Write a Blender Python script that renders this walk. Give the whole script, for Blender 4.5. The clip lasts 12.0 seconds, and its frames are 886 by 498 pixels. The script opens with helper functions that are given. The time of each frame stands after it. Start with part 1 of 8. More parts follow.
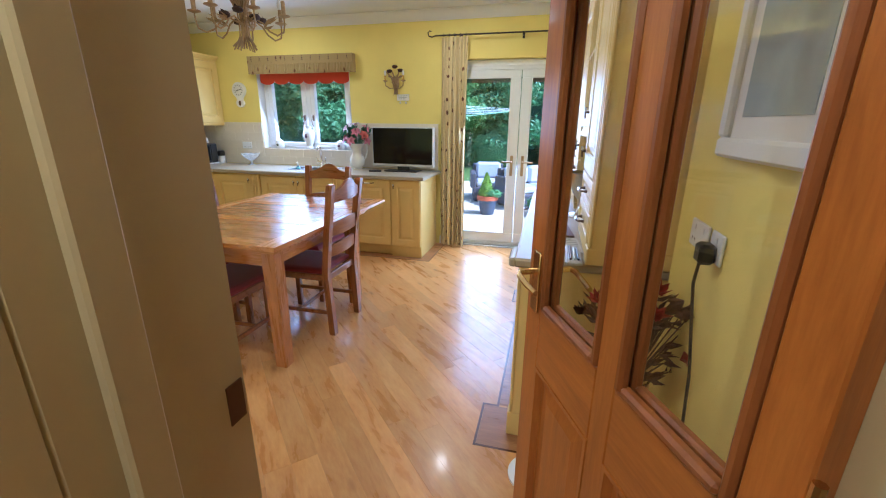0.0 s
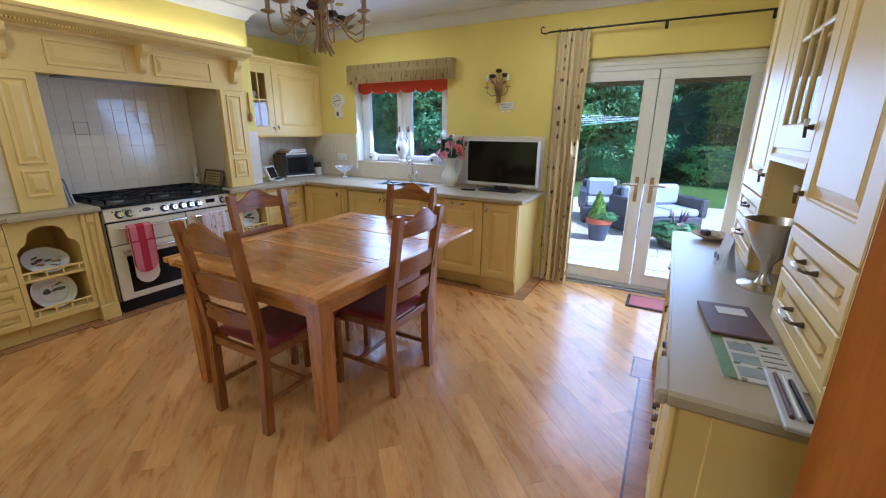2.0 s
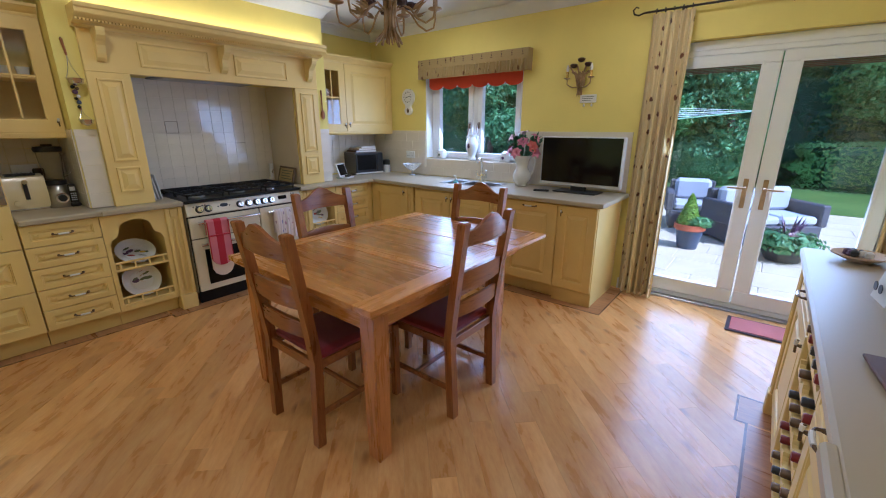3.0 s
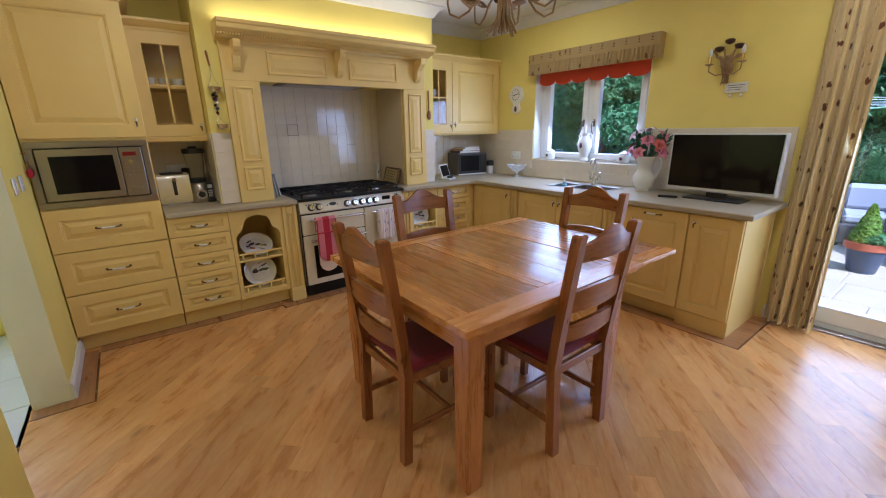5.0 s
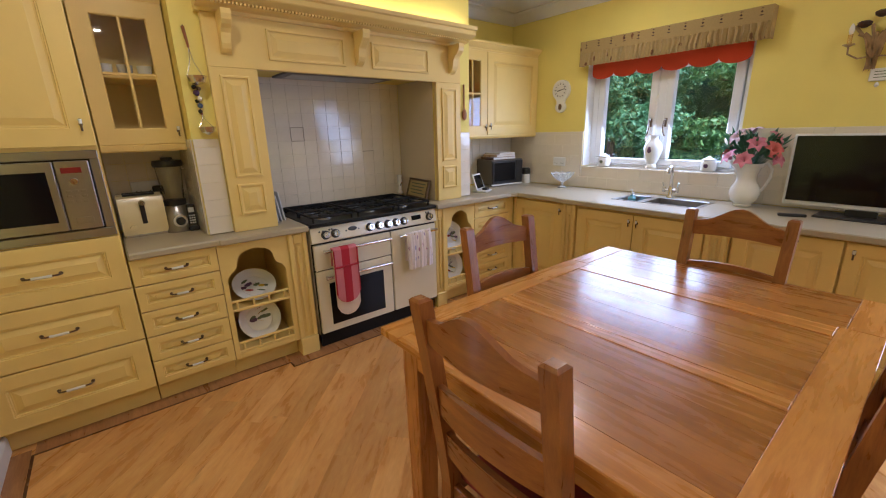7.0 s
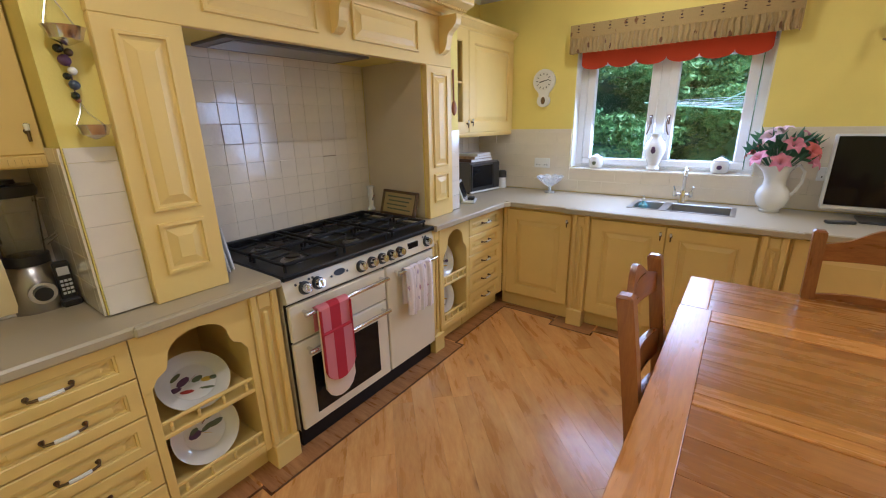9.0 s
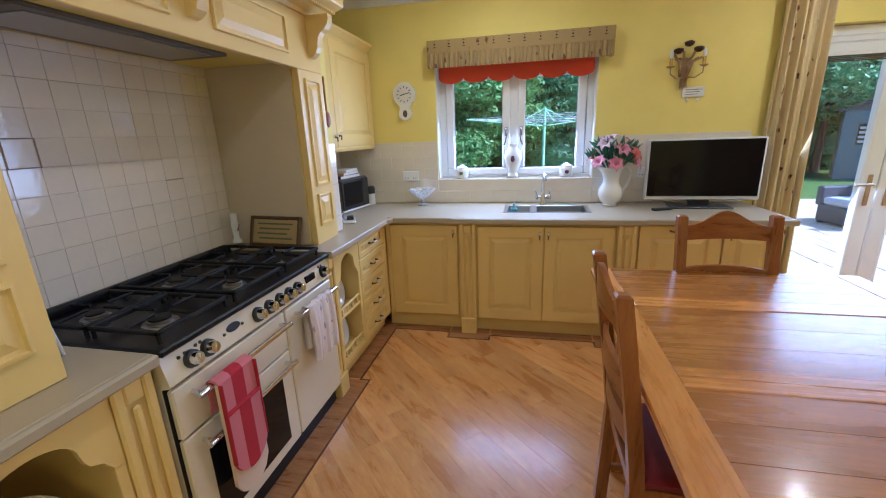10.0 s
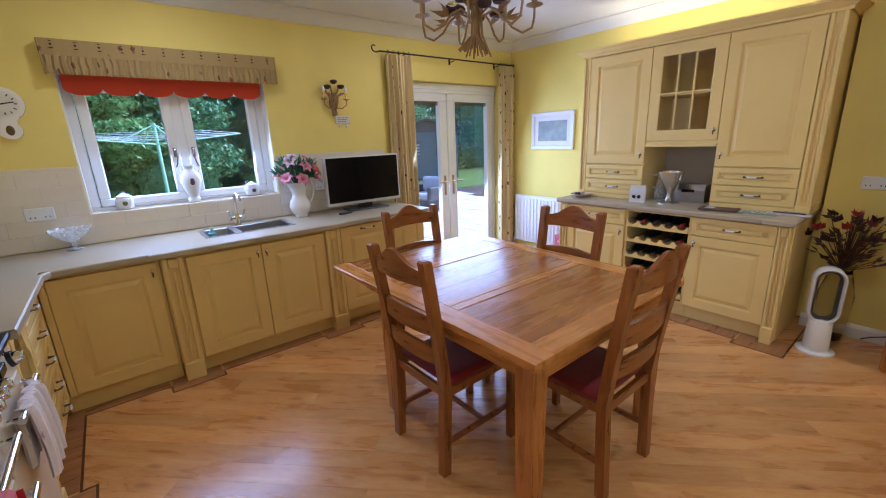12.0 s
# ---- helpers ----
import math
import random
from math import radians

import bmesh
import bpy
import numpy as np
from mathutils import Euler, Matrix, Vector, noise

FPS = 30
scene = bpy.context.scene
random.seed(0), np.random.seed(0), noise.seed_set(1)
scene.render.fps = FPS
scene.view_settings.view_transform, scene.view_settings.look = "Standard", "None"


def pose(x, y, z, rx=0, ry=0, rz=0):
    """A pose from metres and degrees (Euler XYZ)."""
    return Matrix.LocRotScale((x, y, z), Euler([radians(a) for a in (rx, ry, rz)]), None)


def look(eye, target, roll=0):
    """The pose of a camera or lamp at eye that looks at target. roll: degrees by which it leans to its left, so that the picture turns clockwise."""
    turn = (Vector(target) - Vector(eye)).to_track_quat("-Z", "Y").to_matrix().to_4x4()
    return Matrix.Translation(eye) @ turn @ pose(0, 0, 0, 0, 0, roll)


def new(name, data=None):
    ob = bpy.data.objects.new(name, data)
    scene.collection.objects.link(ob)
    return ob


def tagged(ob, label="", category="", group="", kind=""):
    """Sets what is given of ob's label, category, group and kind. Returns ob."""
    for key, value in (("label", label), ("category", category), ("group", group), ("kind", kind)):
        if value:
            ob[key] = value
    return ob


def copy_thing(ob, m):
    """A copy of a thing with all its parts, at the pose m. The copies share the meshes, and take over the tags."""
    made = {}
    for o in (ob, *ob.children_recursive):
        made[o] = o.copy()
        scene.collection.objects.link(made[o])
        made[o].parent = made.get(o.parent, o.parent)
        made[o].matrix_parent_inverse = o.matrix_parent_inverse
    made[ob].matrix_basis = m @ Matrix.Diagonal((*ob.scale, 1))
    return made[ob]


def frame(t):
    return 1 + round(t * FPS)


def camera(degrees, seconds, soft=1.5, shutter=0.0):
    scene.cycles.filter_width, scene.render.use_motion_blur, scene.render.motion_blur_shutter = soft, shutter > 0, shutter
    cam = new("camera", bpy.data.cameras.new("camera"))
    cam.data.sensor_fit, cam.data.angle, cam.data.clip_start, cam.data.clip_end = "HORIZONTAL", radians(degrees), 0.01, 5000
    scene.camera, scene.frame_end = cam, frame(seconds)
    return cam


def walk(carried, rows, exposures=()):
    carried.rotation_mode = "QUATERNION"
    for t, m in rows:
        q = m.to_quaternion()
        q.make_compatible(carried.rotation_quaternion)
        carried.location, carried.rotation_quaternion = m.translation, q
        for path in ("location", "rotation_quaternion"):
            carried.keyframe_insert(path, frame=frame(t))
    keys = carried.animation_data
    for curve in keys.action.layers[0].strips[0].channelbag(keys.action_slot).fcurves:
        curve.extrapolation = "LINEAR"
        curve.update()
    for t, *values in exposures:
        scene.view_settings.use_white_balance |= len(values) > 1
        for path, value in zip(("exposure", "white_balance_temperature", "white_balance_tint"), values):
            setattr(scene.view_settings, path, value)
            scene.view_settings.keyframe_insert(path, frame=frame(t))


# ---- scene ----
cam = camera(94.8, 12.0, soft=1.1)

PATH = [
    (0, (-0.035, 0.283, 1.434), (-0.511, 2.134, 0.846), 0.5),
    (0.5, (-0.048, 0.456, 1.44), (-0.609, 2.287, 0.864), 0.5),
    (1, (-0.06, 0.638, 1.472), (-0.737, 2.434, 0.91), 0.7),
    (1.5, (-0.119, 0.81, 1.463), (-0.918, 2.558, 0.912), 0.6),
    (2, (-0.212, 0.95, 1.473), (-1.137, 2.634, 0.917), 0.6),
    (2.5, (-0.282, 1.05, 1.466), (-1.337, 2.653, 0.903), 0.4),
    (3, (-0.333, 1.141, 1.466), (-1.526, 2.641, 0.895), 0.1),
    (3.5, (-0.382, 1.178, 1.47), (-1.704, 2.564, 0.895), -0.1),
    (5.5, (-0.618, 1.284, 1.449), (-2.158, 2.429, 0.887), -1.0),
    (6, (-0.882, 1.289, 1.461), (-2.402, 2.46, 0.898), -1.2),
    (6.5, (-1.114, 1.336, 1.464), (-2.615, 2.532, 0.9), -1.2),
    (7, (-1.417, 1.425, 1.457), (-2.911, 2.633, 0.905), -1.4),
    (9, (-2.47, 1.497, 1.499), (-3.605, 3.034, 0.908), -1.2),
    (9.5, (-2.722, 1.521, 1.482), (-3.617, 3.214, 0.905), -2.0),
    (10, (-2.909, 1.51, 1.472), (-3.323, 3.392, 0.938), -2.1),
    (10.5, (-3.074, 1.451, 1.463), (-2.964, 3.38, 0.948), -2.3),
    (11, (-3.233, 1.41, 1.494), (-2.65, 3.253, 0.98), -2.6),
    (11.5, (-3.433, 1.389, 1.507), (-2.481, 3.069, 0.984), -2.7),
    (12, (-3.556, 1.334, 1.52), (-2.353, 2.843, 0.994), -2.3),
]
walk(cam, [(t, look(eye, target, roll)) for t, eye, target, roll in PATH], [(0.0, 1.52, 4450, 14), (1.0, 1.4, 4430, 14), (2.5, 1.02, 4430, 16), (3.5, 0.98, 4650, 18), (5.5, 1.05, 4800, 19), (6.5, 1.14, 5080, 20), (7.2, 1.2, 5080, 21), (9.4, 1.38, 4720, 19), (10.5, 1.26, 4500, 20), (12.0, 1.12, 4570, 23)])

# ---- world, sun, large lights ----
world = bpy.data.worlds.new("world")
scene.world = world
world.use_nodes = True
sky = world.node_tree.nodes.new("ShaderNodeTexSky")
sky.sky_type, sky.sun_disc = "NISHITA", False
sky.sun_elevation, sky.sun_rotation = radians(45), radians(102)
world.node_tree.links.new(sky.outputs[0], world.node_tree.nodes["Background"].inputs[0])
world.node_tree.nodes["Background"].inputs[1].default_value = 0.15


def lamp(name, kind, energy, colour, place, **more):
    data = bpy.data.lights.new(name, kind)
    data.energy, data.color = energy, colour
    ob = new(name, data)
    ob.matrix_world = place
    if kind == "AREA":
        data.shape, data.size, data.size_y = "RECTANGLE", more["wide"], more["high"]
    if kind == "SUN":
        data.angle = radians(2.5)
    return ob


lamp("sun", "SUN", 3.2, (1.0, 0.97, 0.93), look((8.5, -1.8, 8.7), (0, 0, 0)))
# warm strips hidden behind the mantel moulding, the dresser cornice and on the tall unit
lamp("mantel_strip", "AREA", 1.8, (1.0, 0.80, 0.42), pose(-4.06, 2.92, 2.235, 180, 0, 90), wide=1.9, high=0.05)
lamp("dresser_strip", "AREA", 2.4, (1.0, 0.80, 0.42), pose(0.40, 2.83, 2.28, 180, 0, 90), wide=1.5, high=0.05)

# the sky's light, standing in the openings of the garden doors, the window and an added passage window out of view
SKYLIGHT = (0.76, 0.86, 1.0)
lamp("door_skylight", "AREA", 17, SKYLIGHT, pose(-0.41, 5.08, 1.05, -66, 0, 0), wide=1.25, high=1.75)
lamp("window_skylight", "AREA", 8, SKYLIGHT, pose(-3.06, 5.11, 1.55, -66, 0, 0), wide=1.1, high=0.62)
lamp("passage_skylight", "AREA", 17, SKYLIGHT, pose(-4.78, -0.65, 1.5, 90, 0, -90), wide=1.1, high=1.1)

lamp("hall_lamp", "AREA", 10, (1.0, 0.80, 0.52), pose(-0.44, 0.0, 2.41), wide=0.3, high=0.3)

# ---- materials ----
MATS = {}


def nodes_of(name):
    m = bpy.data.materials.new(name)
    m.use_nodes = True
    t = m.node_tree
    return m, t, t.nodes["Principled BSDF"]


def set_in(b, **kw):
    names = {"rough": "Roughness", "metal": "Metallic", "spec": "Specular IOR Level", "coat": "Coat Weight", "trans": "Transmission Weight",
             "ior": "IOR", "sheen": "Sheen Weight", "coat_rough": "Coat Roughness", "sub": "Subsurface Weight"}
    for k, v in kw.items():
        b.inputs[names[k]].default_value = v


def lin(r, g, b):
    f = lambda c: c / 12.92 if c <= 0.04045 else ((c + 0.055) / 1.055) ** 2.4
    return tuple(f(c / 255) for c in (r, g, b))


def link(t, a, b):
    t.links.new(a, b)


def coords(t, scale=(1, 1, 1), rot=(0, 0, 0), world_space=False):
    mp = t.nodes.new("ShaderNodeMapping")
    mp.inputs["Scale"].default_value, mp.inputs["Rotation"].default_value = scale, rot
    if world_space:
        link(t, t.nodes.new("ShaderNodeNewGeometry").outputs["Position"], mp.inputs[0])
    else:
        link(t, t.nodes.new("ShaderNodeTexCoord").outputs["Object"], mp.inputs[0])
    return mp.outputs[0]


def tex_noise(t, vec, scale, detail=4, rough=0.55, dist=0.0):
    n = t.nodes.new("ShaderNodeTexNoise")
    n.inputs["Scale"].default_value, n.inputs["Detail"].default_value = scale, detail
    n.inputs["Roughness"].default_value, n.inputs["Distortion"].default_value = rough, dist
    link(t, vec, n.inputs["Vector"])
    return n.outputs[0]


def ramp(t, fac, stops):
    r = t.nodes.new("ShaderNodeValToRGB")
    e = r.color_ramp.elements
    while len(e) < len(stops):
        e.new(0.5)
    for i, (p, c) in enumerate(stops):
        e[i].position, e[i].color = p, (*c, 1) if len(c) == 3 else c
    link(t, fac, r.inputs[0])
    return r.outputs[0]


def mixc(t, fac, a, b, mode="MIX"):
    m = t.nodes.new("ShaderNodeMix")
    m.data_type, m.blend_type = "RGBA", mode
    for sock, v in ((m.inputs[0], fac), (m.inputs[6], a), (m.inputs[7], b)):
        if isinstance(v, (int, float)):
            sock.default_value = v
        elif isinstance(v, tuple):
            sock.default_value = (*v, 1)
        else:
            link(t, v, sock)
    return m.outputs[2]


def bump(t, b, height, strength, dist=0.01):
    n = t.nodes.new("ShaderNodeBump")
    n.inputs["Strength"].default_value, n.inputs["Distance"].default_value = strength, dist
    link(t, height, n.inputs["Height"])
    link(t, n.outputs[0], b.inputs["Normal"])


def plain(name, colour, rough=0.5, vary=0.08, grain=40.0, relief=0.05, coarse=3.0, **kw):
    """A surface of one colour with stains at a coarse scale and grain at a fine one."""
    m, t, b = nodes_of(name)
    v = coords(t)
    a = tex_noise(t, v, coarse, 3)
    f = tex_noise(t, v, grain, 4)
    dark = tuple(c * (1 - vary) for c in colour)
    light = tuple(min(1, c * (1 + vary * 0.6)) for c in colour)
    c1 = ramp(t, a, [(0.3, dark), (0.7, light)])
    c2 = mixc(t, 0.25 * min(1, vary * 6), c1, ramp(t, f, [(0.3, tuple(c * (1 - vary * 1.5) for c in colour)), (0.7, light)]))
    link(t, c2, b.inputs["Base Color"])
    rv = 0.01 + vary * 0.5
    r = ramp(t, a, [(0.25, (max(0, rough - rv),) * 3), (0.75, (min(1, rough + rv),) * 3)])
    link(t, r, b.inputs["Roughness"])
    set_in(b, **kw)
    if relief:
        bump(t, b, f, relief, 0.004)
    MATS[name] = m
    return m


def wood(name, dark, mid, light, axis=(1, 12, 12), scale=3.0, rough=0.35, random_tone=0.25, coat=0.0, knots=True, turn=0.0, world_space=False):
    """Wood with long grain along the mapping's first axis, knots, and a tone of its own for each piece."""
    m, t, b = nodes_of(name)
    base = coords(t, (1, 1, 1), (0, 0, radians(turn)), world_space)
    info = t.nodes.new("ShaderNodeObjectInfo")
    off = t.nodes.new("ShaderNodeVectorMath")
    off.operation = "ADD"
    link(t, base, off.inputs[0])
    shift = t.nodes.new("ShaderNodeVectorMath")
    shift.operation = "SCALE"
    comb = t.nodes.new("ShaderNodeCombineXYZ")
    for i in range(3):
        link(t, info.outputs["Random"], comb.inputs[i])
    link(t, comb.outputs[0], shift.inputs[0])
    shift.inputs["Scale"].default_value = 37.0
    link(t, shift.outputs[0], off.inputs[1])
    mp = t.nodes.new("ShaderNodeMapping")
    mp.inputs["Scale"].default_value = axis
    link(t, off.outputs[0], mp.inputs[0])
    g1 = tex_noise(t, mp.outputs[0], scale, 5, 0.6, 0.4)
    g2 = tex_noise(t, mp.outputs[0], scale * 6, 3, 0.6)
    c = ramp(t, g1, [(0.28, dark), (0.5, mid), (0.72, light)])
    c = mixc(t, 0.22, c, ramp(t, g2, [(0.35, dark), (0.65, light)]))
    if knots:
        vo = t.nodes.new("ShaderNodeTexVoronoi")
        vo.inputs["Scale"].default_value = 2.6
        mk = t.nodes.new("ShaderNodeMapping")
        mk.inputs["Scale"].default_value = tuple(1.0 if a == min(axis) else 2.6 for a in axis)
        link(t, off.outputs[0], mk.inputs[0])
        link(t, mk.outputs[0], vo.inputs["Vector"])
        k = ramp(t, vo.outputs["Distance"], [(0.0, (1, 1, 1)), (0.16, (0, 0, 0))])
        c = mixc(t, k, c, tuple(d * 0.62 for d in dark))
    if random_tone:
        mul = t.nodes.new("ShaderNodeMapRange")
        mul.inputs["To Min"].default_value, mul.inputs["To Max"].default_value = 1 - random_tone, 1 + random_tone * 0.6
        link(t, info.outputs["Random"], mul.inputs[0])
        hv = t.nodes.new("ShaderNodeHueSaturation")
        link(t, mul.outputs[0], hv.inputs["Value"])
        link(t, c, hv.inputs["Color"])
        c = hv.outputs[0]
    link(t, c, b.inputs["Base Color"])
    link(t, ramp(t, g1, [(0.2, (rough - 0.05,) * 3), (0.8, (rough + 0.1,) * 3)]), b.inputs["Roughness"])
    set_in(b, coat=coat, coat_rough=0.12)
    bump(t, b, g2, 0.06, 0.002)
    MATS[name] = m
    return m


plain("wall_paint", lin(234, 216, 112), 0.7, 0.04, 120, 0.12)
plain("ceiling_paint", (0.72, 0.71, 0.69), 0.8, 0.03, 90, 0.1)
plain("white_paint", (0.78, 0.77, 0.73), 0.4, 0.04, 60, 0.05)
# Cream-white trim colour, darkened to stand in for shade at the doorway.
plain("shaded_paint", (0.50, 0.41, 0.205), 0.4, 0.06, 60, 0.05)
plain("jamb_lit", lin(226, 220, 202), 0.5, 0.05, 60, 0.08)
plain("pvc", (0.82, 0.83, 0.84), 0.25, 0.03, 60, 0.02)
plain("cream", lin(232, 203, 120), 0.42, 0.06, 26, 0.10, 2.2)
plain("cream_groove", lin(196, 150, 84), 0.6, 0.14, 30, 0.10)
plain("worktop", lin(176, 164, 138), 0.36, 0.012, 260, 0.01, 6.0)
plain("tile_white", lin(228, 218, 200), 0.1, 0.05, 22, 0.35, 5.0, coat=0.4)
plain("grout", lin(206, 198, 184), 0.8, 0.06)
plain("black_enamel", (0.010, 0.010, 0.011), 0.34, 0.2, 60, 0.03, spec=0.25)
plain("cast_iron", (0.012, 0.012, 0.013), 0.6, 0.3, 120, 0.2, spec=0.3)
plain("cooker_cream", lin(226, 216, 190), 0.22, 0.04, 30, 0.02, coat=0.3)
plain("chrome", (0.75, 0.75, 0.76), 0.12, 0.03, 30, 0.0, metal=1.0)
plain("toaster_cream", lin(234, 216, 160), 0.25, 0.04, 30, 0.02, coat=0.3)
plain("old_grout", lin(146, 132, 112), 0.8, 0.2)
plain("grout_pale", lin(218, 210, 198), 0.7, 0.06)
plain("aged_paper", lin(186, 164, 108), 0.6, 0.1, 60, 0.02)
plain("russet_leaf", lin(84, 58, 40), 0.6, 0.3, 60, 0.1)
plain("alcove_plaster", lin(208, 192, 162), 0.5, 0.05, 60, 0.05)
plain("hood_grey", (0.13, 0.115, 0.10), 0.4, 0.1, 90, 0.05, metal=0.4)
plain("steel", (0.40, 0.385, 0.365), 0.3, 0.06, 160, 0.03, metal=1.0)
plain("brass", (0.70, 0.50, 0.20), 0.25, 0.08, 60, 0.02, metal=1.0)
plain("bronze", (0.16, 0.11, 0.07), 0.38, 0.2, 60, 0.05, metal=0.9)
plain("iron", (0.05, 0.042, 0.04), 0.5, 0.25, 90, 0.1, metal=0.6)
plain("antique_metal", lin(168, 140, 98), 0.5, 0.3, 40, 0.2, 18.0, metal=0.25)
plain("petal_dark", lin(62, 34, 26), 0.6, 0.3, 60, 0.2)
plain("ceramic", (0.80, 0.79, 0.76), 0.1, 0.03, 20, 0.0, coat=0.5)
plain("screen", (0.006, 0.006, 0.007), 0.09, 0.1, 10, 0.0, spec=0.25)
plain("silver_plastic", (0.62, 0.62, 0.62), 0.32, 0.03, 80, 0.02)
plain("black_plastic", (0.02, 0.02, 0.022), 0.35, 0.1, 90, 0.03)
plain("dark_glass", (0.008, 0.008, 0.009), 0.06, 0.1, 10, 0.0, spec=0.2)
plain("burgundy", lin(136, 26, 34), 0.85, 0.2, 260, 0.3, sheen=0.3)
plain("red_blind", lin(222, 80, 38), 0.8, 0.08, 300, 0.2)
plain("pink_towel", lin(222, 186, 186), 0.9, 0.1, 300, 0.4)
plain("mitt_red", lin(176, 36, 52), 0.9, 0.14, 300, 0.4)
plain("mitt_pink", lin(206, 120, 128), 0.9, 0.1, 300, 0.4)
plain("mitt_cream", lin(222, 200, 180), 0.9, 0.08, 300, 0.4)
plain("terracotta", lin(176, 92, 60), 0.75, 0.15, 60, 0.2)
plain("blue_glaze", lin(66, 78, 100), 0.35, 0.2, 30, 0.1)
plain("rattan", lin(74, 74, 82), 0.7, 0.25, 160, 0.5)
plain("cushion", lin(176, 178, 186), 0.9, 0.06, 120, 0.2)
plain("slab", lin(200, 186, 160), 0.85, 0.14, 60, 0.3, 1.6)
plain("shed_paint", lin(70, 92, 104), 0.7, 0.12, 50, 0.2)
plain("paper", (0.72, 0.70, 0.66), 0.6, 0.05, 60, 0.02)
plain("paper_green", lin(110, 140, 90), 0.5, 0.2, 60, 0.02)
plain("leather_brown", lin(96, 70, 58), 0.5, 0.15, 120, 0.2)
plain("red_mat", lin(178, 104, 98), 0.9, 0.2, 200, 0.5)
plain("mat_edge", lin(58, 44, 46), 0.9, 0.2, 200, 0.4)
plain("petal_pink", lin(204, 126, 146), 0.6, 0.2, 60, 0.2)
plain("petal_white", lin(212, 184, 198), 0.6, 0.1, 60, 0.1)
plain("petal_coral", lin(186, 92, 84), 0.6, 0.2, 60, 0.2)
plain("petal_red", lin(156, 42, 32), 0.6, 0.25, 60, 0.2)
plain("radiator_white", (0.80, 0.80, 0.79), 0.3, 0.03, 30, 0.02)
plain("print_grey", lin(150, 160, 158), 0.6, 0.3, 12, 0.0, 7.0)
plain("inlay_dark", lin(92, 58, 36), 0.3, 0.2, 60, 0.03)
plain("soap_blue", lin(120, 176, 190), 0.2, 0.05, 20, 0.0)
plain("bottle_glass", (0.012, 0.014, 0.010), 0.08, 0.2, 10, 0.0)
plain("foil_red", lin(120, 24, 26), 0.35, 0.2, 60, 0.05)
plain("utility_tile", lin(206, 206, 204), 0.15, 0.06, 30, 0.04)
plain("pot_dark", lin(60, 60, 62), 0.6, 0.2, 50, 0.2)
plain("dryer_green", lin(150, 196, 160), 0.4, 0.1, 40, 0.05)
plain("line_white", (0.7, 0.75, 0.75), 0.5, 0.05)
plain("soil", lin(60, 46, 36), 0.95, 0.3, 60, 0.5)
plain("silver", (0.72, 0.70, 0.66), 0.22, 0.1, 60, 0.05, metal=1.0)
plain("screen_red", lin(120, 20, 26), 0.3, 0.1, 20, 0.0)
plain("lemon", lin(214, 176, 60), 0.5, 0.2, 60, 0.05)
plain("plum", lin(92, 62, 96), 0.5, 0.3, 60, 0.05)
plain("sage", lin(104, 112, 84), 0.6, 0.3, 60, 0.05)
wood("oak_floor", lin(186, 124, 58), lin(212, 156, 84), lin(228, 180, 110), (1.6, 7, 7), 1.7, 0.27, 0.17, 0.2, turn=0)
plain("floor_joint", lin(150, 104, 60), 0.5, 0.1)
wood("border_oak", lin(132, 86, 48), lin(160, 112, 66), lin(184, 136, 84), (2, 14, 2), 2.0, 0.28, 0.15, 0.1, knots=False)
wood("table_oak", lin(172, 108, 36), lin(200, 134, 50), lin(218, 156, 70), (14, 1.4, 14), 2.0, 0.25, 0.10, 0.22, knots=False)
wood("table_oak_cross", lin(172, 108, 36), lin(200, 134, 50), lin(218, 156, 70), (1.4, 14, 14), 2.0, 0.25, 0.10, 0.22, knots=False)
wood("table_panel", lin(138, 84, 24), lin(166, 106, 34), lin(186, 126, 48), (1.2, 9, 9), 2.0, 0.25, 0.06, 0.22, knots=False)
wood("leg_oak", lin(158, 96, 34), lin(186, 120, 48), lin(202, 138, 62), (14, 14, 1.4), 2.2, 0.26, 0.1, 0.2, knots=False)
wood("chair_wood", lin(114, 64, 20), lin(146, 88, 32), lin(170, 110, 46), (14, 14, 1.6), 2.4, 0.28, 0.1, 0.2, knots=False)
wood("chair_wood_cross", lin(114, 64, 20), lin(146, 88, 32), lin(170, 110, 46), (1.6, 14, 14), 2.4, 0.28, 0.1, 0.2, knots=False)
wood("door_wood", lin(142, 80, 16), lin(168, 100, 24), lin(186, 118, 34), (12, 12, 1.2), 2.4, 0.32, 0.08, 0.2, knots=False)
wood("door_wood_cross", lin(142, 80, 16), lin(168, 100, 24), lin(186, 118, 34), (1.2, 12, 12), 2.4, 0.32, 0.08, 0.2, knots=False)
# Same wood as the door, darkened to stand in for the beads' shadow.
wood("shaded_bead", lin(112, 62, 20), lin(134, 78, 28), lin(152, 92, 36), (12, 12, 1.2), 2.4, 0.35, 0.06, 0.1, knots=False)
wood("spoon_wood", lin(110, 60, 28), lin(150, 92, 46), lin(170, 112, 60), (14, 14, 1.4), 3, 0.4, 0.1, 0, knots=False)


def glass_material(name, colour, rough=0.0, frost=0.0):
    m, t, b = nodes_of(name)
    b.inputs["Base Color"].default_value = (*colour, 1)
    set_in(b, trans=1.0, rough=rough, ior=1.45)
    n = tex_noise(t, coords(t), 3.0, 2)
    link(t, ramp(t, n, [(0.3, (rough,) * 3), (0.8, (rough + 0.02 + frost,) * 3)]), b.inputs["Roughness"])
    MATS[name] = m


glass_material("clear_glass", (0.97, 0.98, 0.98))


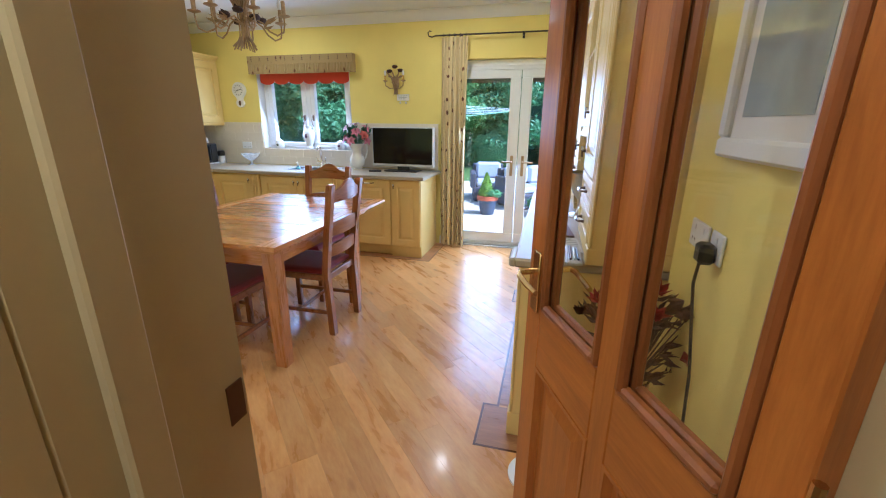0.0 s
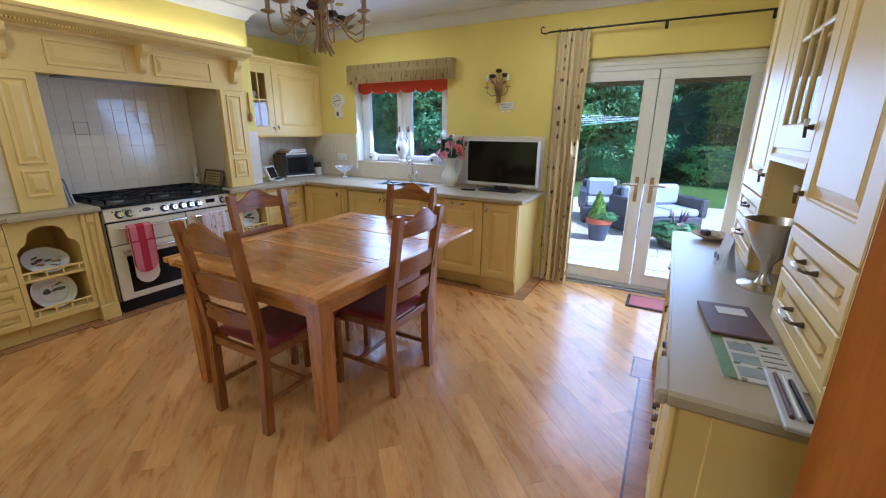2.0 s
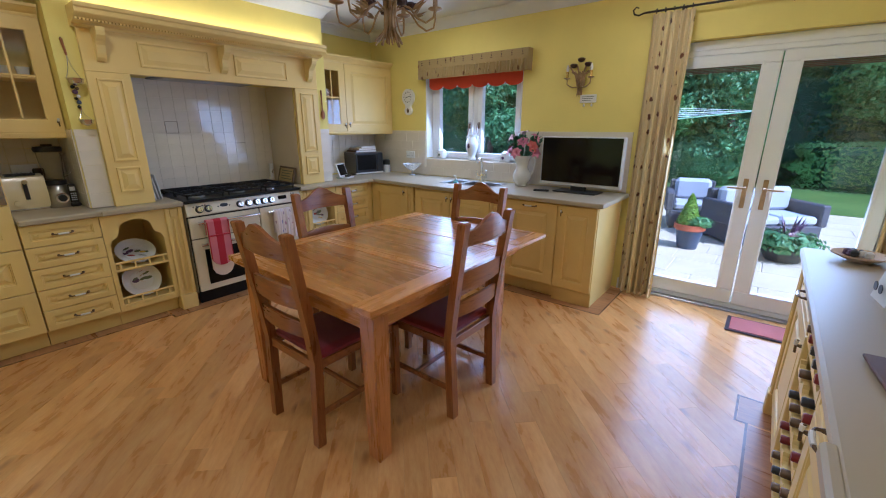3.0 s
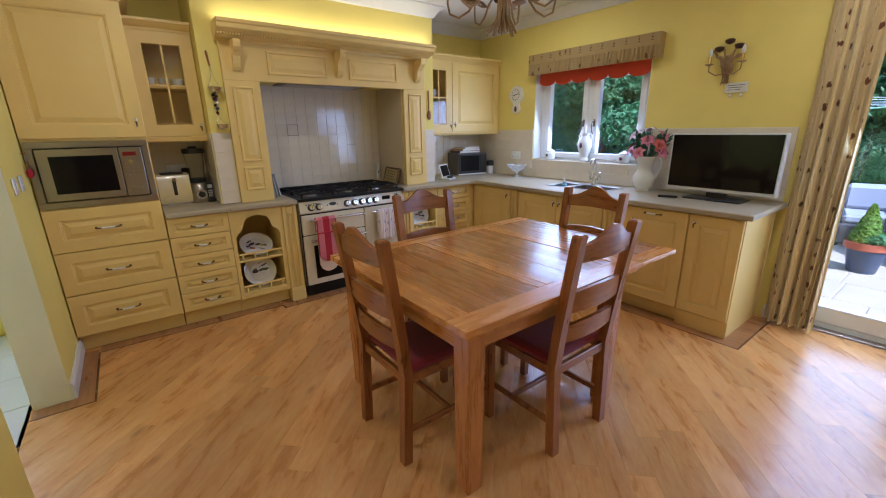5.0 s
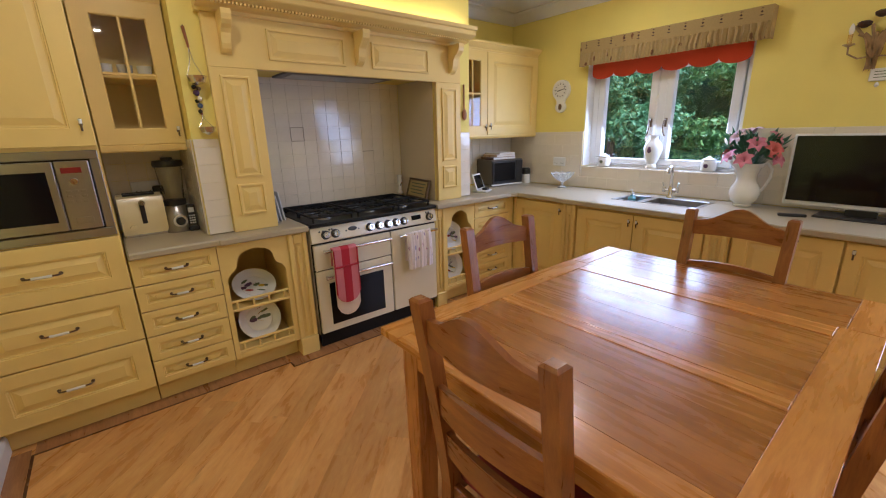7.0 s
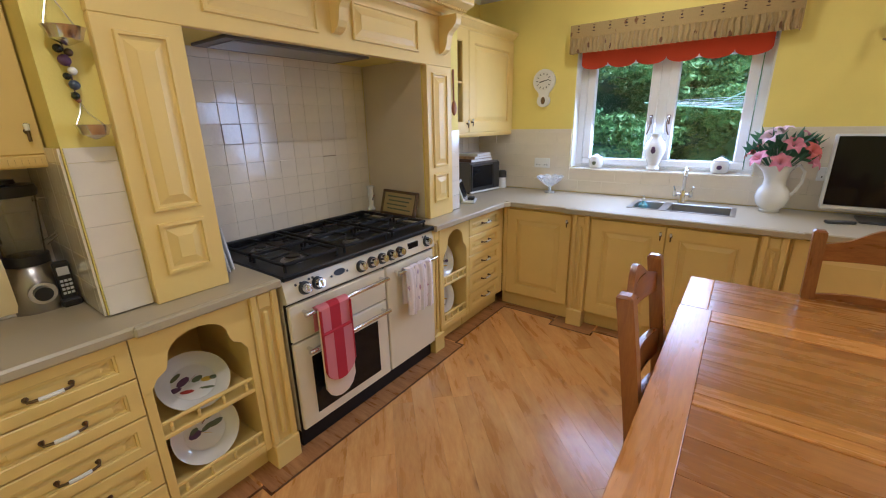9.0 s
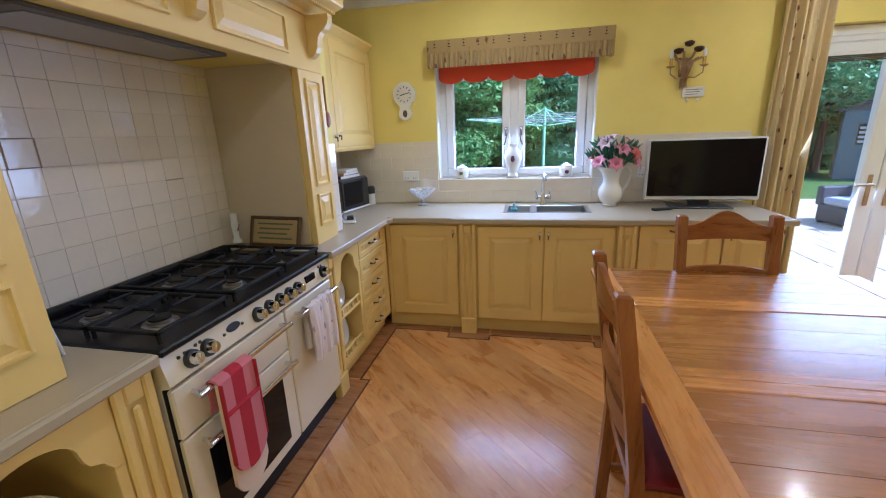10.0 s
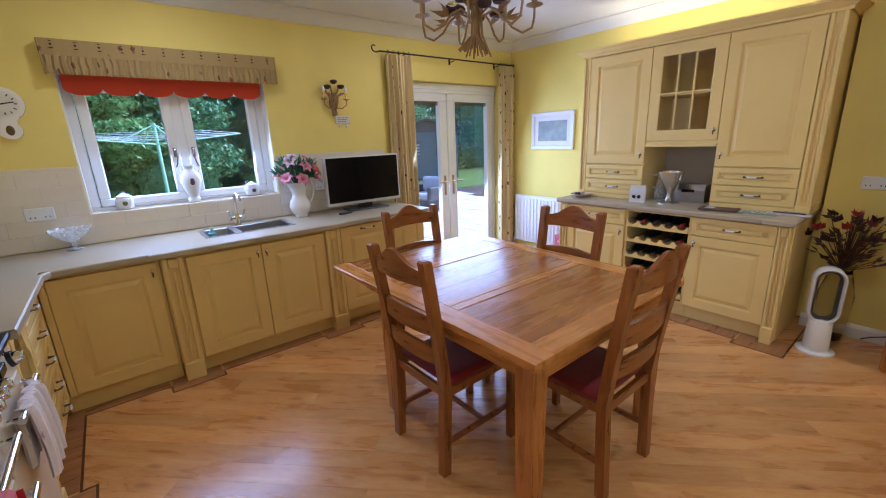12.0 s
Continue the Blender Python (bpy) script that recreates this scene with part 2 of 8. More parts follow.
def pane_material():
    """Thin window glass: a faint mirror over a clear sheet."""
    m, t, b = nodes_of("pane")
    out = t.nodes["Material Output"]
    clear = t.nodes.new("ShaderNodeBsdfTransparent")
    gloss = t.nodes.new("ShaderNodeBsdfGlossy")
    gloss.inputs["Roughness"].default_value = 0.02
    edge = t.nodes.new("ShaderNodeLayerWeight")
    edge.inputs["Blend"].default_value = 0.5
    mix = t.nodes.new("ShaderNodeMixShader")
    link(t, ramp(t, edge.outputs["Facing"], [(0.0, (0.035,) * 3), (0.6, (0.06,) * 3), (0.85, (0.2,) * 3), (1.0, (0.8,) * 3)]), mix.inputs[0])
    link(t, clear.outputs[0], mix.inputs[1])
    link(t, gloss.outputs[0], mix.inputs[2])
    link(t, mix.outputs[0], out.inputs[0])
    MATS["pane"] = m


pane_material()


def cut_glass_material():
    """Facetted clear glass, which scatters part of the light."""
    m, t, b = nodes_of("cut_glass")
    b.inputs["Base Color"].default_value = (0.86, 0.9, 0.95, 1)
    set_in(b, rough=0.08)
    n = tex_noise(t, coords(t), 60, 2)
    bump(t, b, n, 0.4, 0.004)
    clear = t.nodes.new("ShaderNodeBsdfTransparent")
    mix = t.nodes.new("ShaderNodeMixShader")
    link(t, ramp(t, n, [(0.35, (0.25,) * 3), (0.65, (0.6,) * 3)]), mix.inputs[0])
    link(t, clear.outputs[0], mix.inputs[1])
    link(t, b.outputs[0], mix.inputs[2])
    link(t, mix.outputs[0], t.nodes["Material Output"].inputs[0])
    MATS["cut_glass"] = m


cut_glass_material()


def leaf_material(name, dark, light):
    m, t, b = nodes_of(name)
    geo = t.nodes.new("ShaderNodeNewGeometry")
    n = tex_noise(t, coords(t, world_space=True), 0.9, 2)
    c = mixc(t, 0.55, ramp(t, geo.outputs["Random Per Island"], [(0.0, dark), (1.0, light)]), ramp(t, n, [(0.3, dark), (0.7, light)]))
    link(t, c, b.inputs["Base Color"])
    set_in(b, rough=0.5)
    tr = t.nodes.new("ShaderNodeBsdfTranslucent")
    link(t, c, tr.inputs[0])
    mix = t.nodes.new("ShaderNodeMixShader")
    mix.inputs[0].default_value = 0.25
    link(t, b.outputs[0], mix.inputs[1])
    link(t, tr.outputs[0], mix.inputs[2])
    link(t, mix.outputs[0], t.nodes["Material Output"].inputs[0])
    MATS[name] = m


leaf_material("leaf_dark", (0.035, 0.105, 0.055), (0.11, 0.26, 0.12))
leaf_material("leaf_mid", (0.065, 0.17, 0.07), (0.17, 0.37, 0.14))
leaf_material("leaf_light", (0.08, 0.19, 0.045), (0.22, 0.41, 0.12))
leaf_material("leaf_lime", (0.12, 0.26, 0.02), (0.3, 0.46, 0.06))
leaf_material("grass", (0.08, 0.16, 0.03), (0.17, 0.28, 0.06))


def print_fabric(name, base, spots, spot_scale, stripe=0.0, squash=(1, 1, 1)):
    """Woven cloth with small printed sprigs, in rows, and a faint stripe."""
    m, t, b = nodes_of(name)
    v = coords(t, squash)
    vo = t.nodes.new("ShaderNodeTexVoronoi")
    vo.inputs["Scale"].default_value, vo.inputs["Randomness"].default_value = spot_scale, 0.55
    link(t, v, vo.inputs["Vector"])
    n = tex_noise(t, v, spot_scale * 4, 3)
    d = t.nodes.new("ShaderNodeMath")
    d.operation = "ADD"
    link(t, vo.outputs["Distance"], d.inputs[0])
    s = t.nodes.new("ShaderNodeMath")
    s.operation = "MULTIPLY"
    link(t, n, s.inputs[0])
    s.inputs[1].default_value = 0.5
    link(t, s.outputs[0], d.inputs[1])
    mask = ramp(t, d.outputs[0], [(0.40, (1, 1, 1)), (0.47, (0, 0, 0))])
    weave = tex_noise(t, coords(t, (1, 1, 0.2)), 400, 2)
    ground = ramp(t, weave, [(0.3, tuple(c * 0.86 for c in base)), (0.7, base)])
    if stripe:
        w = t.nodes.new("ShaderNodeTexWave")
        w.inputs["Scale"].default_value, w.inputs["Distortion"].default_value = stripe, 1.0
        link(t, coords(t), w.inputs["Vector"])
        ground = mixc(t, ramp(t, w.outputs[0], [(0.75, (0, 0, 0)), (0.95, (0.5, 0.5, 0.5))]), ground, tuple(c * 0.7 for c in base))
    tone = ramp(t, vo.outputs["Color"], [(0.2, spots[0]), (0.8, spots[1])])
    link(t, mixc(t, mask, ground, tone), b.inputs["Base Color"])
    set_in(b, rough=0.9, sheen=0.2)
    bump(t, b, weave, 0.2, 0.002)
    MATS[name] = m


print_fabric("curtain_cloth", lin(226, 206, 150), (lin(84, 44, 26), lin(116, 70, 40)), 13.0, 6.0, (1, 1, 0.7))
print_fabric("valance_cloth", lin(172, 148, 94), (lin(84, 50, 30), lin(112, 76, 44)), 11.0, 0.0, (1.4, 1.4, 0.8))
print_fabric("towel_check", lin(238, 226, 228), (lin(196, 120, 136), lin(150, 150, 190)), 30.0, 9.0, (1, 1, 0.35))
print_fabric("magazine_print", lin(206, 204, 196), (lin(90, 120, 80), lin(150, 130, 110)), 24.0)
print_fabric("book_print", lin(196, 170, 140), (lin(150, 110, 80), lin(120, 90, 70)), 14.0)
print_fabric("floral_bag", lin(214, 110, 150), (lin(240, 220, 200), lin(120, 140, 70)), 18.0)

# ---- mesh helpers ----


def quad_box(bm, x0, x1, y0, y1, z0, z1, b=0.0):
    """A box, with edges chamfered by b."""
    if b <= 0:
        v = [bm.verts.new((x, y, z)) for z in (z0, z1) for y in (y0, y1) for x in (x0, x1)]
        for f in ((0, 2, 3, 1), (4, 5, 7, 6), (0, 1, 5, 4), (2, 6, 7, 3), (0, 4, 6, 2), (1, 3, 7, 5)):
            bm.faces.new([v[i] for i in f])
        return
    b = min(b, (x1 - x0) * 0.45, (y1 - y0) * 0.45, (z1 - z0) * 0.45)
    cx, cy, cz, hx, hy, hz = (x0 + x1) / 2, (y0 + y1) / 2, (z0 + z1) / 2, (x1 - x0) / 2, (y1 - y0) / 2, (z1 - z0) / 2
    vs = {}
    for sx in (-1, 1):
        for sy in (-1, 1):
            for sz in (-1, 1):
                vs[sx, sy, sz, 0] = bm.verts.new((cx + sx * hx, cy + sy * (hy - b), cz + sz * (hz - b)))
                vs[sx, sy, sz, 1] = bm.verts.new((cx + sx * (hx - b), cy + sy * hy, cz + sz * (hz - b)))
                vs[sx, sy, sz, 2] = bm.verts.new((cx + sx * (hx - b), cy + sy * (hy - b), cz + sz * hz))
                bm.faces.new([vs[sx, sy, sz, i] for i in ((0, 1, 2) if sx * sy * sz > 0 else (0, 2, 1))])
    for a in range(3):
        o = [i for i in range(3) if i != a]
        for s in (-1, 1):
            loop = []
            for p, q in ((-1, -1), (1, -1), (1, 1), (-1, 1)):
                k = [0, 0, 0]
                k[a], k[o[0]], k[o[1]] = s, p, q
                loop.append(vs[(*k, a)])
            flip = (s > 0) == (a == 1)
            bm.faces.new(loop[::-1] if flip else loop)
        for p in (-1, 1):
            for q in (-1, 1):
                k0, k1 = [0, 0, 0], [0, 0, 0]
                k0[a], k1[a] = -1, 1
                k0[o[0]] = k1[o[0]] = p
                k0[o[1]] = k1[o[1]] = q
                bm.faces.new([vs[(*k0, o[0])], vs[(*k1, o[0])], vs[(*k1, o[1])], vs[(*k0, o[1])]])


def lathe(bm, profile, c=(0, 0, 0), seg=20, squash=(1, 1)):
    """Turns (radius, height) points round the z axis; closed at both ends."""
    rows = []
    for r, z in profile:
        rows.append([bm.verts.new((c[0] + max(r, 1e-4) * squash[0] * math.cos(2 * math.pi * i / seg), c[1] + max(r, 1e-4) * squash[1] * math.sin(2 * math.pi * i / seg), c[2] + z)) for i in range(seg)])
    for a, b in zip(rows, rows[1:]):
        for i in range(seg):
            bm.faces.new((a[i], a[(i + 1) % seg], b[(i + 1) % seg], b[i]))
    bm.faces.new(rows[0][::-1])
    bm.faces.new(rows[-1])


def tube(bm, pts, r, seg=8, r_end=None):
    """A round bar along points, tapering from r to r_end."""
    pts = [Vector(p) for p in pts]
    rows, n = [], len(pts)
    side = None
    for i, p in enumerate(pts):
        d = (pts[min(i + 1, n - 1)] - pts[max(i - 1, 0)]).normalized()
        if side is None:
            side = d.orthogonal().normalized()
        side = (side - d * side.dot(d)).normalized()
        up = d.cross(side)
        rr = r if r_end is None else r + (r_end - r) * i / max(1, n - 1)
        rows.append([bm.verts.new(p + rr * (math.cos(2 * math.pi * k / seg) * side + math.sin(2 * math.pi * k / seg) * up)) for k in range(seg)])
    for a, b in zip(rows, rows[1:]):
        for i in range(seg):
            bm.faces.new((a[i], a[(i + 1) % seg], b[(i + 1) % seg], b[i]))
    bm.faces.new(rows[0][::-1])
    bm.faces.new(rows[-1])


def arc(c, r, a0, a1, n, plane="xz"):
    out = []
    for i in range(n + 1):
        a = radians(a0 + (a1 - a0) * i / n)
        u, v = r * math.cos(a), r * math.sin(a)
        out.append((c[0] + u, c[1], c[2] + v) if plane == "xz" else (c[0], c[1] + u, c[2] + v) if plane == "yz" else (c[0] + u, c[1] + v, c[2]))
    return out


def prism(bm, outline, y0, y1):
    """A flat outline of (x, z) points, given thickness along y."""
    a = [bm.verts.new((x, y0, z)) for x, z in outline]
    b = [bm.verts.new((x, y1, z)) for x, z in outline]
    bm.faces.new(a)
    bm.faces.new(b[::-1])
    n = len(a)
    for i in range(n):
        bm.faces.new((a[i], b[i], b[(i + 1) % n], a[(i + 1) % n]))
    bm.normal_update()


def rings(bm, x0, x1, z0, z1, levels, back):
    """A board in the xz plane, whose front is drawn by nested rectangles: (inset, y)."""
    rows = []
    for ins, y in [(0, back)] + levels:
        rows.append([bm.verts.new(p) for p in ((x0 + ins, y, z0 + ins), (x1 - ins, y, z0 + ins), (x1 - ins, y, z1 - ins), (x0 + ins, y, z1 - ins))])
    for a, b in zip(rows, rows[1:]):
        for i in range(4):
            bm.faces.new((a[i], a[(i + 1) % 4], b[(i + 1) % 4], b[i]))
    bm.faces.new(rows[-1])
    bm.faces.new(rows[0][::-1])


def sweep(bm, profile, path, closed=False):
    """Runs a moulding profile of (out, up) along a level path of (x, y, z); out is to the right of the way."""
    n = len(path)
    rows = []
    for i, p in enumerate(path):
        p = Vector(p)
        a = Vector(path[i - 1]) if (i or closed) else None
        b = Vector(path[(i + 1) % n]) if (i < n - 1 or closed) else None
        d1 = (p - a).normalized() if a is not None else None
        d2 = (b - p).normalized() if b is not None else None
        d1, d2 = d1 or d2, d2 or d1
        n1, n2 = Vector((d1.y, -d1.x, 0)), Vector((d2.y, -d2.x, 0))
        m = (n1 + n2).normalized()
        m = m / max(0.3, m.dot(n1))
        rows.append([bm.verts.new(p + m * o + Vector((0, 0, u))) for o, u in profile])
    k = len(profile)
    for i in range(n if closed else n - 1):
        a, b = rows[i], rows[(i + 1) % n]
        for j in range(k):
            bm.faces.new((a[j], a[(j + 1) % k], b[(j + 1) % k], b[j]))
    if not closed:
        bm.faces.new(rows[0])
        bm.faces.new(rows[-1][::-1])


def mesh_of(name, bm, mat, smooth=False):
    bmesh.ops.recalc_face_normals(bm, faces=bm.faces)
    me = bpy.data.meshes.new(name)
    bm.to_mesh(me)
    bm.free()
    me.materials.append(MATS[mat])
    if smooth:
        me.shade_smooth()
        me.set_sharp_from_angle(angle=radians(38))
    return me


def part(name, bm, mat, parent=None, label="", smooth=False):
    ob = new(name, mesh_of(name, bm, mat, smooth))
    ob.parent = parent
    if label:
        ob["label"] = label
    return ob


def box_part(name, dims, mat, parent=None, b=0.003, label=""):
    bm = bmesh.new()
    quad_box(bm, *dims, b)
    return part(name, bm, mat, parent, label)


def thing(name, place, label, category, group="", rz=0.0):
    ob = new(name)
    ob.empty_display_size = 0.1
    ob.matrix_basis = pose(*place, 0, 0, rz)
    return tagged(ob, label, category, group)


def structure(ob, label="", category=""):
    return tagged(ob, label, category, kind="structure")


def cells(name, dims_list, mat, label, category, b=0.0):
    bm = bmesh.new()
    for d in dims_list:
        quad_box(bm, *d, b)
    return structure(part(name, bm, mat), label, category)


WEST, EAST, NORTH, SOUTH, TOP = -4.62, 0.60, 5.04, 0.76, 2.60

# ---- the room's shell ----
cells("ceiling", [(-4.9, 0.9, SOUTH - 0.16, NORTH + 0.26, TOP, TOP + 0.12), (-4.9, 1.2, -1.9, SOUTH - 0.16, 2.42, 2.55)], "ceiling_paint", "white painted plaster ceiling", "ceiling")
wall_n = cells("wall_north", [(WEST, -3.70, NORTH, NORTH + 0.26, 0, TOP), (-3.70, -2.42, NORTH, NORTH + 0.26, 0, 1.10), (-3.70, -2.42, NORTH, NORTH + 0.26, 2.05, TOP),
               (-2.42, -1.21, NORTH, NORTH + 0.26, 0, TOP), (-1.21, 0.39, NORTH, NORTH + 0.26, 2.11, TOP), (0.39, EAST, NORTH, NORTH + 0.26, 0, TOP)],
               "wall_paint", "yellow painted wall with window and garden door openings", "wall")
PIER = 0.43
cells("wall_east", [(PIER, EAST, SOUTH, 1.88, 0, TOP), (EAST, EAST + 0.2, SOUTH - 0.16, NORTH + 0.26, 0, TOP)], "wall_paint", "yellow painted plaster wall", "wall")
wall_w = cells("wall_west", [(WEST - 0.2, WEST, 0.6, NORTH + 0.26, 0, TOP)], "wall_paint", "yellow painted plaster wall behind the cabinets", "wall")
cells("wall_south", [(WEST, -3.375, SOUTH - 0.14, SOUTH + 0.03, 0, TOP), (-3.375, -2.43, SOUTH - 0.14, SOUTH + 0.02, 2.08, TOP), (-2.43, -0.95, SOUTH - 0.16, SOUTH, 0, TOP), (-0.95, -0.517, SOUTH - 0.16, 0.74, 0, 2.12), (-0.95, -0.517, SOUTH - 0.16, SOUTH, 2.12, TOP),
                     (-0.517, 0.315, SOUTH - 0.16, SOUTH, 2.07, TOP), (0.315, EAST, SOUTH - 0.16, SOUTH, 0, TOP)], "wall_paint", "yellow painted wall with a doorway and an open passage", "wall")
chimney = cells("chimney_breast", [(WEST, -4.115, 1.83, 2.22, 0.905, TOP), (WEST, -4.115, 3.54, 3.93, 0.905, TOP), (WEST, -4.115, 2.22, 3.54, 1.86, TOP)],
                "wall_paint", "yellow plaster chimney breast with a cooker alcove", "wall")
# hall and passage beyond the openings
cells("wall_hall", [(-0.95, -0.487, -1.8, 0.498, 0, 2.42), (1.1, 1.2, -1.8, SOUTH - 0.16, 0, 2.42), (-0.95, 1.2, -1.9, -1.8, 0, 2.42), (0.6, 1.2, SOUTH - 0.16, SOUTH - 0.1, 0, 2.42)],
      "shaded_paint", "hall wall in the shade-darkened trim colour", "wall")
# the west window opening is added out of view, for the passage's daylight
cells("wall_passage", [(-4.9, -4.75, -1.8, -1.25, 0, 2.42), (-4.9, -4.75, -0.05, SOUTH - 0.14, 0, 2.42), (-4.9, -4.75, -1.25, -0.05, 0, 0.9), (-4.9, -4.75, -1.25, -0.05, 2.1, 2.42), (-2.3, -2.15, -1.8, SOUTH - 0.16, 0, 2.42), (-4.9, -2.15, -1.95, -1.8, 0, 2.42)], "wall_paint", "yellow painted passage wall with an added, unseen window opening", "wall")
cells("floor_hall", [(-0.95, 1.2, -1.9, SOUTH - 0.17, -0.1, 0.0)], "oak_floor", "oak boarded hall floor", "floor")
tiles = cells("floor_passage", [(-4.9, -2.15, -1.9, SOUTH - 0.17, -0.1, -0.006)], "grout", "grouted bed of a tiled passage floor", "floor")
for ix in range(6):
    for iy in range(6):
        x, y = -4.72 + ix * 0.42, -1.78 + iy * 0.4
        box_part("tile", (x, x + 0.414, y, y + 0.394, -0.006, 0.0), "utility_tile", tiles, 0.002)

# Pale sheet over the yellow jamb; its colour stands in for strong light.
jm = structure(new("trim_passage"), "jamb of the passage opening, coloured pale for strong light", "trim")
box_part("lining", (-3.3745, -3.370, SOUTH - 0.138, SOUTH + 0.028, 0.0, 2.078), "jamb_lit", jm, 0.002)

# coving round the ceiling
bm = bmesh.new()
prof = [(0, 0), (0, -0.10), (0.012, -0.10), (0.022, -0.088), (0.04, -0.055), (0.065, -0.03), (0.088, -0.018), (0.1, -0.012), (0.1, 0)]
ring = [(WEST, SOUTH, TOP), (WEST, 1.83, TOP), (-4.115, 1.83, TOP), (-4.115, 3.93, TOP), (WEST, 3.93, TOP), (WEST, NORTH, TOP), (EAST, NORTH, TOP), (EAST, 1.88, TOP), (PIER, 1.88, TOP), (PIER, SOUTH, TOP)]
sweep(bm, prof, ring, closed=True)
structure(part("coving", bm, "ceiling_paint", smooth=True), "white plaster coving round the ceiling", "coving")

# skirting boards
bm = bmesh.new()
skirt = [(0, 0), (0.018, 0), (0.018, 0.075), (0.012, 0.09), (0.006, 0.1), (0, 0.1)]
for path in ([(PIER, SOUTH, 0), (0.39, SOUTH, 0)], [(-0.95, SOUTH, 0), (-2.43, SOUTH, 0), (-2.43, SOUTH - 0.16, 0)], [(-3.375, SOUTH + 0.03, 0), (-4.05, SOUTH + 0.03, 0)],
             [(PIER, 1.88, 0), (PIER, SOUTH, 0)], [(0.39, NORTH, 0), (EAST, NORTH, 0), (EAST, 3.82, 0)], [(-1.3, NORTH, 0), (-1.21, NORTH, 0)]):
    sweep(bm, skirt, path)
structure(part("baseboard", bm, "white_paint"), "white painted skirting board", "baseboard")

# recessed ceiling spots
SPOTS = [(-3.14, 1.65), (-3.14, 4.22), (-1.05, 1.65), (-1.05, 4.22)]
for x, y in SPOTS:
    s = thing("ceiling_spot", (x, y, TOP), "small recessed ceiling spot with a chrome rim", "ceiling light", "ceiling spots")
    bm = bmesh.new()
    lathe(bm, [(0.026, -0.004), (0.042, -0.004), (0.044, 0.0), (0.026, 0.002)], seg=20)
    part("rim", bm, "chrome", s, smooth=True)
    lamp("spot_lamp", "AREA", 3.3, (1.0, 0.83, 0.56), pose(x, y, TOP - 0.006), wide=0.05, high=0.05)

hl = thing("hall_light", (-0.41, 0.0, 2.42), "flush square ceiling light in the hall", "ceiling light")
box_part("base", (-0.17, 0.17, -0.17, 0.17, -0.008, 0.0), "white_paint", hl, 0.002)

# ---- window ----
win = structure(new("window_1"), "white plastic casement window with two opening lights", "window")
win.location = (-3.06, 5.16, 1.095)
bm = bmesh.new()
for d in ((-0.64, 0.64, 0, 0.07, 0, 0.035), (-0.64, 0.64, 0, 0.07, 0.89, 0.95), (-0.64, -0.58, 0, 0.07, 0.035, 0.89), (0.58, 0.64, 0, 0.07, 0.035, 0.89), (-0.04, 0.04, 0, 0.07, 0.035, 0.89)):
    quad_box(bm, *d, 0.006)
part("window_frame", bm, "pvc", win)
for sx in (-1, 1):
    x0, x1 = (-0.575, -0.03) if sx < 0 else (0.03, 0.575)
    bm = bmesh.new()
    for d in ((x0, x1, -0.018, 0.05, 0.037, 0.092), (x0, x1, -0.018, 0.05, 0.82, 0.885), (x0, x0 + 0.065, -0.018, 0.05, 0.092, 0.82), (x1 - 0.065, x1, -0.018, 0.05, 0.092, 0.82)):
        quad_box(bm, *d, 0.008)
    sash = part("sash", bm, "pvc", win)
    g = box_part("pane", (x0 + 0.06, x1 - 0.06, 0.02, 0.026, 0.087, 0.825), "pane", sash, 0)
    g.visible_shadow = False
    bm = bmesh.new()
    hx = sx * 0.062
    quad_box(bm, hx - 0.012, hx + 0.012, -0.03, -0.018, 0.36, 0.43, 0.003)
    tube(bm, [(hx, -0.03, 0.42), (hx, -0.052, 0.415), (hx - sx * 0.006, -0.058, 0.36), (hx + sx * 0.004, -0.058, 0.31), (hx + sx * 0.016, -0.054, 0.285)], 0.006, 8, 0.005)
    part("window_handle", bm, "bronze", sash, smooth=True)
box_part("window_sill", (-0.64, 0.64, -0.125, 0.0, -0.0, 0.012), "tile_white", win, 0.004)
# white-lined reveals
rv = structure(new("trim_window"), "white painted window reveal", "trim")
for d in ((-3.70, -3.692, 5.045, 5.16, 1.113, 2.05), (-2.428, -2.42, 5.045, 5.16, 1.113, 2.05), (-3.69, -2.43, 5.045, 5.16, 2.042, 2.05)):
    box_part("reveal", d, "white_paint", rv, 0)

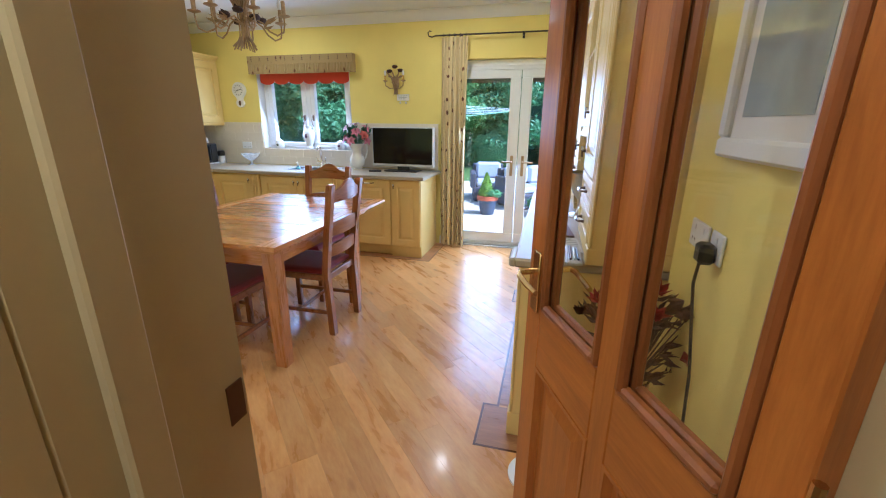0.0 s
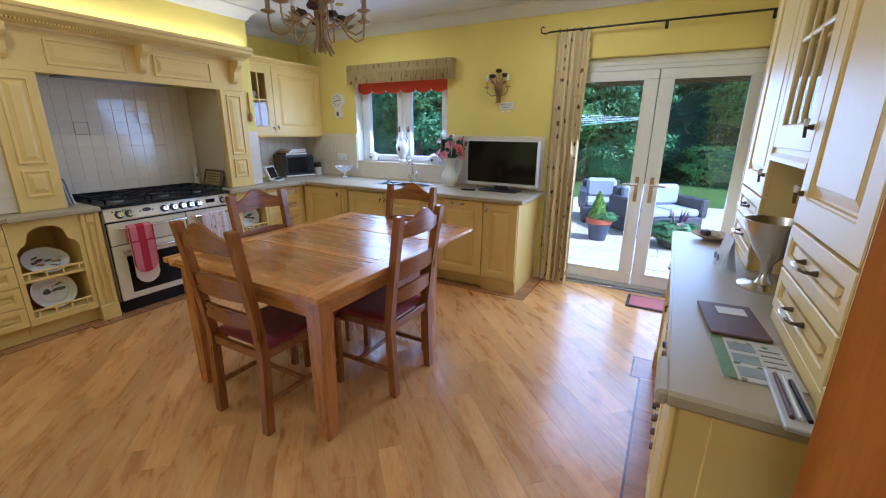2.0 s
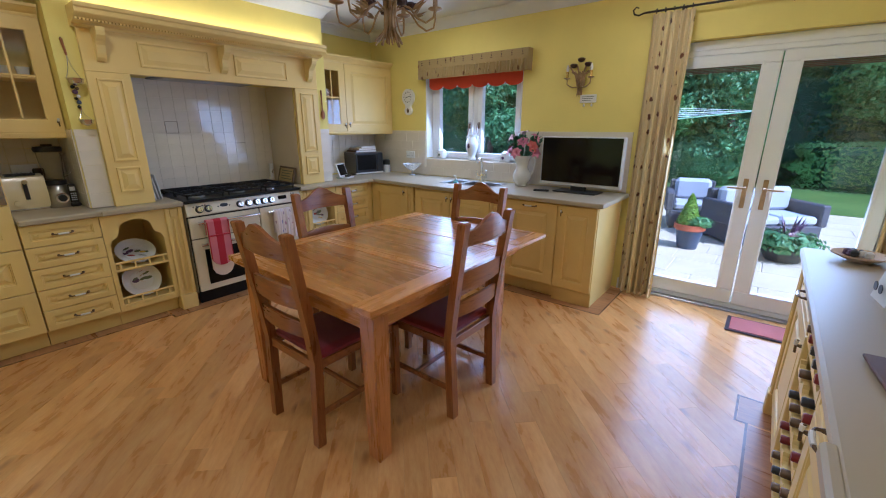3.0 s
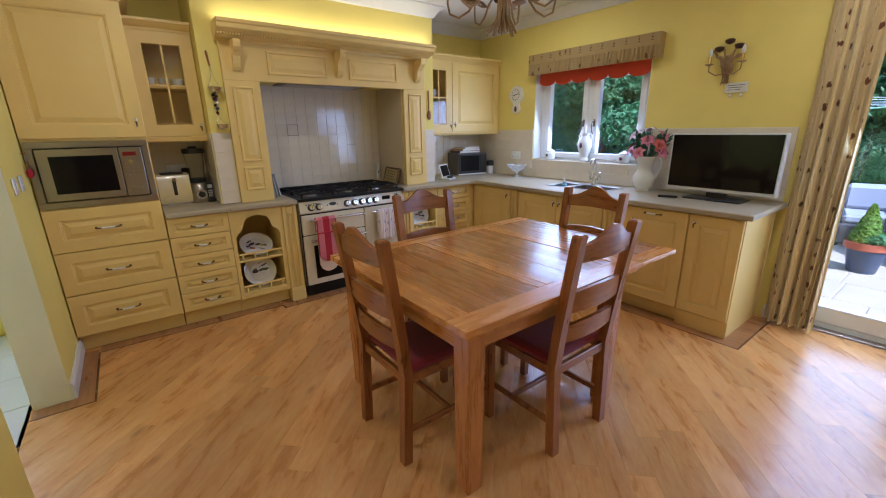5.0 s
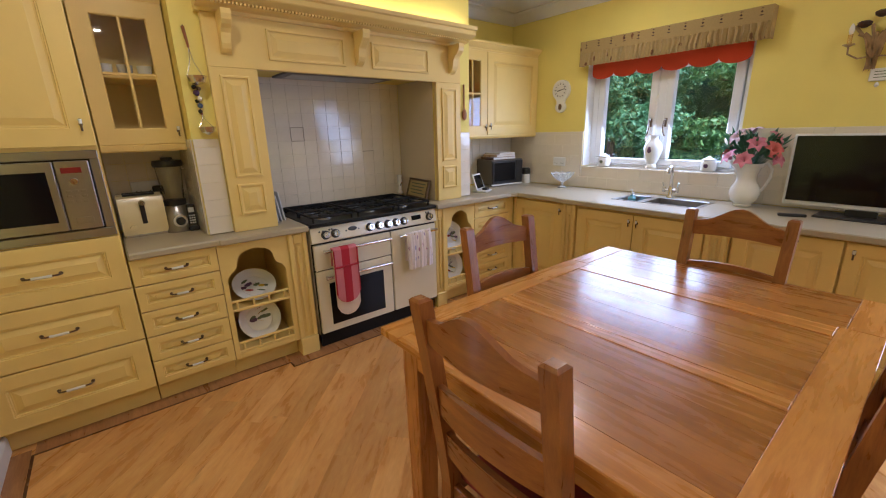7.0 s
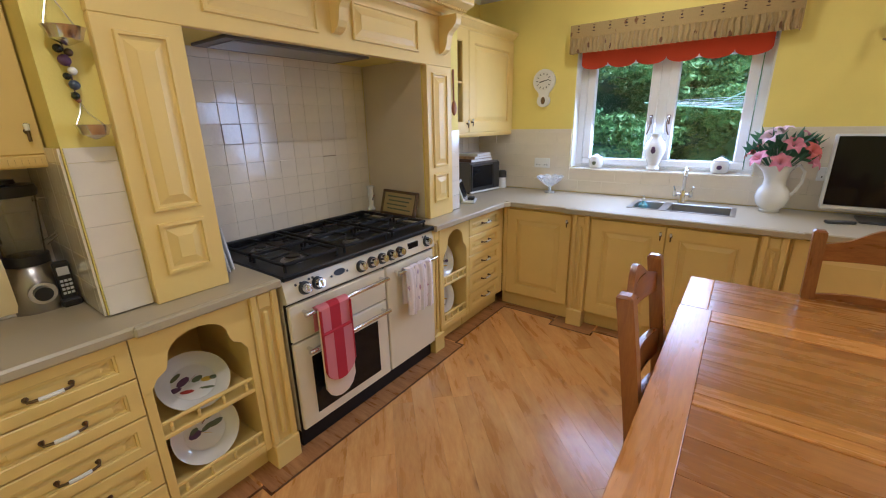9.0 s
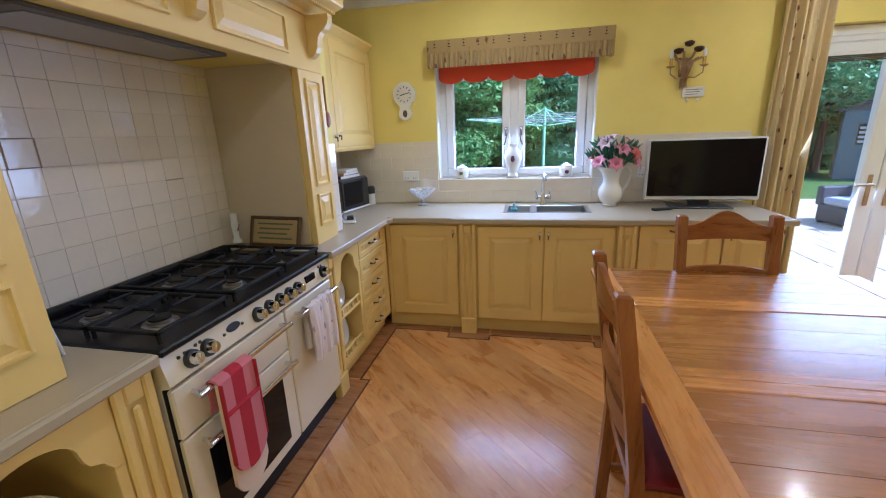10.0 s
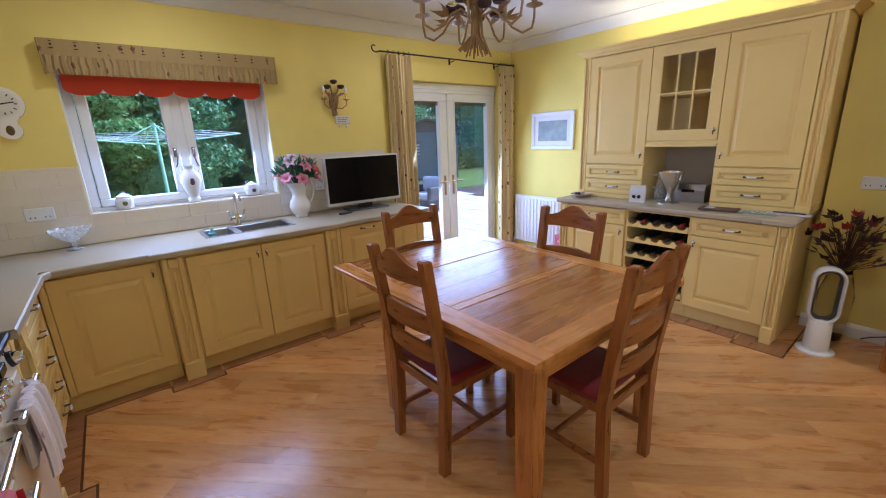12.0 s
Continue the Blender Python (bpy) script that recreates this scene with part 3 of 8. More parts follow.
# ---- garden doors ----
fd = structure(new("door_1"), "closed white plastic double garden doors with clear glass", "door")
fd.location = (-0.41, 5.12, 0)
bm = bmesh.new()
for d in ((-0.80, 0.80, 0, 0.08, 0, 0.05), (-0.80, 0.80, 0, 0.08, 2.0, 2.11), (-0.80, -0.735, 0, 0.08, 0.05, 2.0), (0.735, 0.80, 0, 0.08, 0.05, 2.0)):
    quad_box(bm, *d, 0.008)
quad_box(bm, -0.80, 0.80, -0.012, 0.0, 2.04, 2.105, 0.004)
part("door_frame", bm, "pvc", fd)
for sx in (-1, 1):
    x0, x1 = (-0.73, -0.004) if sx < 0 else (0.004, 0.73)
    g0, g1 = (-0.645, -0.115) if sx < 0 else (0.115, 0.645)
    bm = bmesh.new()
    for d in ((x0, x1, -0.01, 0.055, 0.052, 0.17), (x0, x1, -0.01, 0.055, 1.92, 1.998), (x0, g0, -0.01, 0.055, 0.17, 1.92), (g1, x1, -0.01, 0.055, 0.17, 1.92)):
        quad_box(bm, *d, 0.006)
    for d in ((g0, g1, -0.018, -0.01, 0.155, 0.175), (g0, g1, -0.018, -0.01, 1.915, 1.935), (g0 - 0.015, g0 + 0.003, -0.018, -0.01, 0.155, 1.935), (g1 - 0.003, g1 + 0.015, -0.018, -0.01, 0.155, 1.935)):
        quad_box(bm, *d, 0.004)
    leaf = part("door_leaf", bm, "pvc", fd)
    g = box_part("pane", (g0, g1, 0.02, 0.026, 0.17, 1.92), "pane", leaf, 0)
    g.visible_shadow = False
    for k in range(4):
        box_part("blind_slat", (g0 + 0.004, g1 - 0.004, 0.006, 0.014, 1.875 + k * 0.011, 1.883 + k * 0.011), "bronze", leaf, 0.001, "gathered brown blind slat")
    bm = bmesh.new()
    hx = sx * 0.062
    quad_box(bm, hx - 0.016, hx + 0.016, -0.02, -0.011, 0.86, 1.09, 0.006)
    tube(bm, [(hx, -0.02, 1.02), (hx, -0.055, 1.02), (hx + sx * 0.03, -0.062, 1.02), (hx + sx * 0.115, -0.06, 1.018)], 0.009, 8)
    part("door_handle", bm, "antique_metal", leaf, "aged brass lever handle", smooth=True)
box_part("threshold", (-0.80, 0.80, -0.07, -0.005, 0.0, 0.014), "steel", fd, 0.004)

# ---- inner door, standing open ----
LATCH, HINGE = Vector((-0.0485, 1.397, 0)), Vector((0.2685, 0.704, 0))
turn = math.degrees(math.atan2(HINGE.y - LATCH.y, HINGE.x - LATCH.x))
dr = structure(new("door_2"), "open oak-stained inner door with two tall clear panes", "door")
dr.matrix_basis = pose(*LATCH, 0, 0, turn)
LW = (HINGE - LATCH).length
S1, S2, S3, S4, PZ, QZ = 0.09, 0.372, 0.436, LW - 0.070, 0.965, 0.79
for d in ((0, S1, -0.02, 0.02, 0.008, 2.0), (S4 + 0.001, LW, -0.02, 0.02, 0.008, 2.0), (S2, S3, -0.02, 0.02, 0.23, 1.9)):
    bm = bmesh.new()
    quad_box(bm, *d, 0.003)
    part("stile", bm, "door_wood", dr)
for d in ((S1, S4, -0.02, 0.02, 0.008, 0.23), (S1, S2, -0.02, 0.02, QZ, PZ), (S3, S4, -0.02, 0.02, QZ, PZ), (S1, S4, -0.02, 0.02, 1.9, 2.0)):
    bm = bmesh.new()
    quad_box(bm, *d, 0.003)
    part("rail", bm, "door_wood_cross", dr)
for x0, x1 in ((S1, S2), (S3, S4)):
    g = box_part("pane", (x0, x1, -0.003, 0.003, PZ, 1.9), "pane", dr, 0)
    g.visible_shadow = False
    for s in (-1, 1):
        ya, yb = (-0.026, -0.003) if s < 0 else (0.003, 0.026)
        for d in ((x0, x0 + 0.020, ya, yb, PZ, 1.9), (x1 - 0.020, x1, ya, yb, PZ, 1.9), (x0 + 0.020, x1 - 0.020, ya, yb, PZ, PZ + 0.02), (x0 + 0.020, x1 - 0.020, ya, yb, 1.88, 1.9)):
            bm = bmesh.new()
            quad_box(bm, *d, 0.006)
            part("glazing_bead", bm, "shaded_bead", dr)
    for s in (-1, 1):
        bm = bmesh.new()
        rings(bm, x0, x1, 0.23, QZ, [(0, -0.022), (0.010, -0.022), (0.016, -0.012), (0.02, -0.004), (0.032, -0.004), (0.066, -0.012), (0.070, -0.013)], 0.0)
        if s > 0:
            bmesh.ops.scale(bm, vec=(1, -1, 1), verts=bm.verts)
        part("panel", bm, "door_wood", dr)
for s in (-1, 1):
    bm = bmesh.new()
    y = 0.021 * s
    quad_box(bm, 0.035, 0.077, min(y, y + 0.006 * s), max(y, y + 0.006 * s), 0.945, 1.115, 0.003)
    lathe(bm, [(0.021, 0), (0.021, 0.004), (0.012, 0.007)], (0, 0, 0), 14)
    tube(bm, [(0.056, y, 1.06), (0.056, y + 0.05 * s, 1.06), (0.075, y + 0.058 * s, 1.058), (0.12, y + 0.056 * s, 1.05), (0.165, y + 0.05 * s, 1.045)], 0.009, 8, 0.007)
    bmesh.ops.delete(bm, geom=[v for v in bm.verts if abs(v.co.x) < 0.03 and v.co.z < 0.1], context="VERTS")
    part("door_handle", bm, "brass", dr, "polished brass lever handle", smooth=True)
for z in (0.25, 1.0, 1.75):
    bm = bmesh.new()
    lathe(bm, [(0.007, 0), (0.007, 0.09)], (LW + 0.006, -0.018, z), 8)
    part("hinge", bm, "brass", dr)
lin_ = structure(new("trim_door"), "painted door lining, stop and architraves, colour darkened for shade", "trim")
for nm, d in (("lining", (-0.517, -0.487, 0.50, 0.757, 0, 2.035)), ("lining", (0.285, 0.315, SOUTH - 0.16, SOUTH, 0, 2.035)), ("lining", (-0.517, 0.315, SOUTH - 0.16, SOUTH, 2.035, 2.07)),
              ("stop", (-0.487, -0.467, 0.553, 0.605, 0, 2.02)), ("stop", (0.270, 0.285, 0.604, 0.655, 0, 2.02)),
              ("architrave", (-0.595, -0.518, 0.741, 0.756, 0, 2.05)), ("architrave", (0.300, 0.385, SOUTH + 0.001, SOUTH + 0.018, 0, 2.12)), ("architrave", (-0.50, 0.300, SOUTH + 0.001, SOUTH + 0.018, 2.05, 2.12)),
              ("architrave", (0.300, 0.385, SOUTH - 0.18, SOUTH - 0.161, 0, 2.12))):
    box_part(nm, d, "shaded_paint", lin_, 0.004)
box_part("strike_plate", (-0.487, -0.4845, 0.713, 0.747, 0.975, 1.045), "bronze", lin_, 0.001)

# ---- cabinet kit ----


def handle(parent, x, z, y=-0.02, upright=False, length=0.10):
    """A bow handle: bronze arms and roses, with a white ceramic grip."""
    bm, grip = bmesh.new(), bmesh.new()
    L = length / 2
    at = (lambda u, out: (x, y - out, z + u)) if upright else (lambda u, out: (x + u, y - out, z))
    for s in (-1, 1):
        tube(bm, [at(s * L, -0.001), at(s * L, 0.006), at(s * L, 0.012)], 0.0085, 8, 0.005)
        tube(bm, [at(s * L, 0.008), at(s * L * 0.97, 0.022), at(s * L * 0.75, 0.027), at(s * L * 0.5, 0.029)], 0.0045, 7)
    tube(bm, [at(-L * 0.52, 0.029), at(0, 0.031), at(L * 0.52, 0.029)], 0.004, 6)
    tube(grip, [at(-L * 0.55, 0.029), at(-L * 0.3, 0.030), at(0, 0.031), at(L * 0.3, 0.030), at(L * 0.55, 0.029)], 0.007, 8)
    h = part("handle", bm, "bronze", parent, "aged bronze bow handle", smooth=True)
    part("grip", grip, "ceramic", h, "white ceramic grip", smooth=True)


def knob_drop(parent, x, z, y=-0.02):
    """A small bronze drop pull with a ceramic end."""
    bm, grip = bmesh.new(), bmesh.new()
    tube(bm, [(x, y + 0.001, z), (x, y - 0.014, z)], 0.009, 8, 0.005)
    tube(bm, [(x, y - 0.014, z + 0.024), (x, y - 0.018, z), (x, y - 0.016, z - 0.03)], 0.0045, 7)
    tube(grip, [(x, y - 0.017, z + 0.022), (x, y - 0.019, z + 0.002)], 0.008, 8, 0.006)
    h = part("handle", bm, "bronze", parent, "aged bronze drop pull", smooth=True)
    part("grip", grip, "ceramic", h, "white ceramic grip", smooth=True)


def front(name, x0, x1, z0, z1, parent, rail=0.055, y=0.0):
    """A door or drawer front with a framed and raised panel; its face is 20 mm before y."""
    g = 0.0015
    rail = min(rail, (z1 - z0) * 0.26, (x1 - x0) * 0.26)
    bm = bmesh.new()
    rings(bm, x0 + g, x1 - g, z0 + g, z1 - g, [(0, y - 0.017), (0.003, y - 0.02), (rail, y - 0.02), (rail + 0.003, y - 0.0165), (rail + 0.008, y - 0.0165), (rail + 0.010, y - 0.007),
                                              (rail + 0.017, y - 0.007), (rail + 0.042, y - 0.016), (rail + 0.044, y - 0.0175)], y - 0.001)
    return part(name, bm, "cream", parent)


def carcass(parent, w, d, z0, z1, mat="cream"):
    box_part("body", (0, w, 0.0, d, z0, z1), mat, parent, 0.002)


def plinth(parent, x0, x1, z=0.118, back=0.05):
    box_part("plinth", (x0, x1, back, back + 0.018, 0.0, z), "cream", parent, 0.002)


def pilaster(parent, x0, x1, z1, out=0.03):
    """A fluted post with a plain foot block and cap."""
    w = x1 - x0
    post = box_part("pilaster", (x0, x1, -out + 0.016, 0.05, 0.125, z1), "cream", parent, 0)
    box_part("foot_block", (x0, x1, -out - 0.008, 0.30, 0.0, 0.125), "cream", post, 0.004)
    box_part("fillet", (x0, x0 + w * 0.26, -out, -out + 0.016, 0.125, z1), "cream", post, 0.006)
    box_part("fillet", (x1 - w * 0.26, x1, -out, -out + 0.016, 0.125, z1), "cream", post, 0.006)
    box_part("reed", (x0 + w * 0.40, x1 - w * 0.40, -out + 0.002, -out + 0.016, 0.16, z1 - 0.09), "cream", post, 0.006)
    box_part("cap_block", (x0 + w * 0.27, x1 - w * 0.27, -out + 0.002, -out + 0.016, z1 - 0.075, z1 - 0.01), "cream", post, 0.005)


def drawers(parent, x0, x1, heights):
    for z0, z1 in heights:
        d = front("drawer", x0, x1, z0, z1, parent, 0.05)
        handle(d, (x0 + x1) / 2, (z0 + z1) / 2)


def ring_frame(bm, x0, x1, z0, z1, r, y0, y1):
    """A flat rectangular frame in one piece, with an eased front edge."""
    loops = []
    for ins, y in ((0, y1), (0, y0 + 0.003), (0.003, y0), (r - 0.006, y0), (r, y0 + 0.005), (r, y1)):
        loops.append([bm.verts.new(p) for p in ((x0 + ins, y, z0 + ins), (x1 - ins, y, z0 + ins), (x1 - ins, y, z1 - ins), (x0 + ins, y, z1 - ins))])
    for a, b in zip(loops, loops[1:] + loops[:1]):
        for i in range(4):
            bm.faces.new((a[i], a[(i + 1) % 4], b[(i + 1) % 4], b[i]))


def glazed_door(parent, x0, x1, z0, z1, cols=2, rows=2, pull=1, r=0.085):
    bm = bmesh.new()
    ring_frame(bm, x0 + 0.0015, x1 - 0.0015, z0, z1, r, -0.02, -0.001)
    door = part("door", bm, "cream", parent)
    for i in range(1, cols):
        x = x0 + r + (x1 - x0 - 2 * r) * i / cols
        box_part("glazing_bar", (x - 0.007, x + 0.007, -0.019, -0.004, z0 + r, z1 - r), "cream", door, 0.003)
    for i in range(1, rows):
        z = z0 + r + (z1 - z0 - 2 * r) * i / rows
        box_part("glazing_bar", (x0 + r, x1 - r, -0.0185, -0.0045, z - 0.007, z + 0.007), "cream", door, 0.003)
    g = box_part("pane", (x0 + r - 0.005, x1 - r + 0.005, -0.011, -0.008, z0 + r - 0.005, z1 - r + 0.005), "pane", door, 0)
    g.visible_shadow = False
    knob_drop(door, x1 - 0.03 if pull > 0 else x0 + 0.03, z0 + 0.07)
    return door


def hollow(parent, w, d, z0, z1, shelf_z, t=0.018):
    """An open-fronted box with shelves."""
    bm = bmesh.new()
    for b in ((0, t, 0, d, z0, z1), (w - t, w, 0, d, z0, z1), (t, w - t, 0, d, z0, z0 + t), (t, w - t, 0, d, z1 - t, z1), (t, w - t, d - 0.01, d, z0 + t, z1 - t)):
        quad_box(bm, *b)
    part("body", bm, "cream", parent)
    for z in shelf_z:
        box_part("shelf", (t, w - t, 0.02, d - 0.012, z, z + 0.016), "cream", parent, 0.002)


CORNICE = [(0, 0), (0.012, 0), (0.014, 0.018), (0.03, 0.03), (0.052, 0.05), (0.06, 0.054), (0.06, 0.072), (0, 0.072)]


def cornice(parent, x0, x1, z, d, ends=(True, True), name="cornice", prof=CORNICE):
    bm = bmesh.new()
    path = ([(x0, d, z)] if ends[0] else []) + [(x0, 0, z), (x1, 0, z)] + ([(x1, d, z)] if ends[1] else [])
    sweep(bm, prof, path)
    quad_box(bm, x0 + 0.002, x1 - 0.002, 0.002, d - 0.004, z + 0.001, z + 0.02)
    part(name, bm, "cream", parent)


def arch_front(parent, x0, x1, z0, z1):
    """A shaped head board over open shelves: an ogee arch cut in a flat board."""
    w, c, lo = x1 - x0, (x0 + x1) / 2, z0
    half = []
    for i in range(9):
        a = radians(180 - i * 11)
        half.append((c + (w * 0.26) * math.cos(a), z0 + 0.075 + 0.07 * math.sin(a)))
    left = [(x0 + 0.03, lo - 0.02), (x0 + 0.05, lo + 0.012), (x0 + w * 0.2, lo + 0.03), (x0 + w * 0.225, lo + 0.05)] + half
    right = [(2 * c - x, z) for x, z in left[::-1]]
    out = [(x0, z1), (x0, lo - 0.03), (x0 + 0.03, lo - 0.03)] + left + right + [(x1 - 0.03, lo - 0.03), (x1, lo - 0.03), (x1, z1)]
    bm = bmesh.new()
    prism(bm, out, -0.018, 0.0)
    bmesh.ops.triangulate(bm, faces=[f for f in bm.faces if len(f.verts) > 4])
    part("arched_head", bm, "cream", parent)


def plate_unit(x0, w, place, rz, group):
    """An open plate rack with two galleried shelves under a shaped head."""
    u = thing("plate_rack_cabinet", place, "cream painted base cabinet with open galleried plate shelves", "cabinet", group, rz)
    hollow(u, w, 0.5, 0.12, 0.86, ())
    arch_front(u, 0.0, w, 0.665, 0.86)
    for x in (0.0, w - 0.03):
        box_part("stile", (x, x + 0.03, -0.018, 0.0, 0.12, 0.64), "cream", u, 0.002)
    for z in (0.155, 0.43):
        box_part("shelf", (0.018, w - 0.018, -0.014, 0.45, z, z + 0.018), "cream", u, 0.003)
        bm = bmesh.new()
        quad_box(bm, 0.03, w - 0.03, -0.014, -0.002, z + 0.058, z + 0.074, 0.004)
        for k in range(4):
            x = 0.06 + (w - 0.12) * k / 3
            lathe(bm, [(0.005, 0.0), (0.008, 0.012), (0.005, 0.02), (0.008, 0.03), (0.005, 0.04)], (x, -0.008, z + 0.018), 8)
        part("gallery_rail", bm, "cream", u)
    box_part("apron", (0.0, w, -0.016, 0.0, 0.12, 0.155), "cream", u, 0.002)
    plinth(u, 0.0, w)
    return u


def plate(parent_place, rz, motif, r=0.135, lean=72, label="white dinner plate with printed fruit, leaning on its shelf"):
    p = thing("plate", parent_place, label, "plate", "display plates", rz)
    tilt = Matrix.Rotation(radians(-lean), 4, "X")
    bm = bmesh.new()
    lathe(bm, [(0.05, 0.0), (r * 0.62, 0.004), (r * 0.68, 0.012), (r, 0.024), (r, 0.028), (r * 0.66, 0.017), (r * 0.6, 0.009), (0.01, 0.007)], (0, 0, 0), 40)
    bmesh.ops.transform(bm, matrix=Matrix.Translation((0, 0.02, r * math.sin(radians(lean)))) @ tilt.inverted(), verts=bm.verts)
    d = part("dish", bm, "ceramic", p, smooth=True)
    rnd = random.Random(motif)
    for k in range(9):
        a, q = rnd.random() * 6.28, rnd.uniform(0.1, 0.56) * r
        bm = bmesh.new()
        rx, ry = rnd.uniform(0.014, 0.032), rnd.uniform(0.010, 0.017)
        ring_ = [bm.verts.new((q * math.cos(a) + rx * math.cos(t), q * math.sin(a) + ry * math.sin(t + a), 0.0125)) for t in [i * 0.785 for i in range(8)]]
        bm.faces.new(ring_)
        bmesh.ops.transform(bm, matrix=Matrix.Translation((0, 0.02, r * math.sin(radians(lean)))) @ tilt.inverted(), verts=bm.verts)
        part("motif", bm, ("sage", "plum", "sage", "lemon", "petal_red")[k % 5 if motif % 2 else (k * 2) % 5], p)
    return p


def prism_x(bm, outline, x0, x1):
    """A flat outline of (y, z) points, given length along x."""
    a = [bm.verts.new((x0, y, z)) for y, z in outline]
    b = [bm.verts.new((x1, y, z)) for y, z in outline]
    bm.faces.new(a)
    bm.faces.new(b[::-1])
    n = len(a)
    for i in range(n):
        bm.faces.new((a[i], b[i], b[(i + 1) % n], a[(i + 1) % n]))


def cloth(bm, x0, x1, rows, waves, depth, nx=40, seed=1, thick=0.004, phase=0.0):
    """A hanging cloth: rows of (y, z) from the top, swaying in folds across x."""
    rnd = random.Random(seed)
    ph = [rnd.uniform(0, 6.28) for _ in range(4)]
    for side in (0, 1):
        grid = []
        for k, (y, z) in enumerate(rows):
            f = k / max(1, len(rows) - 1)
            line = []
            for i in range(nx + 1):
                u = i / nx
                s = math.sin(u * waves * 6.283 + ph[0] + phase) + 0.45 * math.sin(u * waves * 2.3 * 6.283 + ph[1] + f * 0.8) + 0.3 * math.sin(u * 9 + ph[2] + f * 2)
                line.append(bm.verts.new((x0 + (x1 - x0) * u + 0.004 * math.sin(f * 7 + u * 20), y + depth * s * (0.55 + 0.45 * f) + side * thick, z)))
            grid.append(line)
        for a, b in zip(grid, grid[1:]):
            for i in range(nx):
                bm.faces.new((a[i], a[i + 1], b[i + 1], b[i]))


# ---- west run: tall oven housing ----
W = 90
FX = -4.005
tall = thing("tall_cabinet", (FX, 0.795, 0), "tall cream painted cabinet housing a built-in microwave", "cabinet", rz=W)
bm = bmesh.new()
for d in ((0, 0.625, 0, 0.61, 0.12, 1.004), (0, 0.625, 0, 0.61, 1.415, 2.25), (0, 0.02, 0, 0.61, 1.004, 1.415), (0.605, 0.625, 0, 0.61, 1.004, 1.415), (0.02, 0.605, 0.59, 0.61, 1.004, 1.415)):
    quad_box(bm, *d)
part("body", bm, "cream", tall)
for z0, z1 in ((0.125, 0.418), (0.422, 0.713), (0.717, 0.998)):
    d = front("drawer", 0.0, 0.625, z0, z1, tall, 0.07)
    handle(d, 0.31, (z0 + z1) / 2, length=0.13)
d = front("door", 0.0, 0.625, 1.43, 2.245, tall, 0.08)
knob_drop(d, 0.585, 1.53)
plinth(tall, 0, 0.625)
cornice(tall, 0, 0.625, 2.25, 0.6, (False, True))

mw = thing("built_in_microwave", (FX, 0.815, 1.005), "built-in stainless steel microwave oven with black window", "microwave", rz=W)
box_part("body", (0.02, 0.565, 0.0, 0.42, 0.001, 0.40), "black_plastic", mw, 0.003)
bm = bmesh.new()
for d in ((-0.012, 0.597, -0.024, -0.002, 0.0, 0.04), (-0.012, 0.597, -0.024, -0.002, 0.37, 0.409), (-0.012, 0.024, -0.024, -0.002, 0.04, 0.37), (0.561, 0.597, -0.024, -0.002, 0.04, 0.37)):
    quad_box(bm, *d, 0.003)
part("trim_frame", bm, "steel", mw)
door = box_part("door", (0.03, 0.43, -0.032, -0.004, 0.046, 0.364), "steel", mw, 0.004)
box_part("window", (0.085, 0.40, -0.0345, -0.032, 0.09, 0.32), "dark_glass", door, 0.002, "black glass window")
panel = box_part("control_panel", (0.433, 0.556, -0.031, -0.004, 0.046, 0.364), "steel", mw, 0.004)
box_part("display", (0.452, 0.525, -0.0335, -0.031, 0.31, 0.335), "screen_red", panel, 0.001, "dark red lit display")
bm = bmesh.new()
tube(bm, [(0.49, -0.031, 0.272), (0.49, -0.045, 0.272)], 0.017, 18, 0.014)
part("knob", bm, "chrome", panel, smooth=True)
for r in range(3):
    for c in range(3):
        box_part("button", (0.452 + c * 0.027, 0.47 + c * 0.027, -0.0335, -0.031, 0.175 + r * 0.024, 0.186 + r * 0.024), "steel", panel, 0.001)
box_part("open_button", (0.462, 0.526, -0.034, -0.031, 0.075, 0.105), "steel", panel, 0.002)

# drawers and plate rack left of the cooker
du = thing("drawer_cabinet", (FX, 1.425, 0), "cream painted base cabinet with five small drawers", "cabinet", "base cabinets", W)
carcass(du, 0.405, 0.6, 0.12, 0.86)
drawers(du, 0.0, 0.405, [(0.125 + i * 0.147, 0.27 + i * 0.147) for i in range(5)])
plinth(du, 0, 0.405)
pu = plate_unit(0, 0.40, (FX, 1.832, 0), W, "base cabinets")
pilaster(pu, 0.402, 0.525, 0.86)
wt = thing("worktop", (FX, 1.425, 0), "beige grey stone-effect laminate worktop", "worktop", "worktops", W)
box_part("slab", (0.002, 0.94, -0.05, 0.61, 0.862, 0.90), "worktop", wt, 0.008)
box_part("breakfront", (0.42, 0.938, -0.065, -0.04, 0.8625, 0.8995), "worktop", wt, 0.007)
for z, y, k in ((0.174, 2.03, 1), (0.449, 2.03, 2)):
    plate((FX - 0.10, y, z), W, k, 0.13, 66 if k == 1 else 34)

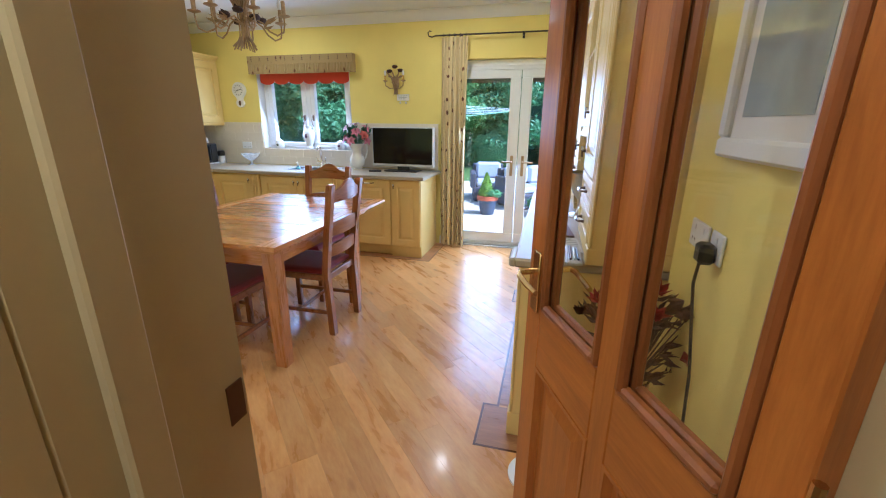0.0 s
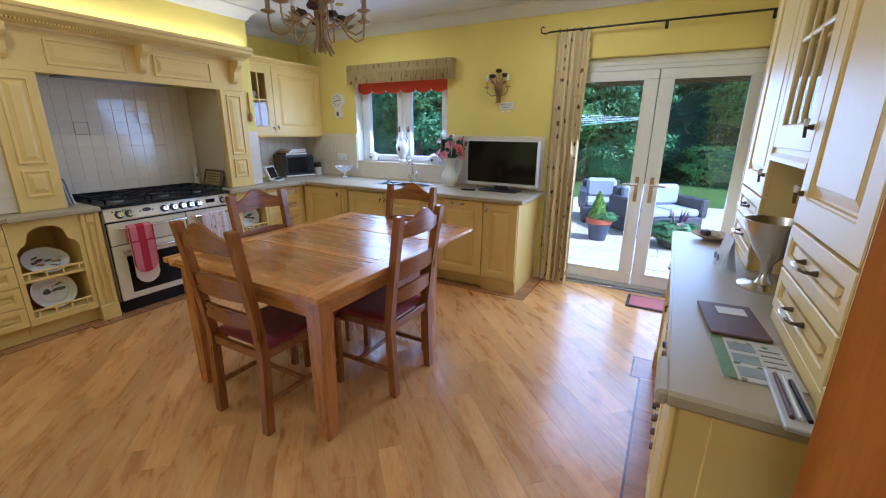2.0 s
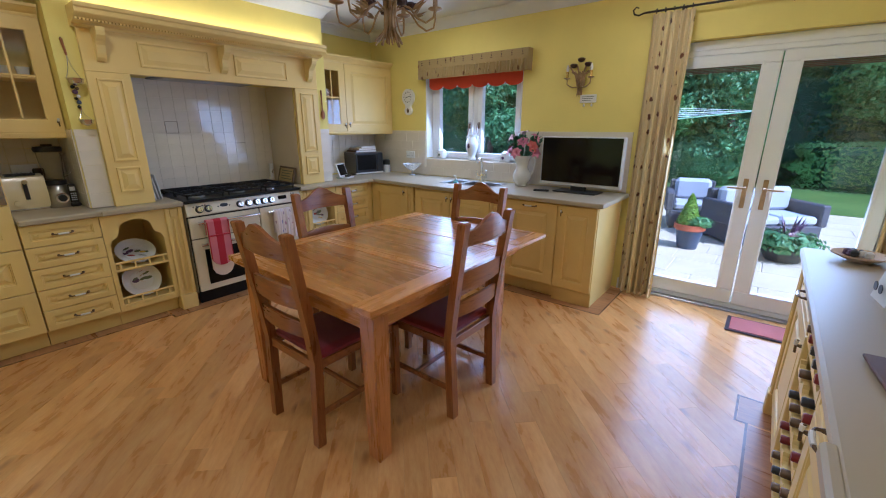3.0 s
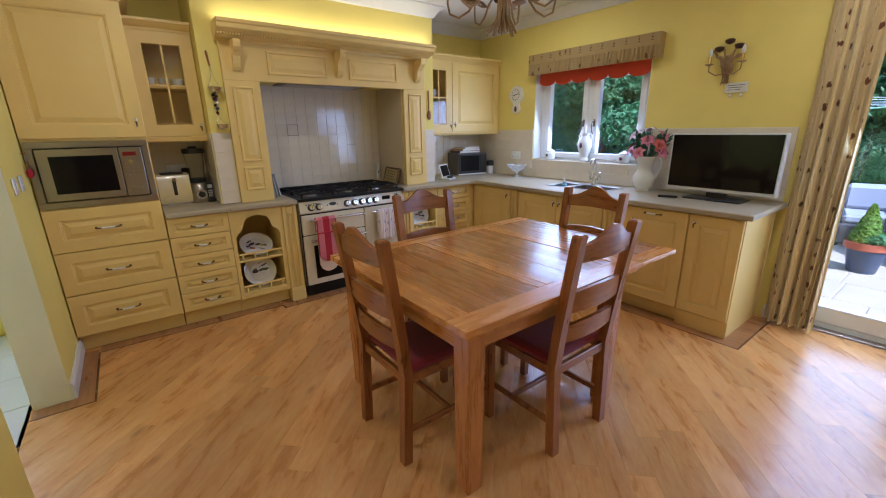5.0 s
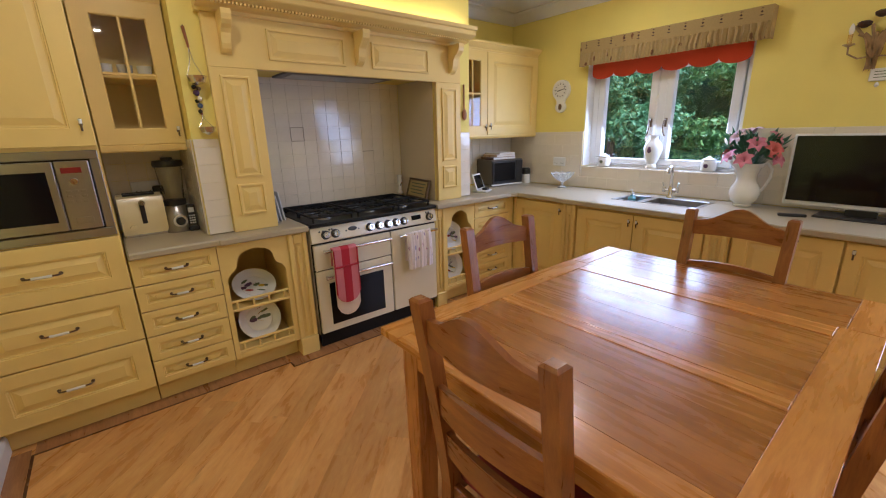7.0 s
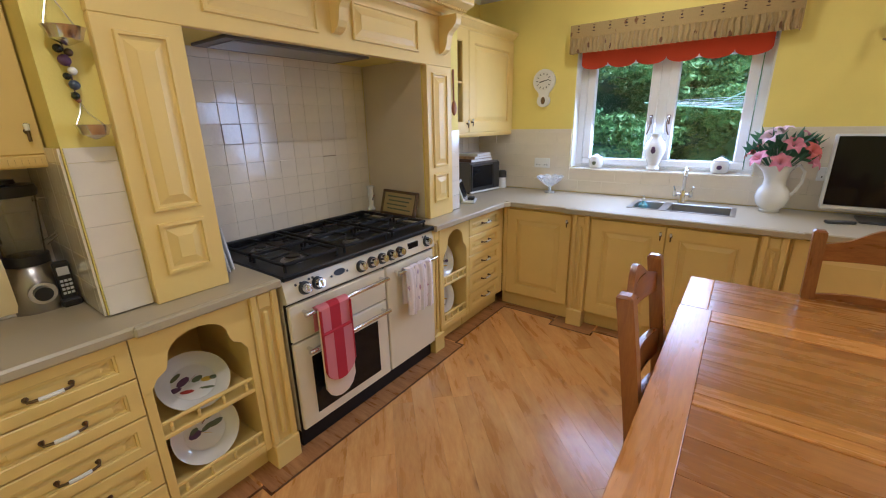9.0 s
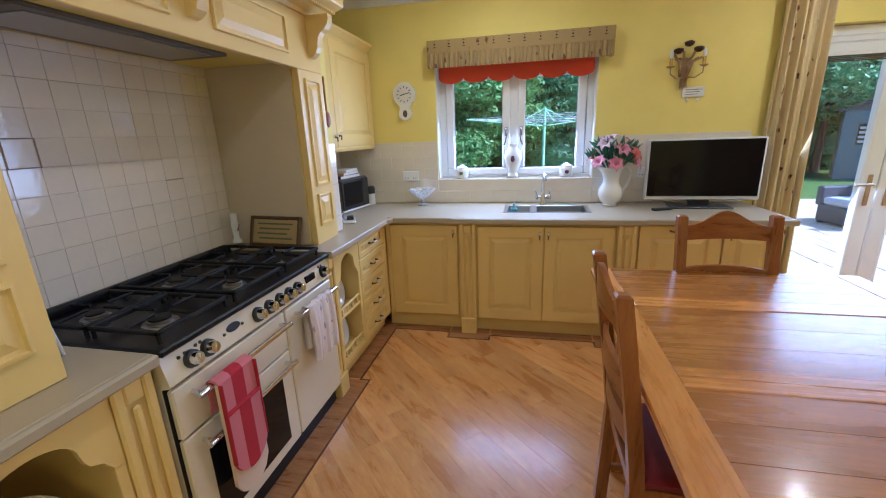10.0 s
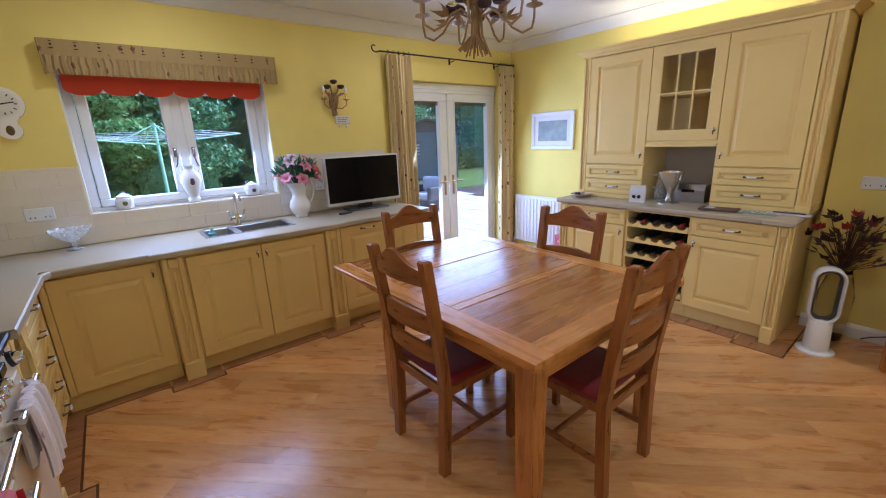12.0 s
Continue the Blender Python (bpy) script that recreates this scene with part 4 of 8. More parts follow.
gl = thing("wall_cabinet", (-4.285, 1.425, 0), "cream painted wall cabinet with four-pane glass door", "cabinet", "wall cabinets", W)
hollow(gl, 0.40, 0.33, 1.43, 2.15, (1.77,))
glazed_door(gl, 0.0, 0.40, 1.43, 2.148)
cornice(gl, 0, 0.40, 2.15, 0.33, (False, False))
box_part("pelmet", (0, 0.40, -0.02, 0.02, 1.39, 1.43), "cream", gl, 0.006)
for k in range(26):
    box_part("dentil", (0.006 + k * 0.0151, 0.015 + k * 0.0151, -0.026, -0.02, 1.402, 1.418), "cream", gl, 0)
for i in range(3):
    j = thing("glass_dish", (-4.45, 1.53 + i * 0.09, 1.786), "clear stacked glass dish on the cabinet shelf", "dish", "dishes behind glass")
    bm = bmesh.new()
    lathe(bm, [(0.02, 0), (0.03, 0.005), (0.038, 0.07), (0.035, 0.07), (0.026, 0.012)], seg=14)
    part("bowl", bm, "ceramic", j, smooth=True)

# toaster, blender, phone
to = thing("toaster", (-4.485, 1.55, 0.90), "cream two-slice toaster on the worktop", "toaster", rz=W)
bm = bmesh.new()
prism_x(bm, [(-0.085, 0.012), (-0.09, 0.05), (-0.085, 0.13), (-0.06, 0.175), (0.0, 0.188), (0.06, 0.175), (0.085, 0.13), (0.09, 0.05), (0.085, 0.012)], -0.085, 0.085)
part("shell", bm, "toaster_cream", to, smooth=True)
for y in (-0.028, 0.028):
    box_part("slot", (-0.06, 0.06, y - 0.011, y + 0.011, 0.182, 0.191), "black_plastic", to, 0.002)
box_part("lever_slot", (-0.008, 0.01, -0.094, -0.086, 0.06, 0.15), "black_plastic", to, 0.001)
bm = bmesh.new()
tube(bm, [(0.001, -0.09, 0.155), (0.001, -0.112, 0.155)], 0.012, 10)
part("lever", bm, "chrome", to, smooth=True)
bm = bmesh.new()
tube(bm, [(-0.045, -0.088, 0.045), (-0.045, -0.105, 0.045)], 0.013, 12)
part("dial", bm, "toaster_cream", to, smooth=True)
box_part("base", (-0.08, 0.08, -0.08, 0.08, 0.0, 0.014), "chrome", to, 0.003)

to.scale = (1.3, 1.3, 1.3)
bl = thing("blender", (-4.44, 1.725, 0.90), "steel blender with a clear jug and black lid", "blender", rz=W)
bm = bmesh.new()
lathe(bm, [(0.085, 0.0), (0.088, 0.012), (0.08, 0.09), (0.062, 0.13), (0.05, 0.145)], seg=24)
part("motor_base", bm, "steel", bl, smooth=True)
bm = bmesh.new()
tube(bm, [(0.0, -0.076, 0.065), (0.0, -0.092, 0.064)], 0.034, 20)
part("dial", bm, "chrome", bl, smooth=True)
bm = bmesh.new()
tube(bm, [(0.0, -0.092, 0.064), (0.0, -0.104, 0.0635)], 0.022, 20)
part("dial_cap", bm, "black_plastic", bl, smooth=True)
bm = bmesh.new()
lathe(bm, [(0.045, 0.145), (0.048, 0.165), (0.065, 0.36), (0.062, 0.36), (0.044, 0.17)], seg=24)
j = part("jug", bm, "clear_glass", bl, "clear glass jug", smooth=True)
bm = bmesh.new()
lathe(bm, [(0.055, 0.145), (0.056, 0.175), (0.046, 0.178)], seg=24)
part("collar", bm, "black_plastic", bl, smooth=True)
bm = bmesh.new()
lathe(bm, [(0.07, 0.358), (0.075, 0.375), (0.07, 0.392), (0.03, 0.396), (0.028, 0.408)], seg=24)
part("lid", bm, "black_plastic", bl, smooth=True)
bm = bmesh.new()
tube(bm, [(0.056, 0, 0.34), (0.105, 0, 0.335), (0.108, 0, 0.24), (0.052, 0, 0.20)], 0.009, 8)
part("jug_handle", bm, "clear_glass", bl, smooth=True)

bl.scale = (1.1, 1.1, 1.1)
ph = thing("cordless_phone", (-4.36, 1.79, 0.90), "black cordless telephone standing in its charger", "telephone", rz=W)
bm = bmesh.new()
quad_box(bm, -0.03, 0.03, -0.03, 0.03, 0.0, 0.03, 0.008)
part("charger", bm, "black_plastic", ph)
ph2 = box_part("receiver", (-0.023, 0.023, -0.014, 0.01, 0.02, 0.165), "black_plastic", ph, 0.007)
box_part("screen", (-0.016, 0.016, -0.0165, -0.014, 0.115, 0.145), "silver_plastic", ph2, 0.001)
for r in range(4):
    for c in range(3):
        box_part("key", (-0.016 + c * 0.0115, -0.007 + c * 0.0115, -0.0165, -0.014, 0.045 + r * 0.015, 0.054 + r * 0.015), "silver_plastic", ph2, 0.001)

# wall sockets on tiles
def socket(place, rz, label="white plastic double wall socket", w=0.146):
    s = thing("wall_socket", place, label, "socket", "wall sockets", rz)
    p = box_part("plate", (-w / 2, w / 2, -0.009, 0, -0.043, 0.043), "pvc", s, 0.004)
    for x in ((-0.036, 0.036) if w > 0.1 else (0.0,)):
        box_part("switch", (x - 0.008, x + 0.008, -0.012, -0.009, 0.012, 0.03), "pvc", p, 0.001)
        for dx in (-0.011, 0.011):
            box_part("pin_hole", (x + dx - 0.003, x + dx + 0.003, -0.0095, -0.009, -0.022, -0.012), "black_plastic", p, 0)
    return s


socket((WEST + 0.009, 1.60, 1.16), W)
pl = thing("plug", (WEST + 0.019, 1.66, 1.145), "black three-pin plug in a wall socket", "plug", rz=W)
box_part("casing", (-0.026, 0.026, -0.034, 0, -0.028, 0.028), "black_plastic", pl, 0.008)

for x in (-3.52, -3.70):
    sw = thing("light_switch", (x, SOUTH + 0.031, 1.20), "pale plastic light switch on the wall by the passage", "light switch", "light switches", 180)
    pw = box_part("plate", (-0.043, 0.043, -0.009, 0, -0.043, 0.043), "pvc", sw, 0.004)
    box_part("rocker", (-0.009, 0.009, -0.014, -0.009, -0.017, 0.017), "pvc", pw, 0.002)
kb = thing("key_bunch", (-3.93, SOUTH + 0.031, 1.34), "bunch of keys with a red fob hanging on a hook", "keys", rz=180)
bm = bmesh.new()
tube(bm, [(0, 0, 0.012), (0, -0.02, 0.008), (0, -0.022, 0.02)], 0.003, 6)
part("hook", bm, "brass", kb, smooth=True)
bm = bmesh.new()
tube(bm, arc((0, -0.018, -0.012), 0.02, 0, 360, 14), 0.002, 5)
part("ring", bm, "steel", kb, smooth=True)
for k, (dx, dz, mat) in enumerate(((-0.02, -0.075, "brass"), (-0.006, -0.085, "steel"), (0.012, -0.08, "bronze"))):
    bm = bmesh.new()
    prism(bm, [(dx - 0.009, -0.032), (dx + 0.009, -0.032), (dx + 0.009, -0.05), (dx + 0.004, -0.052), (dx + 0.004, dz), (dx - 0.004, dz), (dx - 0.004, -0.052), (dx - 0.009, -0.05)], -0.018 - 0.003 * k, -0.016 - 0.003 * k)
    bmesh.ops.triangulate(bm, faces=[f for f in bm.faces if len(f.verts) > 4])
    part("key", bm, mat, kb)
bm = bmesh.new()
lathe(bm, [(0.006, -0.13), (0.014, -0.12), (0.015, -0.095), (0.006, -0.075)], (0.004, -0.018, 0), 10)
part("fob", bm, "mitt_red", kb, "red fob", smooth=True)

# ---- range cooker ----
ck = thing("range_cooker", (-3.985, 2.378, 0), "cream range cooker with black hob, chrome knobs and rails", "cooker", rz=W)
CW = 1.035
box_part("body", (0, CW, 0.0, 0.6, 0.10, 0.872), "cooker_cream", ck, 0.002)
box_part("kickboard", (0.01, CW - 0.01, 0.015, 0.04, 0.0, 0.10), "black_enamel", ck, 0.002)
bm = bmesh.new()
quad_box(bm, 0.0, CW, -0.003, 0.0, 0.098, 0.76)
part("door_gap", bm, "black_enamel", ck)
bm = bmesh.new()
prism_x(bm, [(0.0, 0.762), (-0.03, 0.768), (-0.034, 0.775), (-0.014, 0.868), (0.0, 0.872)], 0.0, CW)
cp = part("control_panel", bm, "cooker_cream", ck)
tilt = Vector((0, -0.978, 0.207))
KN = [0.10, 0.17, 0.435, 0.51, 0.585, 0.655, 0.725, 0.965]
for x in KN:
    bm = bmesh.new()
    c = Vector((x, -0.0255, 0.815))
    tube(bm, [c, c + tilt * 0.014], 0.031, 18, 0.028)
    k = part("knob_ring", bm, "black_plastic", ck, smooth=True)
    bm = bmesh.new()
    tube(bm, [c + tilt * 0.014, c + tilt * 0.036], 0.023, 16, 0.019)
    quad_box(bm, x - 0.004, x + 0.004, -0.066, -0.04, 0.807, 0.838, 0.002)
    part("knob", bm, "chrome", k, smooth=True)
for x, z in ((0.06, 0.84), (0.085, 0.842), (0.13, 0.845), (0.15, 0.846), (0.25, 0.82), (0.345, 0.82), (0.94, 0.848), (0.965, 0.848)):
    bm = bmesh.new()
    c = Vector((x, -0.0255 + (z - 0.815) * 0.21, z))
    tube(bm, [c, c + tilt * 0.003], 0.006, 10)
    part("indicator", bm, "black_plastic", ck)
bm = bmesh.new()
lathe(bm, [(0.034, 0), (0.034, 0.003)], (0, 0, 0), 20, (1.0, 0.45))
bmesh.ops.transform(bm, matrix=Matrix.Translation((0.30, -0.0225, 0.828)) @ Matrix.Rotation(radians(78), 4, "X"), verts=bm.verts)
part("badge", bm, "black_plastic", ck, "plain black oval badge")
bm = bmesh.new()
quad_box(bm, 0.80, 0.885, -0.030, -0.018, 0.808, 0.842, 0.002)
part("clock_display", bm, "dark_glass", ck)
for nm, d in (("grill_door", (0.008, 0.60, -0.026, -0.003, 0.575, 0.752)), ("oven_door", (0.008, 0.60, -0.026, -0.003, 0.112, 0.568)), ("side_door", (0.61, CW - 0.006, -0.026, -0.003, 0.112, 0.752))):
    dd = box_part(nm, d, "cooker_cream", ck, 0.005)
    if nm == "oven_door":
        box_part("oven_window", (0.09, 0.52, -0.029, -0.026, 0.165, 0.475), "dark_glass", dd, 0.002, "black glass oven window")
    z = {"grill_door": 0.71, "oven_door": 0.525, "side_door": 0.71}[nm]
    x0, x1 = d[0] + 0.05, d[1] - 0.02
    bm = bmesh.new()
    tube(bm, [(x0, -0.068, z), (x1, -0.068, z)], 0.0115, 12)
    for x in (x0 + 0.02, x1 - 0.02):
        tube(bm, [(x, -0.024, z), (x, -0.068, z)], 0.009, 8)
    part("rail_handle", bm, "chrome", dd, "chrome bar handle", smooth=True)
bm = bmesh.new()
quad_box(bm, -0.004, CW + 0.004, -0.036, 0.60, 0.873, 0.897, 0.006)
quad_box(bm, 0.0, CW, 0.575, 0.60, 0.897, 0.93, 0.004)
part("hob_top", bm, "black_enamel", ck)
for i, (x, y, r) in enumerate(((0.16, 0.13, 0.045), (0.16, 0.40, 0.036), (0.52, 0.13, 0.036), (0.52, 0.40, 0.06), (0.80, 0.13, 0.045), (0.80, 0.40, 0.036))):
    bm = bmesh.new()
    lathe(bm, [(r + 0.012, 0.897), (r + 0.01, 0.905), (r * 0.9, 0.908), (r * 0.9, 0.915), (r * 0.8, 0.918)], (x, y, 0), 20)
    bu = part("burner", bm, "steel", ck, smooth=True)
    bm = bmesh.new()
    lathe(bm, [(r * 0.78, 0.918), (r * 0.8, 0.924), (r * 0.5, 0.926)], (x, y, 0), 20)
    part("burner_cap", bm, "cast_iron", bu, smooth=True)
for x0, x1 in ((0.03, 0.33), (0.36, 0.67), (0.70, 1.00)):
    bm = bmesh.new()
    for y0, y1 in ((0.0, 0.265), (0.275, 0.54)):
        for d in ((x0, x1, y0, y0 + 0.014), (x0, x1, y1 - 0.014, y1), (x0, x0 + 0.014, y0, y1), (x1 - 0.014, x1, y0, y1)):
            quad_box(bm, *d, 0.925, 0.94, 0.003)
        cx, cy = (x0 + x1) / 2, (y0 + y1) / 2
        for a in range(4):
            dx, dy = ((1, 0), (-1, 0), (0, 1), (0, -1))[a]
            ex, ey = (x1 - cx - 0.01) * dx, (y1 - cy - 0.01) * dy
            tube(bm, [(cx + ex, cy + ey, 0.935), (cx + ex * 0.25, cy + ey * 0.25, 0.938)], 0.006, 6)
        for px, py in ((x0 + 0.01, y0 + 0.01), (x1 - 0.01, y0 + 0.01), (x0 + 0.01, y1 - 0.01), (x1 - 0.01, y1 - 0.01)):
            tube(bm, [(px, py, 0.895), (px, py, 0.93)], 0.007, 6)
    part("pan_support", bm, "cast_iron", ck, "black cast iron pan support")

# oven glove over the grill rail
mg = thing("oven_glove", (-3.985, 2.378, 0), "red and pink striped double oven glove over the rail", "oven glove", rz=W)


def strip(bm, x0, x1, zt, zb, c, r, y0, y1, n=8):
    xs = [x0 + (x1 - x0) * i / n for i in range(n + 1)]
    low = [(x, zb + r - math.sqrt(max(0, r * r - (x - c) ** 2))) for x in xs]
    prism(bm, [(x0, zt)] + low + [(x1, zt)], y0, y1)


for nm, mat, x0, x1, zt, zb, y0, y1 in (("back_glove", "mitt_cream", 0.108, 0.282, 0.715, 0.238, -0.094, -0.082), ("front_stripe", "mitt_red", 0.166, 0.224, 0.60, 0.335, -0.108, -0.094),
                                        ("front_stripe", "mitt_pink", 0.109, 0.166, 0.60, 0.335, -0.107, -0.094), ("front_stripe", "mitt_pink", 0.224, 0.281, 0.60, 0.335, -0.107, -0.094)):
    bm = bmesh.new()
    strip(bm, x0, x1, zt, zb, 0.195, 0.089, y0, y1)
    part(nm, bm, mat, mg, smooth=False)
for nm, mat, x0, x1 in (("band_stripe", "mitt_red", 0.166, 0.224), ("band_stripe", "mitt_pink", 0.109, 0.166), ("band_stripe", "mitt_pink", 0.224, 0.281)):
    bm = bmesh.new()
    prism_x(bm, [(-0.098, 0.602), (-0.098, 0.715), (-0.088, 0.728), (-0.068, 0.733), (-0.052, 0.724), (-0.046, 0.60), (-0.050, 0.60), (-0.056, 0.72), (-0.07, 0.7245), (-0.084, 0.718), (-0.0945, 0.602)], x0, x1)
    part(nm, bm, mat, mg)
for x in (0.110, 0.280):
    box_part("piping", (x - 0.0025, x + 0.0025, -0.111, -0.094, 0.40, 0.715), "mitt_red", mg, 0.001)
bm = bmesh.new()
tube(bm, [(0.195 + 0.088 * math.cos(radians(a)), -0.102, 0.424 + 0.088 * math.sin(radians(a))) for a in range(180, 361, 15)], 0.004, 6)
part("binding", bm, "mitt_red", mg, smooth=True)

box_part("seam", (0.109, 0.281, -0.112, -0.094, 0.592, 0.602), "mitt_red", mg, 0.002)

tt = thing("tea_towel", (-3.985, 2.378, 0), "pale pink and white checked tea towel over the rail", "towel", rz=W)
bm = bmesh.new()
rows = [(-0.05, 0.50), (-0.052, 0.60), (-0.05, 0.70), (-0.058, 0.726), (-0.068, 0.729), (-0.082, 0.724), (-0.09, 0.70), (-0.094, 0.64), (-0.098, 0.56), (-0.096, 0.49), (-0.094, 0.44)]
cloth(bm, 0.715, 0.945, rows, 3, 0.009, 40, 4, 0.006)
part("cloth", bm, "towel_check", tt, smooth=True)

# trays leaning at the cooker's side
for k in range(3):
    tr = thing("baking_tray", (-4.30 - k * 0.02, 2.255 + k * 0.028, 0.90), "white tray standing on edge beside the hob", "tray", "trays")
    bm = bmesh.new()
    quad_box(bm, -0.13, 0.13, -0.004, 0.004, 0.0, 0.16 + 0.02 * k, 0.003)
    bmesh.ops.rotate(bm, cent=(0, 0, 0), matrix=Matrix.Rotation(radians(8), 3, "X"), verts=bm.verts)
    part("board", bm, "ceramic", tr)

# framed sign and bud vase behind the hob
sg = thing("framed_sign", (-4.31, 3.475, 0.899), "wide dark framed cream sign leaning in the cooker alcove", "sign", rz=-6)
sg.scale = (1.3, 1.3, 1.12)
m = Matrix.Translation((0, 0, 0.008)) @ Matrix.Rotation(radians(-14), 4, "X")
bm = bmesh.new()
for d in ((-0.13, 0.13, -0.008, 0.008, 0.0, 0.016), (-0.13, 0.13, -0.008, 0.008, 0.134, 0.15), (-0.13, -0.114, -0.008, 0.008, 0.016, 0.134), (0.114, 0.13, -0.008, 0.008, 0.016, 0.134)):
    quad_box(bm, *d, 0.003)
bmesh.ops.transform(bm, matrix=m, verts=bm.verts)
part("frame", bm, "bronze", sg)
bm = bmesh.new()
quad_box(bm, -0.116, 0.116, -0.002, 0.006, 0.014, 0.136)
bmesh.ops.transform(bm, matrix=m, verts=bm.verts)
part("panel", bm, "aged_paper", sg)
for r in range(4):
    bm = bmesh.new()
    quad_box(bm, -0.09 + 0.01 * (r % 2), 0.09 - 0.014 * (r % 3), -0.0035, -0.002, 0.108 - r * 0.024, 0.116 - r * 0.024)
    bmesh.ops.transform(bm, matrix=m, verts=bm.verts)
    part("line_of_writing", bm, "sage", sg)
bv = thing("bud_vase", (-4.53, 3.46, 0.931), "narrow white china bud vase with printed flowers", "vase")
bm = bmesh.new()
lathe(bm, [(0.026, 0), (0.028, 0.008), (0.015, 0.03), (0.018, 0.07), (0.022, 0.11), (0.018, 0.14), (0.026, 0.165), (0.022, 0.165), (0.013, 0.14)], seg=18)
part("body", bm, "ceramic", bv, smooth=True)
for k in range(3):
    bm = bmesh.new()
    lathe(bm, [(0.007, 0), (0.004, 0.003)], (0, 0, 0), 8)
    bmesh.ops.transform(bm, matrix=Matrix.Translation((0.0185, -0.004 + 0.006 * k, 0.075 + 0.012 * k)) @ Matrix.Rotation(radians(90), 4, "Y"), verts=bm.verts)
    part("motif", bm, ("plum", "sage", "petal_red")[k], bv)

# ---- mantel surround ----
mt = thing("mantel_surround", (-4.113, 1.965, 0), "cream painted panelled mantel surround over the cooker", "mantel", rz=W)
for x0 in (0.0, 1.58):
    p = box_part("side_board", (x0, x0 + 0.255, -0.036, 0.0, 0.901, 1.83), "cream", mt, 0.003)
    for z0, z1 in ((1.0, 1.185), (1.225, 1.79)):
        bm = bmesh.new()
        rings(bm, x0 + 0.05, x0 + 0.205, z0, z1, [(0, -0.037), (0.003, -0.047), (0.012, -0.048), (0.015, -0.0385), (0.024, -0.0372), (0.05, -0.046), (0.053, -0.0475)], -0.034)
        part("raised_panel", bm, "cream", p)
p = box_part("lintel_board", (0.0, 1.835, -0.036, 0.0, 1.8305, 2.10), "cream", mt, 0.003)
for x0, x1 in ((0.33, 0.82), (1.02, 1.51)):
    bm = bmesh.new()
    rings(bm, x0, x1, 1.885, 2.055, [(0, -0.037), (0.003, -0.047), (0.012, -0.048), (0.015, -0.0385), (0.024, -0.0372), (0.05, -0.046), (0.053, -0.0475)], -0.034)
    part("raised_panel", bm, "cream", p)
for x in (0.10, 0.92, 1.735):
    bm = bmesh.new()
    prism_x(bm, [(-0.036, 2.10), (-0.165, 2.10), (-0.166, 2.075), (-0.158, 2.05), (-0.140, 2.03), (-0.118, 2.015), (-0.102, 1.995), (-0.096, 1.97), (-0.092, 1.945), (-0.080, 1.92), (-0.060, 1.902), (-0.036, 1.896)], x - 0.025, x + 0.025)
    part("corbel", bm, "cream", mt)
bm = bmesh.new()
sweep(bm, [(0, 0), (0.045, 0), (0.05, 0.018), (0.09, 0.024), (0.15, 0.046), (0.185, 0.06), (0.19, 0.066), (0.19, 0.092), (0.205, 0.098), (0.21, 0.12), (0, 0.12)], [(-0.02, 0.0, 2.10), (1.865, 0.0, 2.10)])
sh = part("shelf_moulding", bm, "cream", mt)
for k in range(95):
    x = -0.015 + k * 0.0197
    box_part("dentil", (x, x + 0.011, -0.146, -0.118, 2.128, 2.140), "cream", sh, 0)
hd = thing("extractor_hood", (-4.60, 2.45, 1.842), "slim dark steel extractor hood built under the lintel", "extractor hood")
box_part("casing", (0.06, 0.36, 0.0, 0.80, 0.004, 0.018), "hood_grey", hd, 0.004)
box_part("filter", (0.10, 0.32, 0.05, 0.75, 0.001, 0.004), "steel", hd, 0.001)

# ladles and ornament on the breast
def ladle(place, grip, drop, bowl_r, label):
    l = thing("ladle", place, label, "ladle", "hanging ladles", W)
    bm = bmesh.new()
    tube(bm, [(-0.012, -0.006, 0), (-0.002, -0.010, -grip)], 0.009, 8, 0.006)
    part("grip", bm, "spoon_wood", l, smooth=True)
    bm = bmesh.new()
    tube(bm, [(-0.012, 0.001, 0.004), (-0.012, -0.012, 0.004)], 0.004, 6)
    part("hook", bm, "bronze", l, smooth=True)
    for sx in (-1, 1):
        bm = bmesh.new()
        tube(bm, [(-0.002, -0.010, -grip), (sx * 0.010, -0.014, (-grip + drop) / 2), (0.004 + sx * bowl_r * 0.8, -0.028, drop)], 0.0022, 6)
        part("wire", bm, "silver", l, smooth=True)
    bm = bmesh.new()
    lathe(bm, [(0.006, -bowl_r), (bowl_r * 0.78, -bowl_r * 0.68), (bowl_r, -0.004), (bowl_r * 1.08, 0.0), (bowl_r * 0.96, 0.0), (bowl_r * 0.7, -bowl_r * 0.45), (0.005, -bowl_r * 0.66)], (0.004, -bowl_r - 0.006, drop), 18)
    part("bowl", bm, "silver", l, "polished silver bowl", smooth=True)


